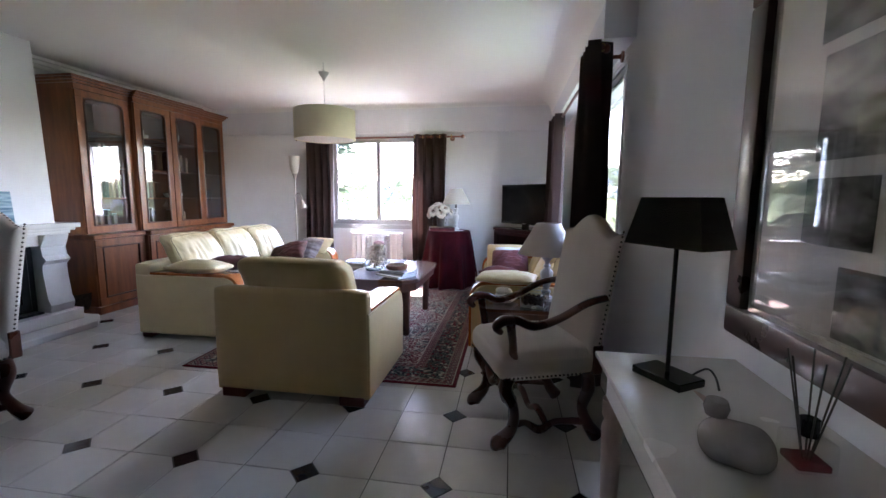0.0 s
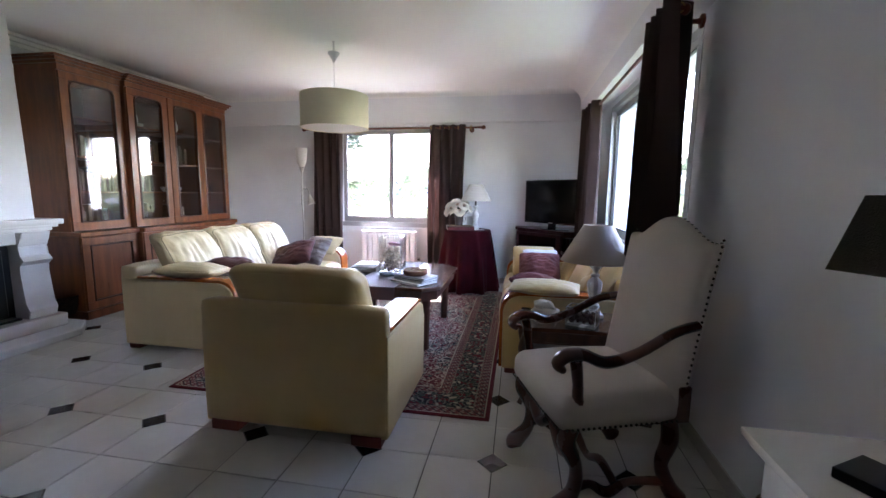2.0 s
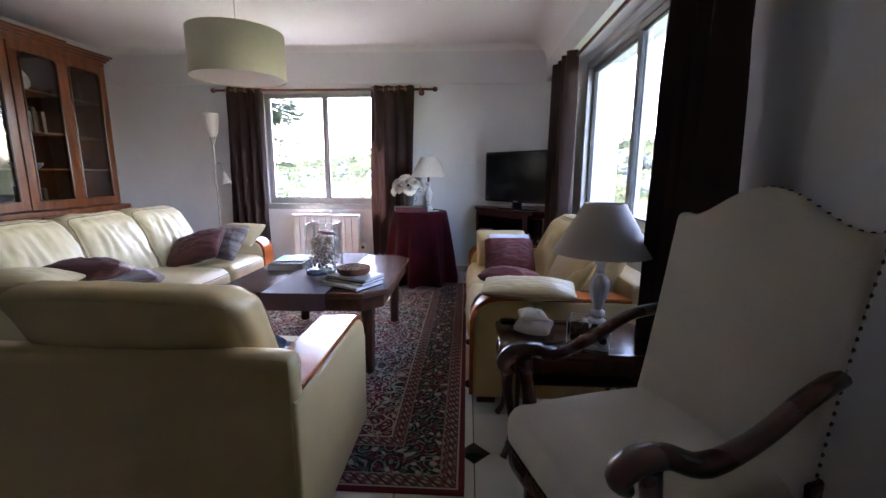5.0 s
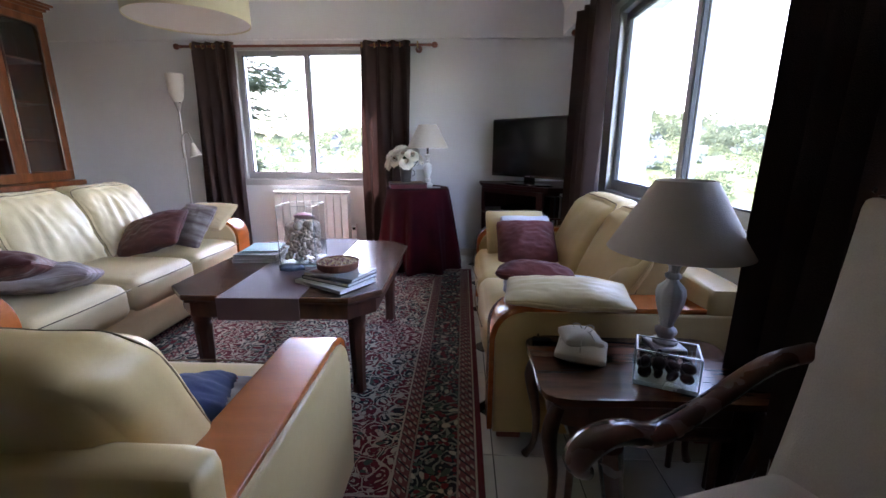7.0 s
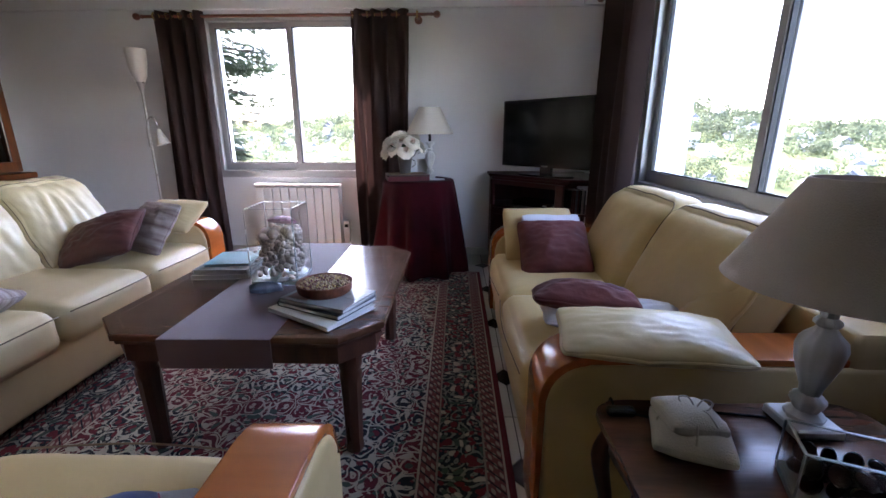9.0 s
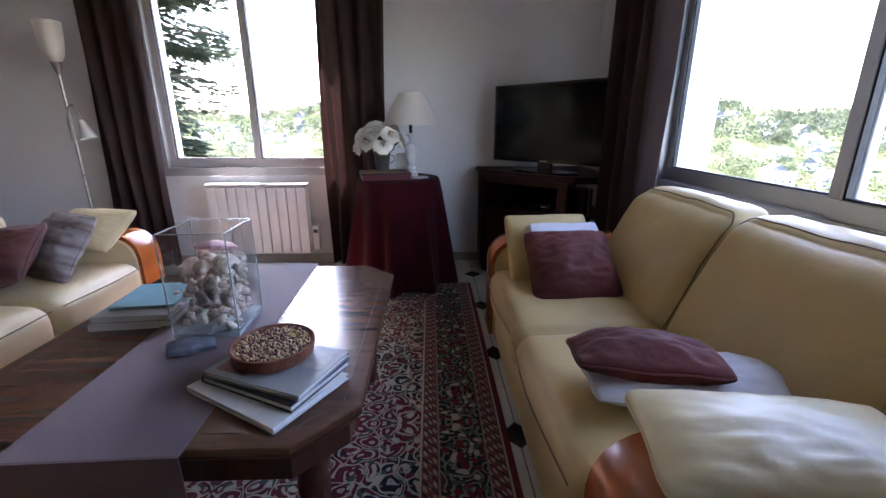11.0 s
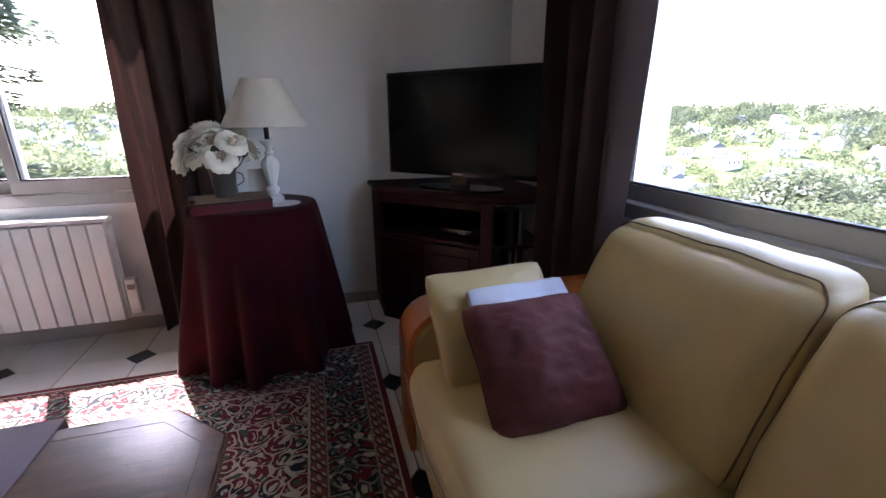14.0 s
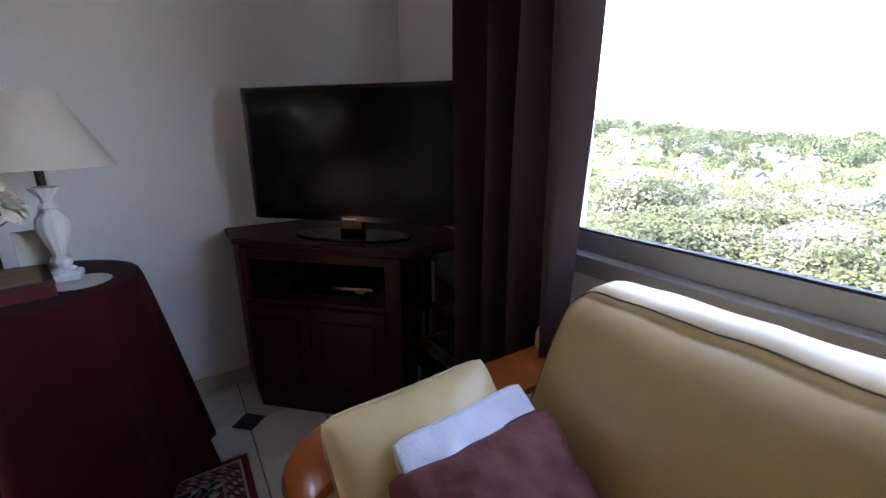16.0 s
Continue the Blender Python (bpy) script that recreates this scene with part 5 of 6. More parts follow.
def bundle(m):
    g = thing("pebble_bundle", m, "small cream linen sachets tied with string on the side table", "sachet")
    o = part("sachet", pillow(0.165, 0.145, 0.056, 2, 0.003, 24), M_CLOTH, g, smooth=60)
    o.matrix_basis = T((0, 0, 0.030)) @ rot("X", 3)
    o = part("sachet", pillow(0.128, 0.110, 0.046, 6, 0.003, 24), M_CLOTH, g, smooth=60)
    o.matrix_basis = T((-0.008, 0.008, 0.070)) @ rot("Z", 22) @ rot("Y", 6)
    s = bmesh.new()
    tube([(0.0, 0.060 * math.cos(a), 0.048 + 0.047 * math.sin(a)) for a in np.linspace(0, math.tau, 20)], 0.0024, 6, bm=s, cap=False)
    tube([(0.070 * math.cos(a), 0.0, 0.048 + 0.047 * math.sin(a)) for a in np.linspace(0, math.tau, 20)], 0.0024, 6, bm=s, cap=False)
    for sx in (-1, 1):
        tube(smooth_path([(0, 0, 0.096), (sx * 0.014, 0.01, 0.115), (sx * 0.032, 0.012, 0.110), (sx * 0.022, 0.0, 0.098), (0, 0, 0.096)], 4), 0.0022, 6, bm=s)
        tube(smooth_path([(0, 0, 0.096), (sx * 0.022, -0.01, 0.097), (sx * 0.04, -0.03, 0.080)], 4), 0.0022, 6, bm=s)
    part("string", s, M_CLOTH, g, smooth=True)


bundle(T((-0.235, 2.97, 0.5034)) @ rot("Z", -20))
glass_box(T((-0.025, 2.84, 0.5034)) @ rot("Z", -22), 0.17, 0.11, 0.112, "low square glass tank holding dark polished pebbles on the side table", None)
for k in range(16):
    bm = bmesh.new()
    a = rs.uniform(0.016, 0.020)
    pebble(bm, (0, 0, 0), a * 1.2, a, a * 0.75, k)
    o = part("pebble", bm, M_PEBBLE, None, smooth=True)
    w = T((-0.025, 2.84, 0)) @ rot("Z", -22) @ Vector((-0.055 + 0.037 * (k % 4), -0.025 + 0.05 * ((k // 4) % 2), 0))
    o.matrix_world = T((w.x, w.y, 0.5034 + 0.033 + 0.034 * (k // 8)))
    tagged(o, "dark polished pebble lying in the glass tank", "pebble", "pebbles in the glass tank")


def cushion(name, m, w, d, h, material, label, seed, group="loose cushions", trim=None):
    c = thing(name, m, label, "cushion", group)
    part("cover", pillow(w, d, h, seed, 0.005 if material in (M_LEATHER, M_LEATHER_C, M_LEATHER_L) else 0.009 if material == M_WHITEF else 0.014, 44), material, c, smooth=85)
    edge = [(u, -1) for u in np.linspace(-1, 1, 12)] + [(1, v) for v in np.linspace(-0.85, 1, 11)] + [(u, 1) for u in np.linspace(0.85, -1, 11)] + [(-1, v) for v in np.linspace(0.85, -1, 11)]
    pts = []
    for u, v in edge:
        r = 0.07 * abs(u * v) ** 5
        x, y = u * w / 2 * (1 - 0.05 * (1 - v * v) - r), v * d / 2 * (1 - 0.05 * (1 - u * u) - r)
        q = Vector((x * 7, y * 7, seed * 3.1))
        pts.append((x, y, noise.noise(q) * 0.012 + noise.noise(q * 2.5) * 0.006))
    part("piping", tube(pts, 0.0045, 6), trim or material, c, smooth=True)
    return c


# on the sofa below the wide window
cushion("cushion", T((-0.25, 4.655, 0.585)) @ rot("Z", 3) @ rot("X", 52), 0.43, 0.37, 0.13, M_LEATHER, "cream leather cushion leaning on the sofa's far arm", 1)
cushion("cushion", T((-0.20, 4.45, 0.56)) @ rot("Z", 0) @ rot("X", 38), 0.40, 0.39, 0.15, M_PURPLE, "mauve velvet cushion with a white upper edge leaning on the sofa", 2)
cushion("cushion", T((-0.185, 4.515, 0.588)) @ rot("Z", 4) @ rot("X", 40), 0.35, 0.38, 0.045, M_WHITEF, "white inner cushion showing behind the mauve cover", 3)
cushion("cushion", T((-0.15, 3.60, 0.53)) @ rot("Z", -6) @ rot("X", -4), 0.58, 0.24, 0.085, M_WHITEF, "white cloth cushion lying on the sofa seat", 4)
cushion("cushion", T((-0.285, 3.62, 0.595)) @ rot("Z", -9) @ rot("X", -6), 0.375, 0.205, 0.085, M_PURPLE, "mauve velvet cushion lying on the white cushion", 5)
cushion("cushion", T((-0.225, 3.25, 0.632)) @ rot("Z", -9) @ rot("X", 4), 0.48, 0.27, 0.07, M_LEATHER_C, "cream leather cushion lying over the sofa arm", 6)
cushion("cushion", T((0.10, 3.55, 0.58)) @ rot("Z", 75) @ rot("X", -60) @ rot("Z", 8), 0.40, 0.34, 0.10, M_LEATHER, "cream leather cushion leaning on the sofa back", 7)
# on the sofa in front of the bookcase
cushion("cushion", T((-2.84, 4.52, 0.575)) @ rot("Z", -20) @ rot("X", 42) @ rot("Z", 25), 0.50, 0.34, 0.15, M_PLUM, "plum satin cushion lying on the three-seat sofa", 8)
cushion("cushion", T((-2.68, 4.72, 0.60)) @ rot("Z", -25) @ rot("X", 55), 0.38, 0.36, 0.10, M_STRIPE, "grey and purple striped cushion leaning on the sofa arm", 9)
cushion("cushion", T((-2.66, 4.90, 0.64)) @ rot("Z", -10) @ rot("X", 35), 0.42, 0.30, 0.10, M_LEATHER_L, "cream leather cushion lying on the far sofa arm", 10)
cushion("cushion", T((-2.74, 3.60, 0.53)) @ rot("Z", 30) @ rot("X", -14), 0.46, 0.34, 0.12, M_STRIPE, "grey and purple striped cushion lying on the sofa seat", 11)
cushion("cushion", T((-2.80, 3.48, 0.61)) @ rot("Z", 20) @ rot("X", -20), 0.42, 0.34, 0.12, M_PLUM, "plum satin cushion lying near the sofa arm", 12)
cushion("cushion", T((-2.92, 3.17, 0.64)) @ rot("Z", 4) @ rot("X", -4), 0.50, 0.30, 0.10, M_LEATHER_L, "cream leather cushion lying over the near sofa arm", 13)
cushion("cushion", T((-1.41, 2.66, 0.460)) @ rot("Z", 22) @ rot("X", -6), 0.42, 0.34, 0.09, M_GREYF, "pale grey cushion half under the denim one on the armchair", 15, trim=M_MAGENTA)
cushion("cushion", T((-1.45, 2.62, 0.495)) @ rot("Z", 22) @ rot("X", -4), 0.40, 0.30, 0.11, M_BLUEF, "denim blue cushion with magenta piping lying on the armchair", 14, trim=M_MAGENTA)


def draped_table():
    t = thing("round_table", T((-1.075, 5.83, 0)), "round table hidden under a floor-length cloth", "table")
    part("tabletop", lathe([(0, 0.76), (0.29, 0.76), (0.29, 0.785), (0, 0.785)], 32), M_TABLEG, t)
    part("leg", tube([(0, 0, 0.0), (0, 0, 0.7598)], 0.04, 12), M_TABLEG, t)
    bm = bmesh.new()
    rings = []
    R = 0.30
    prof = [(0.0, 0.800), (0.15, 0.800), (0.27, 0.800), (0.30, 0.795), (0.307, 0.775)] + [(0.307 + 0.10 * (1 - z / 0.775) ** 0.9, z) for z in np.linspace(0.72, 0.02, 12)]
    S = 120
    for k, (r, z) in enumerate(prof):
        if r == 0:
            rings.append([bm.verts.new((0, 0, z))])
            continue
        f = max(0.0, (0.78 - z) / 0.78)
        ring = []
        for i in range(S):
            a = math.tau * i / S
            w = f * (0.055 * math.sin(a * 11 + 0.8 * math.sin(a * 3)) + 0.018 * math.sin(a * 19 + 2))
            rr = r + w
            ring.append(bm.verts.new((rr * math.cos(a), rr * math.sin(a), z)))
        rings.append(ring)
    for a, b in zip(rings, rings[1:]):
        for i in range(S):
            j = (i + 1) % S
            bm.faces.new((a[0], b[i], b[j]) if len(a) == 1 else (a[i], b[i], b[j], a[j]))
    c = part("tablecloth", bm, M_VELVET, None, smooth=70)
    c.matrix_world = T((-1.075, 5.83, 0))
    tagged(c, "dark burgundy velvet cloth draped over the round table to the floor", "tablecloth")


draped_table()
bx = thing("box", T((-1.165, 5.74, 0.8006)) @ rot("Z", 14), "flat dark red keepsake box on the draped table", "box")
part("body", box(-0.17, -0.13, 0, 0.17, 0.13, 0.035, 0.002), mat("dark_red_leather", (0.09, 0.008, 0.012), 0.4), bx)
part("lid", box(-0.172, -0.132, 0.0352, 0.172, 0.132, 0.05, 0.003), M_FRAME, bx)
part("inlay", box(-0.145, -0.105, 0.0502, 0.145, 0.105, 0.052), mat("woven_straw", (0.24, 0.16, 0.09), 0.7, var=0.35, scale=20, stretch=(1, 14, 1), bump=0.6, bscale=60), bx)
dl = part("doily", lathe([(0, 0), (0.085, 0), (0.088, 0.0015), (0, 0.0025)], 40, flute=0.03, flutes=20), M_WHITEF)
dl.matrix_world = T((-0.935, 5.77, 0.8012))
tagged(dl, "round white crocheted doily under the small lamp", "doily")
fl = thing("photo_frame", T((-1.03, 5.88, 0.806)) @ rot("Z", 10) @ rot("X", -10), "small white photo frame behind the flowers", "photo frame")
part("frame", box(-0.06, -0.006, 0, 0.06, 0.006, 0.16, 0.002), M_PAPER, fl)


def bouquet(m):
    v = thing("flower_pot", m, "grey zinc pot holding ivory artificial roses on the keepsake box", "flower pot")
    part("pot", lathe([(0, 0), (0.045, 0), (0.060, 0.13), (0.064, 0.135), (0.060, 0.137), (0.056, 0.13), (0.042, 0.006), (0, 0.006)], 28), M_ZINC, v, smooth=50)
    part("handle", tube([(0.061, 0.0, 0.115), (0.085, 0, 0.10), (0.086, 0, 0.07), (0.056, 0, 0.05)], 0.003, 8), M_ZINC, v, smooth=True)
    r = random.Random(3)
    stems = bmesh.new()
    side, near = Vector((0.917, -0.398, 0)), Vector((-0.398, -0.917, 0))
    spots = [(-0.03, 0.02, 0.165), (0.095, 0.04, 0.11), (0.062, 0.085, 0.050), (-0.045, 0.085, 0.068), (-0.120, 0.03, 0.105), (-0.125, 0.065, 0.035), (0.05, -0.06, 0.15), (-0.09, -0.06, 0.14), (0.11, -0.06, 0.08), (-0.02, -0.12, 0.09), (0.015, 0.05, 0.115)]
    for k, (a_, b_, c_) in enumerate(spots):
        pos = side * (a_ * 1.28 - 0.01) + near * b_ * 1.2 + Vector((0, 0, 0.152 + c_ * 1.15))
        ax = (pos - Vector((0, 0, 0.12))).normalized()
        q = ax.to_track_quat("Z", "Y").to_matrix().to_4x4()
        base = T(pos - ax * 0.035) @ q @ Matrix.Rotation(r.uniform(0, 6), 4, "Z")
        size = r.uniform(0.060, 0.068)
        for name, layers, m_ in (("rose_heart", ((3, 2, 0.0), (5, 14, 0.3)), M_HEART), ("rose", ((5, 30, 0.6), (7, 46, 0.9), (8, 62, 1.1), (9, 78, 1.15)), M_PETAL)):
            fb = bmesh.new()
            for layer, (count, tilt, out) in enumerate(layers):
                for i in range(count):
                    a = math.tau * (i + 0.5 * layer) / count + r.uniform(-0.15, 0.15)
                    pm = base @ Matrix.Rotation(a, 4, "Z") @ T((size * 0.16 * out, 0, -0.005 * out)) @ rot("Y", tilt + r.uniform(-8, 8))
                    L = size * (0.50 + 0.42 * min(1, out))
                    W = size * (0.26 + 0.22 * min(1, out))
                    grid = []
                    for jj in range(6):
                        v_ = jj / 5
                        wv = W * (0.35 + 0.65 * math.sin(math.pi * min(0.62, 0.15 + 0.5 * v_)))
                        row = []
                        for ii in range(7):
                            u_ = ii / 3 - 1
                            notch = 0.10 * L * v_ * (abs(u_) ** 2 * 1.6 - 0.25 * (1 - abs(u_)) + 0.25 * math.sin(9 * u_ + i * 2.1))
                            cup = -0.30 * W * (1 - u_ * u_) + size * (0.10 * v_ - 0.30 * v_ ** 3 * out)
                            row.append(fb.verts.new(pm @ Vector((-cup + 0.003 * math.sin(6 * u_ + 4 * v_ + i), u_ * wv, v_ * L - notch))))
                        grid.append(row)
                    for ga, gb in zip(grid, grid[1:]):
                        for ii in range(6):
                            fb.faces.new((ga[ii], ga[ii + 1], gb[ii + 1], gb[ii]))
            part(name, fb, m_, v, smooth=80, recalc=False)
        tube([(pos.x * 0.2, pos.y * 0.2, 0.10), (pos.x * 0.55, pos.y * 0.55, 0.15), tuple(pos - ax * 0.03)], 0.003, 6, bm=stems)
    part("stems", stems, M_LEAF, v)
    for k in range(14):
        a = r.uniform(0, math.tau)
        lf = bmesh.new()
        pm = T((0.09 * math.cos(a), 0.09 * math.sin(a), 0.16 + r.uniform(-0.01, 0.07))) @ Matrix.Rotation(a, 4, "Z") @ rot("Y", 60)
        pts = [(0, 0, 0), (0.006, 0.02, 0.02), (0.004, 0.016, 0.045), (0, 0, 0.07), (0.004, -0.016, 0.045), (0.006, -0.02, 0.02)]
        lf.faces.new([lf.verts.new(pm @ Vector(p)) for p in pts])
        bmesh.ops.solidify(lf, geom=lf.faces[:], thickness=0.001)
        part("leaf", lf, M_LEAF, v)


bouquet(T((-1.18, 5.75, 0.8530)))


def tv_and_cabinet():
    # a corner unit, its front across the corner
    c = thing("tv_cabinet", T((0, 0, 0)), "dark red mahogany corner television cabinet with an open shelf", "cabinet")
    A, B, C_, D_, E_ = (-0.43, 6.235), (-0.43, 5.99), (0.11, 5.45), (0.42, 5.45), (0.42, 6.235)
    outl = [A, B, C_, D_, E_]
    def grow(k):
        cx, cy = 0.05, 5.95
        return [(cx + (x - cx) * k, min(6.255, cy + (y - cy) * k)) for x, y in outl]
    part("tabletop", prism(grow(1.05), 0.805, 0.832, 0.006), M_TVCAB, c)
    part("plinth", prism(grow(0.98), 0.0, 0.07, 0.004), M_TVCAB, c)
    for z0, z1 in ((0.0702, 0.09), (0.785, 0.8048), (0.545, 0.56)):
        part("shelf", prism(outl, z0, z1), M_TVCAB, c)
    bm = bmesh.new()
    box(-0.43, 5.99, 0.0902, -0.41, 6.235, 0.5448, bm=bm)
    box(-0.43, 5.99, 0.5602, -0.41, 6.235, 0.7848, bm=bm)
    box(-0.408, 6.215, 0.0902, 0.40, 6.235, 0.5448, bm=bm)
    box(-0.408, 6.215, 0.5602, 0.40, 6.235, 0.7848, bm=bm)
    part("side_panel", bm, M_TVCAB, c)
    d = Vector((C_[0] - B[0], C_[1] - B[1], 0))
    L = d.length
    ang = math.degrees(math.atan2(d.y, d.x))
    fm = T((B[0], B[1], 0)) @ rot("Z", ang)
    for x0, x1 in ((0.01, 0.31), (0.315, L - 0.10)):
        dr = new("door")
        dr.parent = c
        dr.matrix_basis = fm
        part("door_panel", box(x0, -0.02, 0.095, x1, 0.0, 0.54, 0.004), M_TVCAB, dr)
        part("raised_panel", box(x0 + 0.05, -0.027, 0.15, x1 - 0.05, -0.0204, 0.485, 0.006), M_TVCAB, dr)
        kx = x1 - 0.025 if x0 < 0.2 else x0 + 0.025
        part("knob", lathe([(0.004, 0), (0.004, 0.01), (0.011, 0.016), (0.009, 0.024), (0, 0.026)], 12, m=T((kx, -0.0204, 0.34)) @ rot("X", 90)), M_TVCAB, dr, smooth=True)
    for x0, x1 in ((0.0, 0.035), (L - 0.10, L - 0.03)):
        o = part("post", box(x0, -0.015, 0.5602 if x0 == 0 else 0.0902, x1, 0.01, 0.7848, 0.003), M_TVCAB, c)
        o.matrix_basis = fm
    o = part("rail", box(0.036, -0.012, 0.745, L - 0.101, 0.008, 0.7848, 0.003), M_TVCAB, c)
    o.matrix_basis = fm
    # side shelf full of discs
    part("disc_shelf", box(0.09, 5.48, 0.40, 0.39, 5.80, 0.412), M_TVCAB, c)
    r = random.Random(6)
    for z in (0.0902, 0.4122, 0.5602):
        for k in range(9):
            x = 0.125 + k * 0.016
            g = thing("disc_case", T((x, 5.485, z)), "thin upright film case standing in the cabinet's side shelf", "disc case", "film cases in the cabinet")
            part("case", box(0, 0, 0, 0.014, 0.13, 0.185 if z != 0.4122 else 0.125, 0.001), r.choice((M_PLAST, M_PLAST, M_BK_NAVY, M_BK_GREY, M_TVCAB)), g)
    p = thing("disc_player", T((-0.03, 5.87, 0.5604)) @ rot("Z", ang), "black disc player standing on the cabinet's open shelf", "disc player")
    part("case", box(-0.20, -0.11, 0.006, 0.20, 0.11, 0.05, 0.003), M_PLAST, p)
    part("button", box(0.12, -0.113, 0.022, 0.16, -0.1104, 0.03), M_CHROME, p)
    for sx in (-1, 1):
        part("foot", box(sx * 0.17 - 0.015, -0.09, 0, sx * 0.17 + 0.015, 0.09, 0.0058), M_PLAST, p)
    t = thing("television", T((-0.01, 5.735, 0.8322)) @ rot("Z", -46.5), "black flat-screen television standing on the corner cabinet", "television")
    part("bezel", box(-0.455, -0.02, 0.07, 0.455, 0.02, 0.615, 0.006, seg=2), M_PLAST, t, smooth=30)
    part("screen", box(-0.435, -0.0225, 0.095, 0.435, -0.0204, 0.597), M_SCREEN, t)
    part("back_housing", box(-0.25, 0.0204, 0.12, 0.25, 0.06, 0.45, 0.01), M_PLAST, t)
    part("stand_neck", box(-0.05, -0.01, 0.014, 0.05, 0.03, 0.0698), M_PLAST, t)
    part("stand", prism([(0.26 * math.copysign(abs(math.cos(a)) ** 0.6, math.cos(a)), 0.10 * math.sin(a)) for a in np.linspace(0, math.tau, 33)[:-1]], 0.0, 0.0138, 0.003), M_PLAST, t)
    part("badge", box(-0.03, -0.0232, 0.078, 0.03, -0.0204, 0.086), M_CHROME, t)


tv_and_cabinet()


def floor_lamp():
    l = thing("floor_lamp", T((-3.53, 6.04, 0)), "slim silver floor lamp with white cup shade and reading arm", "floor lamp")
    part("base", lathe([(0, 0), (0.12, 0), (0.12, 0.012), (0.02, 0.022), (0, 0.024)], 32), M_CHROME, l, smooth=40)
    part("pole", tube([(0, 0, 0.02), (0, 0, 1.58)], 0.010, 12), M_CHROME, l, smooth=True)
    part("cup", lathe([(0, 1.53), (0.014, 1.53), (0.038, 1.612), (0.0, 1.618)], 20), M_CHROME, l, smooth=40)
    part("shade", lathe([(0.034, 1.612), (0.060, 1.66), (0.074, 1.75), (0.083, 1.88), (0.080, 1.88), (0.070, 1.75), (0.055, 1.665), (0.0, 1.63)], 28), M_SHOJI, l, smooth=60)
    p = smooth_path([(0, -0.012, 1.08), (0.0, -0.014, 1.22), (0.045, -0.045, 1.30), (0.12, -0.09, 1.31), (0.17, -0.12, 1.23)], 6)
    part("reading_arm", tube(p, 0.008, 8), M_CHROME, l, smooth=True)
    part("joint", tube([(0, -0.012, 1.06), (0, -0.012, 1.22)], 0.015, 10), M_CHROME, l, smooth=True)
    part("reading_shade", lathe([(0.0, 0.01), (0.018, 0.01), (0.030, -0.04), (0.056, -0.12), (0.053, -0.12), (0.0, -0.02)], 20, m=T((0.175, -0.123, 1.20)) @ rot("Y", -12)), M_SHOJI, l, smooth=60)


floor_lamp()


def pendant():
    l = thing("pendant_lamp", T((-2.17, 4.19, 0)), "cream drum pendant lamp hanging from the ceiling", "pendant lamp")
    R = 0.315
    part("ceiling_rose", lathe([(0, HC - 0.0005), (0.012, HC - 0.0005), (0.006, HC - 0.02), (0.006, HC - 0.085), (0.020, HC - 0.09), (0.054, HC - 0.10), (0.052, HC - 0.115), (0.022, HC - 0.155), (0.010, HC - 0.185), (0, HC - 0.186)], 24), M_WHITEP, l, smooth=50)
    part("cord", tube([(0, 0, 2.15), (0, 0, HC - 0.18)], 0.003, 8), M_WHITEP, l)
    part("shade", lathe([(R, 1.86), (R, 2.165), (R - 0.003, 2.165), (R - 0.003, 1.86), (R, 1.86)], 64), M_SHADE_Y, l, smooth=50)
    part("diffuser", lathe([(0, 1.868), (R - 0.004, 1.868), (R - 0.004, 1.872), (0, 1.872)], 48), M_SHOJI, l)
    b = bmesh.new()
    for k in range(3):
        a = math.tau * k / 3
        tube([(0, 0, 2.14), ((R - 0.004) * math.cos(a), (R - 0.004) * math.sin(a), 2.155)], 0.003, 6, bm=b)
    part("spider", b, M_CHROME, l)
    part("bulb_holder", tube([(0, 0, 2.06), (0, 0, 2.155)], 0.02, 12), M_WHITEP, l)


pendant()


def console():
    c = thing("console_table", T((0.515, 1.30, 0)), "cream lacquered console table with pale wooden legs against the wall", "console table")
    D, L = 0.43, 1.20
    bm = bmesh.new()
    box(-D, -L, 0.745, 0, 0, 0.762, 0.004, bm, seg=2)
    part("tabletop", bm, M_CONSOLE, c, smooth=30)
    part("edge_moulding", box(-D + 0.012, -L + 0.012, 0.727, 0, -0.012, 0.7448, 0.006, seg=2), M_CONSOLE, c, smooth=30)
    part("apron", box(-D + 0.035, -L + 0.035, 0.62, -0.01, -0.035, 0.7268, 0.003), M_CONSOLE, c)
    for x, y in ((-D + 0.055, -0.055), (-D + 0.055, -L + 0.055), (-0.04, -0.055), (-0.04, -L + 0.055)):
        part("leg", lathe([(0.018, 0), (0.024, 0.03), (0.02, 0.06), (0.028, 0.30), (0.034, 0.52), (0.026, 0.55), (0.034, 0.57), (0.034, 0.6198)], 14, m=T((x, y, 0))), M_CONLEG, c, smooth=50)


console()
l = thing("table_lamp", T((0.242, 1.10, 0.7624)) @ rot("Z", -58), "slim black table lamp with a rectangular taupe shade on the console", "table lamp")
part("foot", box(-0.078, -0.05, 0, 0.078, 0.05, 0.022, 0.002), M_PLAST, l)
part("stem", tube([(0, 0, 0.022), (0, 0, 0.46)], 0.006, 12), M_IRON, l, smooth=True)
bm = bmesh.new()
ra = [bm.verts.new(p) for p in ((-0.12, -0.066, 0.38), (0.12, -0.066, 0.38), (0.12, 0.066, 0.38), (-0.12, 0.066, 0.38))]
rc = [bm.verts.new(p) for p in ((-0.088, -0.045, 0.512), (0.088, -0.045, 0.512), (0.088, 0.045, 0.512), (-0.088, 0.045, 0.512))]
for i in range(4):
    bm.faces.new((ra[i], ra[(i + 1) % 4], rc[(i + 1) % 4], rc[i]))
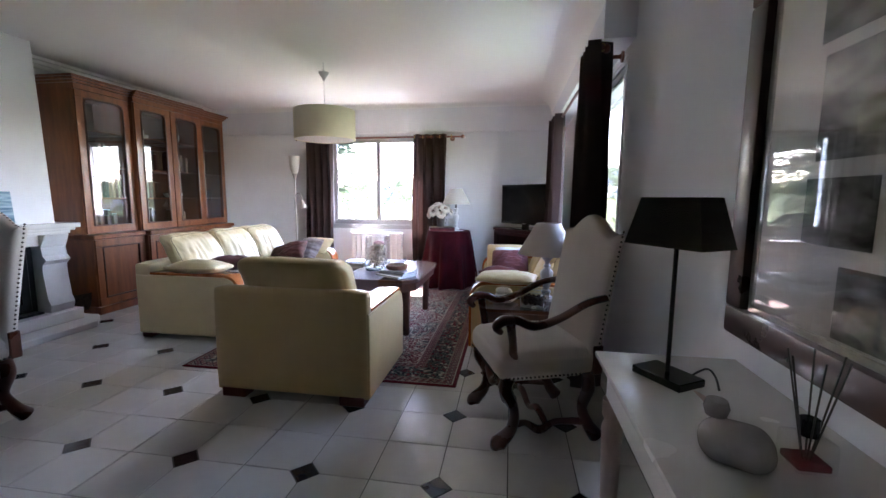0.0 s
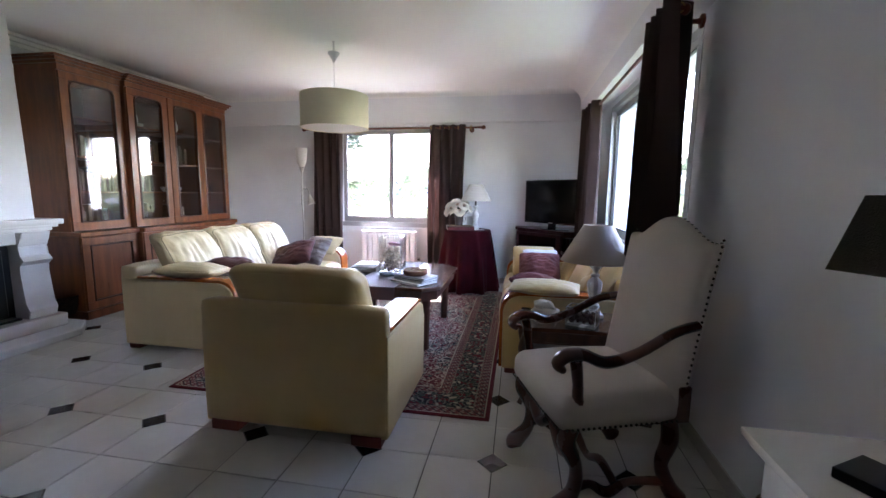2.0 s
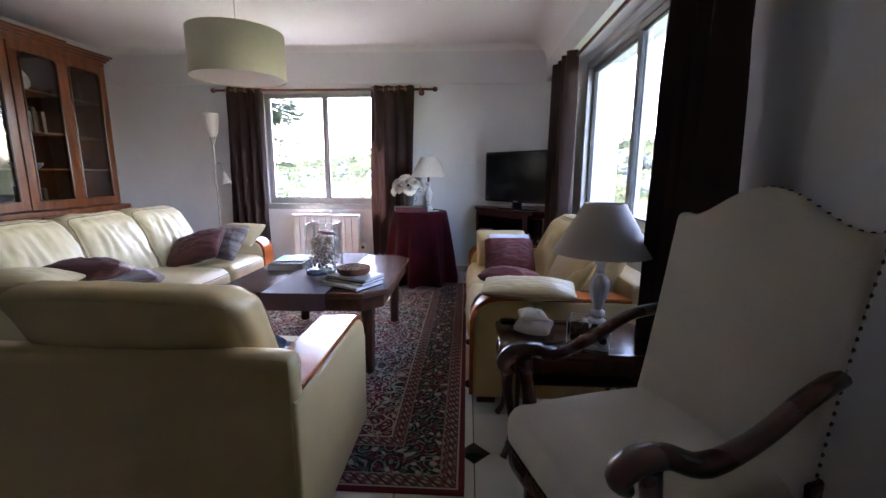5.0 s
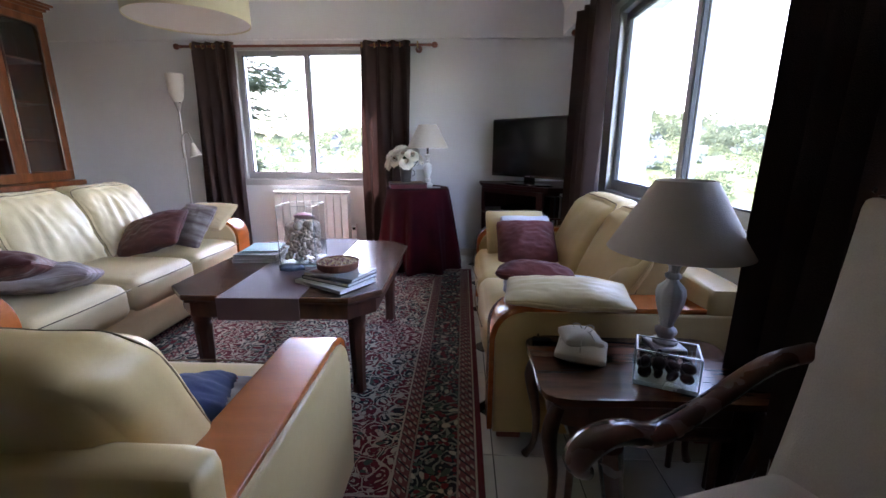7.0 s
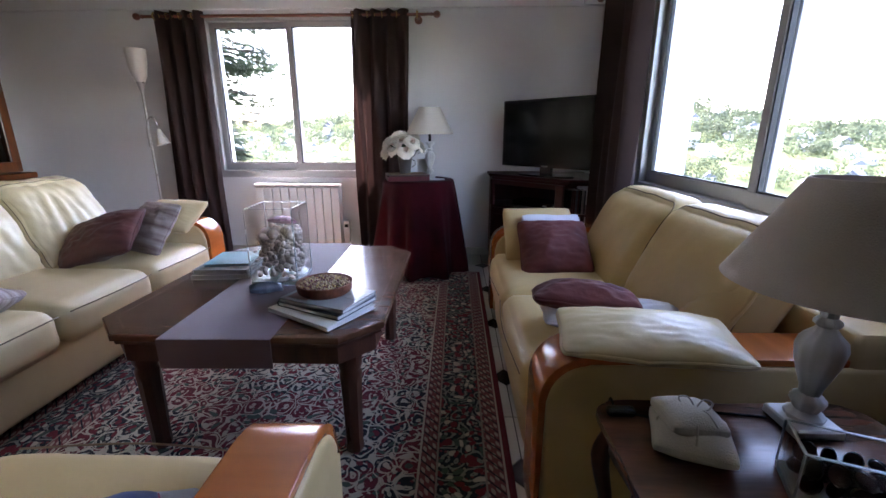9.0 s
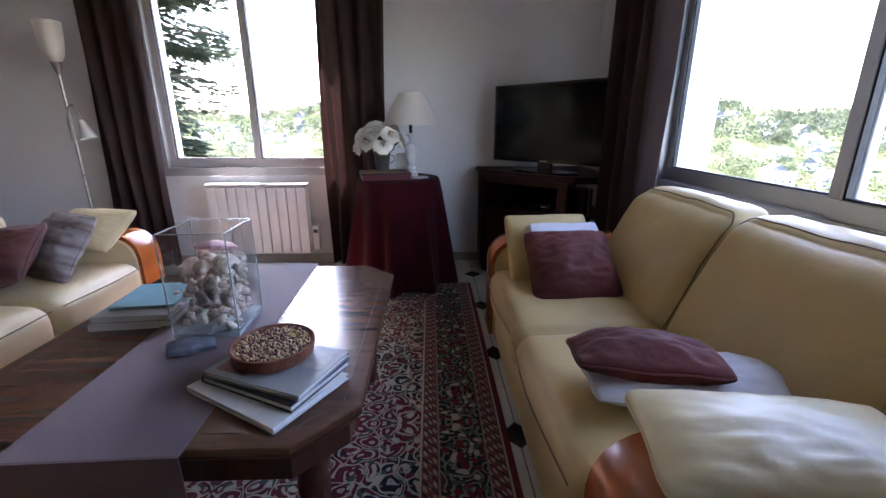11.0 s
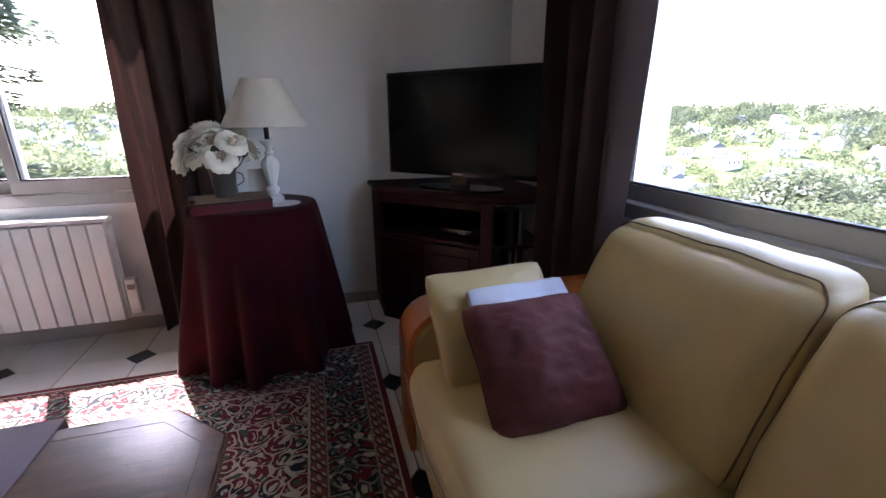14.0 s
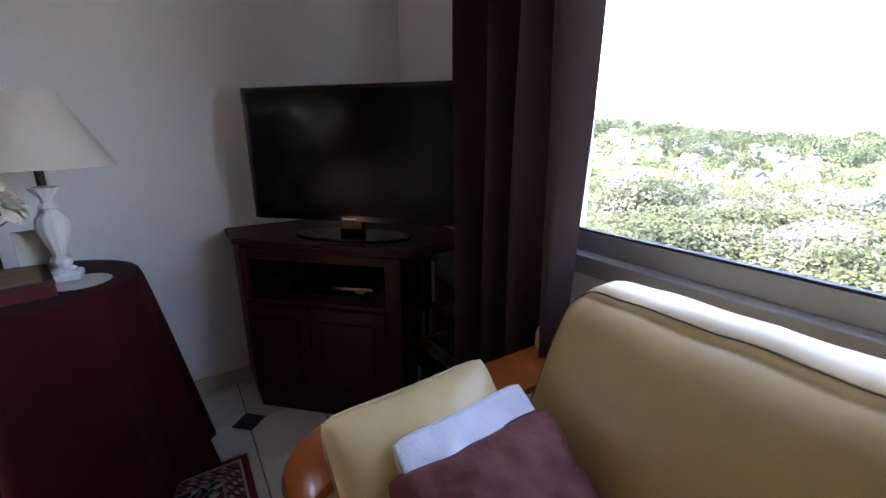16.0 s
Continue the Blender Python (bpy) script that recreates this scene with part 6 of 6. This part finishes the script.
bmesh.ops.solidify(bm, geom=bm.faces[:], thickness=0.003)
part("shade", bm, M_SHADE_B, l)
part("shade_support", tube([(-0.086, 0, 0.50), (0.086, 0, 0.50)], 0.003, 6), M_IRON, l)
part("bulb", tube([(0, 0, 0.42), (0, 0, 0.48)], 0.02, 12), M_SHOJI, l)
part("cable", tube(smooth_path([(0.03, 0.05, 0.01), (0.05, 0.09, 0.035), (0.07, 0.10, 0.02), (0.11, 0.06, 0.004)], 5), 0.003, 6), M_IRON, l)

bd = thing("bird_ornament", T((0.228, 0.705, 0.7624)) @ rot("Z", 120) @ Matrix.Scale(0.78, 4), "pearly grey ceramic bird ornament standing on the console", "ornament")
part("body", soft(0.17, 0.10, 0.11, 0.054, n=16, shape=lambda p, u: (p.x * 1.05, p.y * (1 - 0.25 * (u[0] < 0) * u[0] ** 2), p.z + 0.0)), M_BIRD, bd, smooth=True).matrix_basis = T((0, 0, 0.056)) @ rot("Y", 14)
part("head", lathe([(0, -0.03), (0.024, -0.02), (0.03, 0), (0.024, 0.02), (0, 0.028)], 20, m=T((0.055, 0, 0.125))), M_BIRD, bd, smooth=True)
part("beak", lathe([(0.008, 0), (0.005, 0.025), (0, 0.045)], 10, m=T((0.082, 0, 0.13)) @ rot("Y", 75)), M_CONLEG, bd, smooth=True)

df = thing("reed_diffuser", T((0.362, 0.725, 0.7624)) @ Matrix.Scale(0.85, 4), "small glass reed diffuser with pink liquid on the console", "reed diffuser")
part("bottle", soft(0.085, 0.085, 0.075, 0.012, n=8), M_GLASSV, df, smooth=60).matrix_basis = T((0, 0, 0.038))
part("liquid", box(-0.034, -0.034, 0.006, 0.034, 0.034, 0.022, 0.003), M_PINKL, df)
part("collar", tube([(0, 0, 0.0755), (0, 0, 0.115)], 0.019, 16), M_PLAST, df, smooth=30)
for k in range(6):
    a = k * 1.1
    part("reed", tube([(0.006 * math.cos(a), 0.006 * math.sin(a), 0.012), (0.055 * math.cos(a), 0.055 * math.sin(a), 0.26)], 0.002, 6), M_REED, df)

# large framed picture over the console
pc = thing("picture", T((0.518, 1.31, 0.855)), "large dark-framed picture group under glass on the wall above the console", "picture")
PW, PH, FW = 1.35, 1.05, 0.085
bm = bmesh.new()
for q in ((-PW, 0, 0, FW), (-PW, PH - FW, 0, PH), (-PW, FW, -PW + FW, PH - FW), (-FW, FW, 0, PH - FW)):
    box(-0.045, q[0], q[1], -0.001, q[2], q[3], 0.012, bm, seg=2)
part("frame", bm, M_FRAME, pc, smooth=30)
part("mount", box(-0.012, -PW + FW, FW, -0.008, -FW, PH - FW), M_MATB, pc)
gl = part("glass", box(-0.026, -PW + FW, FW, -0.023, -FW, PH - FW), glass_mat("picture_glass", (1, 1, 1), 0.0, True, 0.04), pc)
bm = bmesh.new()
for q in ((-PW + FW, FW, -FW, FW + 0.02), (-PW + FW, PH - FW - 0.02, -FW, PH - FW), (-PW + FW, FW + 0.02, -PW + FW + 0.02, PH - FW - 0.02), (-FW - 0.02, FW + 0.02, -FW, PH - FW - 0.02)):
    box(-0.022, q[0], q[1], -0.013, q[2], q[3], 0.003, bm)
part("slip", bm, mat("silver_slip", (0.4, 0.38, 0.33), 0.4, metal=0.3), pc)
M_PRINT = mat("grey_green_print", (0.10, 0.115, 0.10), 0.9, var=0.7, scale=9, stretch=(1, 1, 2.5), col2=(0.36, 0.37, 0.34))
for k in range(4):
    for j, (z0, hh, dy) in enumerate(((0.11, 0.16, -0.13), (0.31, 0.155, 0.0), (0.505, 0.24, -0.02), (0.775, 0.16, 0.0))):
        y1 = -0.27 - k * 0.27 + dy
        if y1 - 0.21 > -PW + FW + 0.03:
            part("print", box(-0.0135, y1 - 0.21, z0, -0.0123, y1, z0 + hh), M_PRINT, pc)

# ---- outside: the valley below the house ----


def leafy(name, color, color2, scale=0.9):
    """Leaves let half of the light through."""
    m = mat(name, color, 0.9, var=0.3, scale=scale, col2=color2, rvar=0.05, spec=0.1)
    n, l = m.node_tree.nodes, m.node_tree.links
    b, tr, mx = n["Principled BSDF"], n.new("ShaderNodeBsdfTranslucent"), n.new("ShaderNodeMixShader")
    l.new(b.inputs["Base Color"].links[0].from_socket, tr.inputs["Color"])
    mx.inputs[0].default_value = 0.5
    l.new(b.outputs[0], mx.inputs[1])
    l.new(tr.outputs[0], mx.inputs[2])
    l.new(mx.outputs[0], n["Material Output"].inputs[0])
    return m


M_GRASS = mat("meadow_grass", (0.045, 0.065, 0.025), 0.9, var=0.3, scale=0.05, col2=(0.085, 0.10, 0.045), spec=0.1)
M_F1 = leafy("foliage_mid_green", (0.075, 0.097, 0.055), (0.11, 0.135, 0.078))
M_F2 = leafy("foliage_fresh_green", (0.10, 0.125, 0.06), (0.145, 0.175, 0.09))
M_F3 = leafy("foliage_dark", (0.05, 0.068, 0.045), (0.085, 0.105, 0.065))
M_BLOSSOM = leafy("foliage_white_blossom", (0.10, 0.13, 0.08), (0.26, 0.28, 0.24), 3.0)
M_CONIF = leafy("conifer_needles", (0.070, 0.100, 0.075), (0.105, 0.135, 0.095), 3.0)
M_BARK = mat("bark", (0.08, 0.06, 0.045), 0.9, var=0.4, scale=5)
M_RENDER = mat("pale_house_render", (0.42, 0.40, 0.36), 0.85, var=0.05, rand=0.15)
M_SLATE = mat("slate_roof", (0.10, 0.105, 0.125), 0.7, var=0.2, rand=0.3)
rv = random.Random(21)


def ground_z(x, y):
    """The height of the land: a fall below the house, a valley floor, wooded hills beyond."""
    r = math.hypot(x, y - 4)
    z = -3.2 - 0.0 * r
    z -= 36 * (1 - math.exp(-max(0, r - 6) / 85))
    up = max(0.0, r - 260)
    ang = math.atan2(y - 4, x)
    hill = 78 * (1 - math.exp(-up / 330)) * (0.80 + 0.22 * math.sin(ang * 5.0 + 0.6) + 0.12 * math.sin(ang * 11 + 2))
    low = min(1.0, max(0.0, (math.degrees(ang) - 20) / 28))
    hill *= 0.32 + 1.16 * low * low * (3 - 2 * low) if ang > -1.2 else 1.0
    return z + hill + 2.0 * noise.noise(Vector((x * 0.012, y * 0.012, 0.3)))


bm = bmesh.new()
rings = []
radii = [5, 7, 10, 14, 20, 28, 40, 55, 75, 100, 135, 180, 230, 290, 350, 420, 500, 600, 720, 860, 1050, 1400, 2200, 4200]
S = 96
for r in radii:
    rings.append([bm.verts.new((r * math.cos(math.tau * i / S), 4 + r * math.sin(math.tau * i / S), ground_z(r * math.cos(math.tau * i / S), 4 + r * math.sin(math.tau * i / S)))) for i in range(S)])
for a, b in zip(rings, rings[1:]):
    for i in range(S):
        j = (i + 1) % S
        bm.faces.new((a[i], b[i], b[j], a[j]))
bm.faces.new(rings[0][::-1])
tagged(part("ground", bm, M_GRASS, None, smooth=80), "green meadows sloping into a valley with wooded hills", "ground", kind="structure")


def clump_mesh(seed, r, leaves, leaf, squash=0.75):
    """A crown of many small leaf blades round an uneven ball of twigs."""
    q = random.Random(seed)
    bm = bmesh.new()
    lobes = [(Vector((q.uniform(-0.5, 0.5), q.uniform(-0.5, 0.5), q.uniform(-0.3, 0.5))) * r, r * q.uniform(0.4, 0.65)) for _ in range(9)]
    for _ in range(leaves):
        c, lr = q.choice(lobes)
        d = Vector((q.gauss(0, 1), q.gauss(0, 1), q.gauss(0, 1))).normalized()
        p = c + d * lr * q.uniform(0.75, 1.05)
        p.z *= squash
        t = Vector((q.gauss(0, 1), q.gauss(0, 1), q.gauss(0, 0.6))).normalized() * leaf
        s = t.cross(d + Vector((0.01, 0.02, 0.3))).normalized() * leaf * 0.6
        bm.faces.new([bm.verts.new(v) for v in (p - t, p + s, p + t, p - s)])
    me = bpy.data.meshes.new("crown")
    bm.to_mesh(me)
    bm.free()
    return me


def with_mat(me, m):
    k = me.copy()
    k.materials.append(m)
    return k


near_crowns = [clump_mesh(i, 1.0, 5200, 0.036) for i in range(2)]
far_crowns = [clump_mesh(i + 5, 1.0, 520, 0.10) for i in range(3)]
trunk_bm = lathe([(0.12, -1.4), (0.09, -0.4), (0.05, 0.3), (0, 0.5)], 7)
trunk_me = bpy.data.meshes.new("trunk")
trunk_bm.to_mesh(trunk_me)
trunk_bm.free()
trunk_me.materials.append(M_BARK)
near_m = [with_mat(me, m) for me in near_crowns for m in (M_F1, M_F2, M_BLOSSOM)]
far_m = [with_mat(me, m) for me in far_crowns for m in (M_F1, M_F2, M_F3, M_F1)]


def tree(x, y, r, crowns, label, name="tree", lift=0.8):
    z = ground_z(x, y) + r * lift
    e = thing(name, T((x, y, z)) @ rot("Z", rv.uniform(0, 360)), label, "tree" if name == "tree" else "bush", "trees in the valley")
    e.scale = (r * rv.uniform(0.9, 1.2), r * rv.uniform(0.9, 1.2), r * rv.uniform(0.8, 1.15))
    c = new("crown", rv.choice(crowns))
    c.parent = e
    t = new("trunk", trunk_me)
    t.parent = e
    return e


def in_view(a):
    return -25 < a < 118


for k in range(95):
    a = radians(rv.uniform(-14, 33))
    r = 7.5 * (3.6 ** rv.random())
    size = rv.uniform(1.2, 2.0) * (0.75 + r / 40)
    top = 1.0 - r * 0.045 - rv.uniform(0, 0.5) - 0.9 * max(0, 14 - r) / 6
    x, y = r * math.cos(a), 4 + r * math.sin(a)
    tree(x, y, size, near_m, "bushy pale green shrub with whitish blossom outside the window", "bush", (top - size - ground_z(x, y)) / size)
for a, r, size, top in ((112, 24, 3.0, -0.6), (116, 20, 3.2, 0.6), (121, 18, 3.4, 1.2), (126, 17, 3.6, 1.0), (107, 30, 3.0, -2.4), (100, 34, 3.2, -3.2), (40, 44, 2.6, -3.8), (36, 40, 3.0, -3.4), (44, 50, 3.0, -5.0)):
    x, y = r * math.cos(radians(a)), 4 + r * math.sin(radians(a))
    tree(x, y, size, near_m[:2] * 2, "leafy fresh green tree below the window", "tree", (top - size - ground_z(x, y)) / size)
for k in range(200):
    a = radians(rv.uniform(15, 122))
    r = 55 * (5.0 ** rv.random())
    tree(r * math.cos(a), 4 + r * math.sin(a), rv.uniform(1.8, 3.4) * (0.8 + r / 400), far_m, "leafy green tree in the valley", "tree", 0.6)


def woods(name, m, n, r0, r1, seed, dens, big):
    """Far woods: many crowns of coarse leaf clumps joined into one."""
    q = np.random.default_rng(seed)
    a = np.radians(q.uniform(12, 124, n))
    r = r0 * (r1 / r0) ** q.random(n)
    cx, cy = r * np.cos(a), 4 + r * np.sin(a)
    keep = [i for i in range(n) if noise.noise(Vector((cx[i] * 0.012, cy[i] * 0.012, seed))) > -dens]
    vs = []
    for i in keep:
        size = big * q.uniform(0.7, 1.4) * (0.9 + r[i] / 500)
        z = ground_z(cx[i], cy[i]) + size * 0.5
        d = q.normal(size=(84, 3))
        d /= np.linalg.norm(d, axis=1)[:, None]
        p = d * size * q.uniform(0.7, 1.05, (84, 1)) * np.array([1.15, 1.15, 0.85]) + np.array([cx[i], cy[i], z])
        t = q.normal(size=(84, 3))
        t -= d * (t * d).sum(1)[:, None] * 0.6
        t /= np.linalg.norm(t, axis=1)[:, None]
        s = np.cross(t, d)
        k = size * 0.16
        vs.append(np.stack([p - t * k, p + s * k * 0.8, p + t * k, p - s * k * 0.8], 1).reshape(-1, 3))
    vs = np.concatenate(vs)
    me = bpy.data.meshes.new(name)
    me.from_pydata(vs.tolist(), [], np.arange(len(vs)).reshape(-1, 4).tolist())
    me.materials.append(m)
    return tagged(new(name, me), "dense green woods and hedges covering the valley sides", "woods", kind="stuff")


woods("woods", M_F1, 1100, 230, 1000, 31, 0.08, 3.2)
woods("woods", M_F2, 800, 200, 900, 47, 0.04, 2.7)
woods("woods", M_F3, 1000, 420, 1150, 53, 0.08, 4.2)


def house(x, y, yaw, w, d, h):
    z = ground_z(x, y)
    hs = thing("house", T((x, y, z)) @ rot("Z", yaw), "pale rendered house with a grey slate roof among the trees", "house", "houses in the valley")
    part("wall", box(-w / 2, -d / 2, -3, w / 2, d / 2, h), M_RENDER, hs)
    roof = [(-d / 2 - 0.4, h), (d / 2 + 0.4, h), (0, h + d * 0.42)]
    part("roof", prism(roof, -w / 2 - 0.3, w / 2 + 0.3, m=Matrix(((0, 0, 1, 0), (1, 0, 0, 0), (0, 1, 0, 0), (0, 0, 0, 1)))), M_SLATE, hs)
    part("chimney", box(w * 0.3, -0.4, h + 0.5, w * 0.3 + 0.8, 0.4, h + d * 0.42 + 0.9), M_RENDER, hs)
    for s in (-1, 1):
        for k in range(3):
            xx = (k - 1) * w * 0.28
            part("window", box(xx - 0.5, s * (d / 2 + 0.03) - 0.03, h - 2.3, xx + 0.5, s * (d / 2 + 0.03) + 0.03, h - 1.0), M_SLATE, hs)
    return hs


first = None
for k in range(240):
    a = radians(rv.uniform(15, 118))
    r = rv.uniform(110, 620)
    x, y = r * math.cos(a), 4 + r * math.sin(a)
    if first is None:
        first = house(x, y, rv.uniform(0, 180), 10, 7.5, 4.5)
    else:
        h = copy_thing(first, T((x, y, ground_z(x, y))) @ rot("Z", rv.uniform(0, 180)))
        s = rv.uniform(0.8, 1.3)
        h.scale = (s, s * rv.uniform(0.9, 1.1), s)


def conifer(x, y, h):
    z0 = ground_z(x, y)
    e = thing("conifer", T((x, y, z0)), "tall dark cedar with drooping layered branches outside the window", "tree")
    part("trunk", lathe([(0.28, 0), (0.2, h * 0.4), (0.08, h * 0.85), (0, h)], 10), M_BARK, e, smooth=True)
    q = random.Random(8)
    limbs, fol = bmesh.new(), bmesh.new()
    z = h * 0.10
    while z < h * 0.98:
        L = min(2.0 + 1.5 * min(1.0, max(0.0, (z - 6.2) / 2.0)), (h - z) * 0.6 + 0.5)
        for k in range(6):
            a = q.uniform(0, math.tau)
            l_ = L * q.uniform(0.7, 1.1)
            d = Vector((math.cos(a), math.sin(a), 0))
            tip = Vector((0, 0, z)) + d * l_ + Vector((0, 0, 0.05 * l_))
            mid = Vector((0, 0, z)) + d * l_ * 0.5 + Vector((0, 0, 0.12 * l_))
            tube([(0, 0, z), mid, tip], [0.05, 0.03, 0.01], 5, bm=limbs)
            side = Vector((-d.y, d.x, 0))
            for _ in range(int(300 * l_ / 2)):
                t = q.uniform(0.12, 1.0)
                base = Vector((0, 0, z)) + d * l_ * t + Vector((0, 0, 0.24 * l_ * t * (1 - t) + 0.05 * l_ * t))
                w = 0.42 * l_ * t * (1.15 - t) * q.uniform(-1, 1) * 1.6
                p = base + side * w + Vector((0, 0, q.uniform(-0.26, 0.06) - abs(w) * 0.12))
                u = (d + side * q.uniform(-0.9, 0.9) + Vector((0, 0, q.uniform(-0.5, 0.1)))).normalized() * q.uniform(0.09, 0.18)
                v = u.cross(Vector((q.uniform(-0.4, 0.4), q.uniform(-0.4, 0.4), 1))).normalized() * 0.042
                fol.faces.new([fol.verts.new(s) for s in (p - u, p + v, p + u, p - v)])
        z += 0.40
    part("limb", limbs, M_BARK, e)
    tagged(part("foliage", fol, M_CONIF, e, recalc=False), kind="stuff")


conifer(-7.2, 11.7, 14.0)

# ---- floor tiles: cream squares with one cut corner round black cabochons ----
PITCH, OX, OY = 0.31, -0.50, 2.80
tile_me = {}


def tile_mesh(ci, cj):
    """A tile whose corner (ci, cj) is cut off."""
    g, c = 0.0025, 0.072
    a, b = g, PITCH - g
    pts = []
    for (x, y, i, j) in ((a, a, 0, 0), (b, a, 1, 0), (b, b, 1, 1), (a, b, 0, 1)):
        if (i, j) == (ci, cj):
            sx, sy = (1 if i == 0 else -1), (1 if j == 0 else -1)
            two = [(x + sx * c, y), (x, y + sy * c)]
            pts += two if (i, j) in ((1, 0), (0, 1)) else two[::-1]
            if (i, j) == (0, 0):
                pts[-2:] = [(x, y + sy * c), (x + sx * c, y)]
            elif (i, j) == (1, 1):
                pts[-2:] = [(x, y + sy * c), (x + sx * c, y)]
            elif (i, j) == (1, 0):
                pts[-2:] = [(x + sx * c, y), (x, y + sy * c)]
            else:
                pts[-2:] = [(x + sx * c, y), (x, y + sy * c)]
        else:
            pts.append((x, y))
    bm = prism(pts, -0.006, 0.0, 0.0012)
    me = bpy.data.meshes.new("tile")
    bmesh.ops.recalc_face_normals(bm, faces=bm.faces)
    bm.to_mesh(me)
    bm.free()
    me.materials.append(M_TILE)
    return me


for ci in (0, 1):
    for cj in (0, 1):
        tile_me[(ci, cj)] = tile_mesh(ci, cj)
bm = prism([(-0.068, 0), (0, -0.068), (0.068, 0), (0, 0.068)], -0.006, -0.0002, 0.001)
bmesh.ops.recalc_face_normals(bm, faces=bm.faces)
cab_me = bpy.data.meshes.new("cabochon")
bm.to_mesh(cab_me)
bm.free()
cab_me.materials.append(M_BLACK)
rest, rest_c = bmesh.new(), bmesh.new()
i0, i1 = math.floor((XW - OX) / PITCH), math.ceil((XE - OX) / PITCH)
j0, j1 = math.floor((YS - OY) / PITCH), math.ceil((YN - OY) / PITCH)
cells = []
for i in range(i0, i1):
    for j in range(j0, j1):
        x, y = OX + i * PITCH, OY + j * PITCH
        ci, cj = i % 2, j % 2
        hidden = RUG[0] < x and x + PITCH < RUG[2] and RUG[1] < y and y + PITCH < RUG[3]
        key = (hidden or y < -0.2 or x < -4.6, abs(x + 1.2) + abs(y - 2.2))
        cells.append((key, x, y, ci, cj))
cells.sort()
for n_, (key, x, y, ci, cj) in enumerate(cells):
    if n_ < 290:
        o = new("tile", tile_me[(ci, cj)])
        o.parent = floor
        o.location = (x, y, 0)
    else:
        rest.from_mesh(tile_me[(ci, cj)])
        rest.verts.ensure_lookup_table()
        k = len(tile_me[(ci, cj)].vertices)
        bmesh.ops.translate(rest, verts=rest.verts[-k:], vec=(x, y, 0))
tagged(part("tile_field", rest, M_TILE, floor, recalc=False), kind="stuff")
for i in range(i0, i1 + 1):
    for j in range(j0, j1 + 1):
        if i % 2 or j % 2:
            continue
        o = new("cabochon", cab_me)
        o.parent = floor
        o.location = (OX + i * PITCH, OY + j * PITCH, 0)
